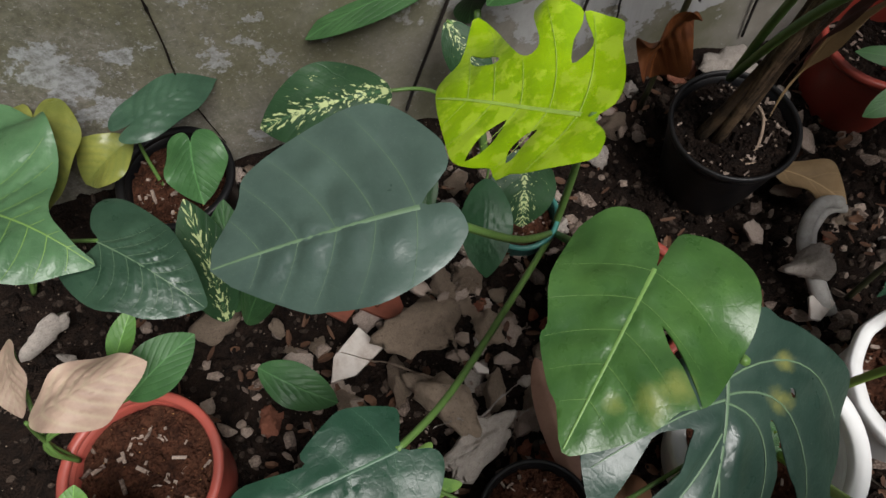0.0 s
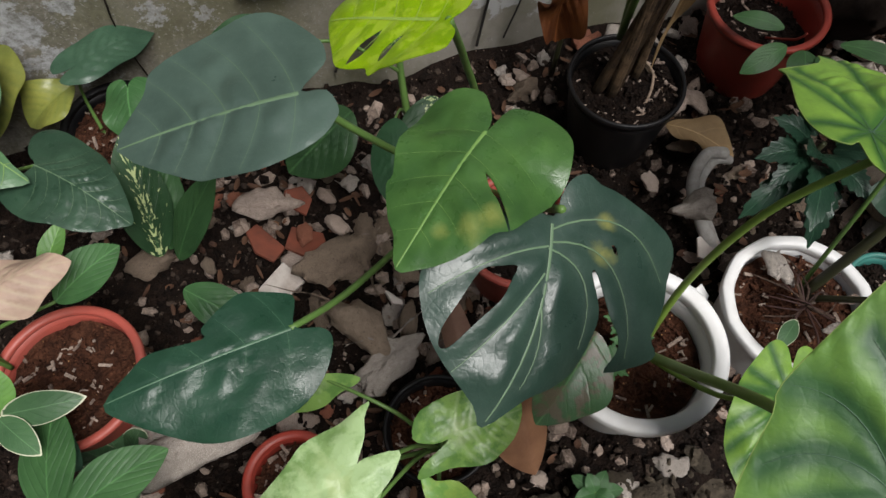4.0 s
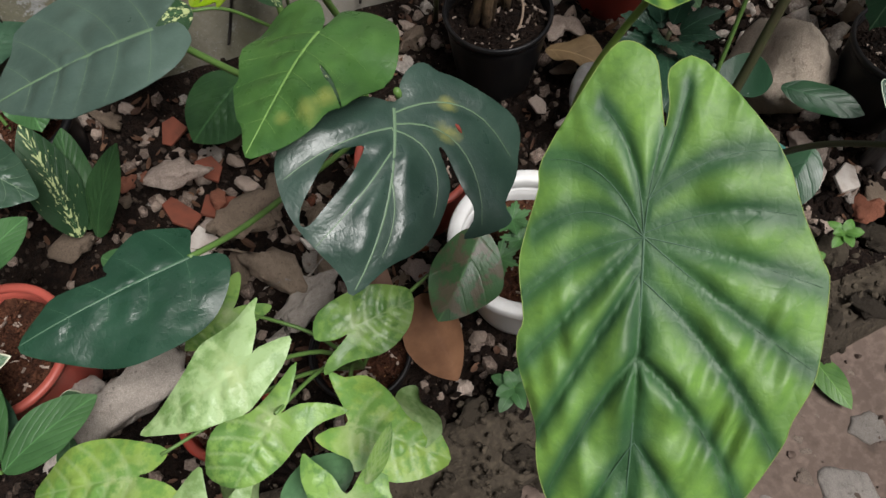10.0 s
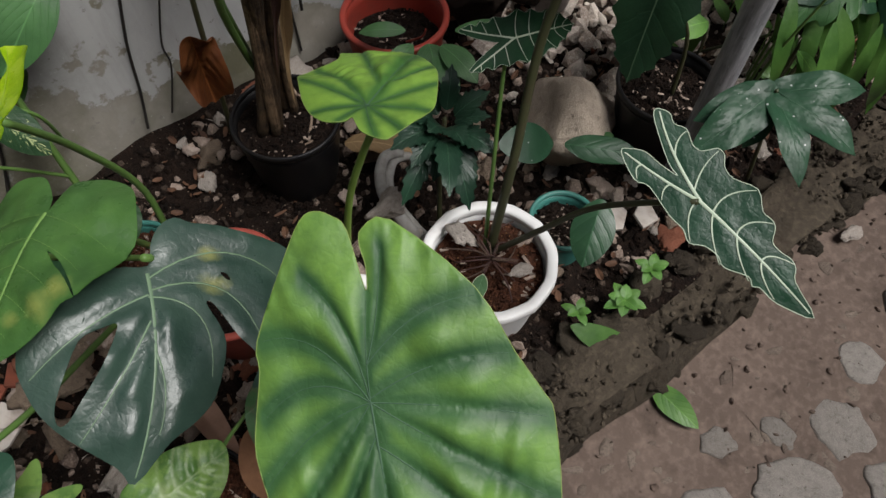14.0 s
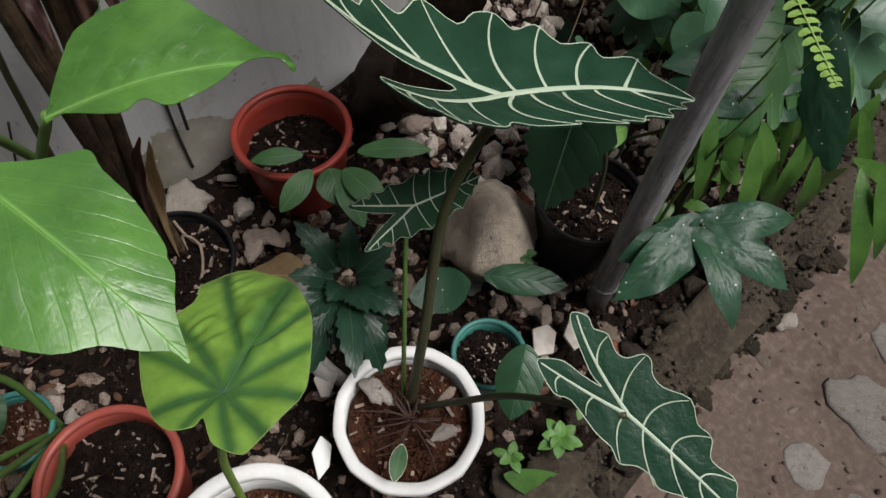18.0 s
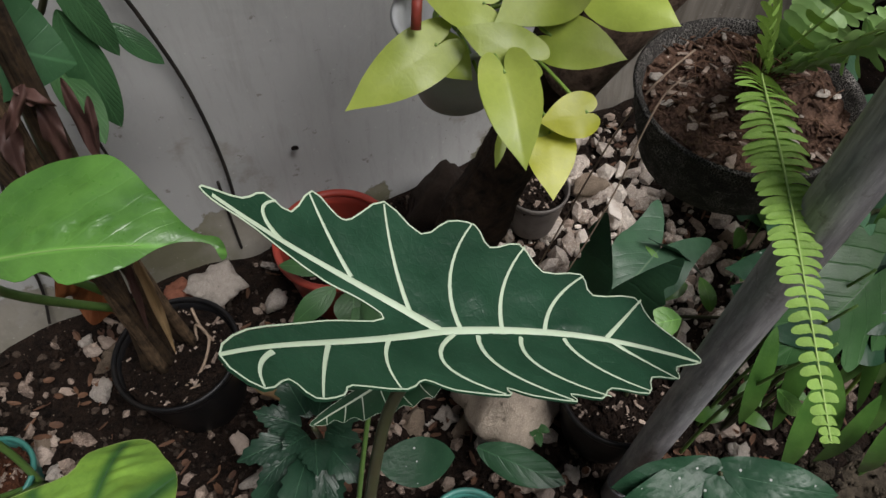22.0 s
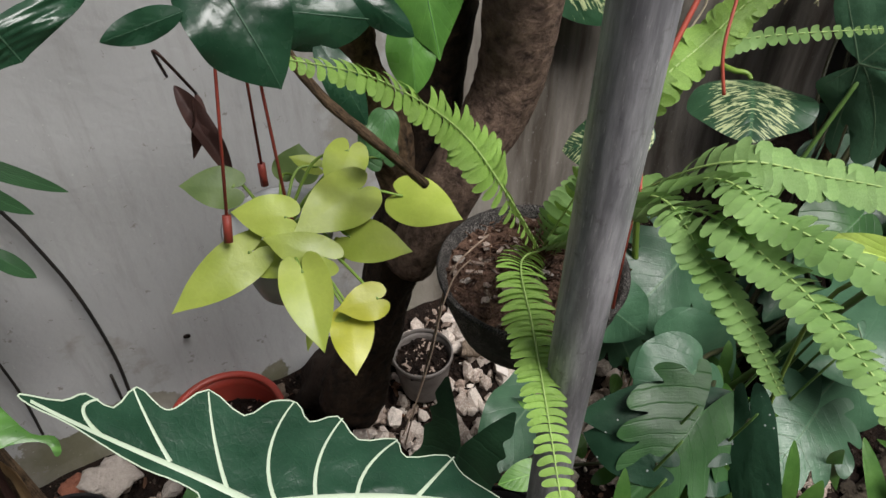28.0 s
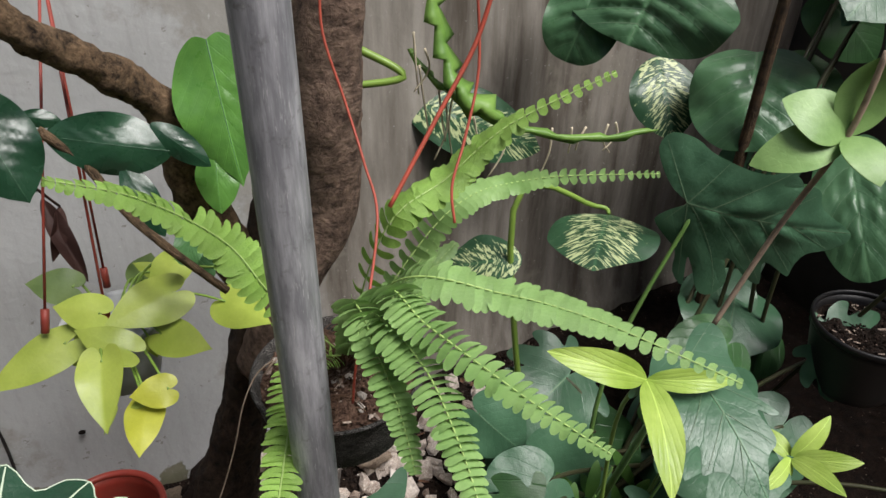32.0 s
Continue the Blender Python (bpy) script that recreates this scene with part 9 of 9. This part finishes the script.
for i in range(300):
    if i < 150:
        x, y = rng.uniform(-0.14, 0.42), rng.uniform(0.1, 0.6)
        s = rng.choice((0.03, 0.04, 0.05, 0.06, 0.075))
    else:
        x, y = rng.uniform(-0.5, 2.1), rng.uniform(-0.08, 0.76)
        s = rng.choice((0.03, 0.04, 0.05, 0.065, 0.08))
    if any((x - p) ** 2 + (y - q) ** 2 < (0.5 * r) ** 2 for p, q, r in KEPT):
        continue
    ob = new("stone", meshes[i % 24])
    ob.parent = bed
    ob.matrix_world = Matrix.Translation((x, y, ground_height(x, y) + s * 0.1)) @ Euler((rng.uniform(-0.5, 0.5), rng.uniform(-0.5, 0.5), rng.uniform(0, 6.3))).to_matrix().to_4x4() @ Matrix.Diagonal((s * rng.uniform(0.8, 1.3), s, s * rng.uniform(0.6, 1), 1))
for i in range(1000):
    x, y = rng.uniform(-0.3, 2.1), rng.uniform(-0.08, 0.77)
    s = rng.choice((0.01, 0.013, 0.017, 0.022))
    crumb(x, y, ground_height(x, y) + s * 0.15, s)
crumbs("rubble_chips", M["chip"], "chips of brick, plaster and mortar on the soil")
for i in range(4200):
    x, y = rng.uniform(-0.8, 2.3), rng.uniform(-0.11, 0.78)
    s = rng.choice((0.004, 0.006, 0.008, 0.011))
    crumb(x, y, ground_height(x, y) + s * 0.2, s)
crumbs("gravel", M["dark_stone"], "loose brown gravel and crumbs on the soil")
for i in range(5000):
    x, y = rng.uniform(-0.6, 2.3), rng.uniform(-0.1, 0.78)
    s = rng.choice((0.006, 0.009, 0.013, 0.018))
    crumb(x, y, ground_height(x, y) + s * 0.1, s)
crumbs("soil_clods", M["soil"], "dark crumbling clods of damp soil")
for i in range(1500):
    x, y = rng.uniform(-0.3, 2.3), rng.uniform(-0.27, -0.1)
    s = rng.choice((0.003, 0.004, 0.006, 0.009))
    crumb(x, y, 0.262 + 0.01 * rng.random(), s)
crumbs("kerb_crumbs", M["kerb"], "dark crumbs of soil and mortar lying on the kerb")
for i in range(900):
    # curled flakes and bits of twig
    x, y = rng.uniform(-0.4, 2.1), rng.uniform(-0.08, 0.76)
    w, l, up = rng.uniform(0.002, 0.008), rng.uniform(0.012, 0.034), rng.uniform(0.1, 0.6)
    m = Matrix.Translation((x, y, ground_height(x, y) + 0.012)) @ Euler((rng.uniform(-0.5, 0.5), rng.uniform(-0.5, 0.5), rng.uniform(0, 6.3))).to_matrix().to_4x4()
    k = len(verts)
    for a in range(4):
        for b in (-1, 0, 1):
            verts.append(m @ Vector((l * (a / 3 - 0.5), w * b * (1.0 - 0.25 * (a - 1.5) ** 2), up * w * b * b + 0.3 * up * l * (a / 3 - 0.5) ** 2 * 2)))
    faces.extend((k + 3 * a + b, k + 3 * a + b + 1, k + 3 * a + b + 4, k + 3 * a + b + 3) for a in range(3) for b in range(2))
crumbs("leaf_litter", M["litter"], "brown dry leaf flakes and twig bits on the soil")
for i in range(520):
    x, y = rng.gauss(1.6, 0.2), rng.uniform(0.12, 0.75)
    s = rng.choice((0.008, 0.012, 0.018, 0.026, 0.034))
    crumb(x, y, ground_height(x, y) + s * 0.4, s)
crumbs("plaster_chips", M["pale_chip"], "white chips of tile and plaster on the soil")
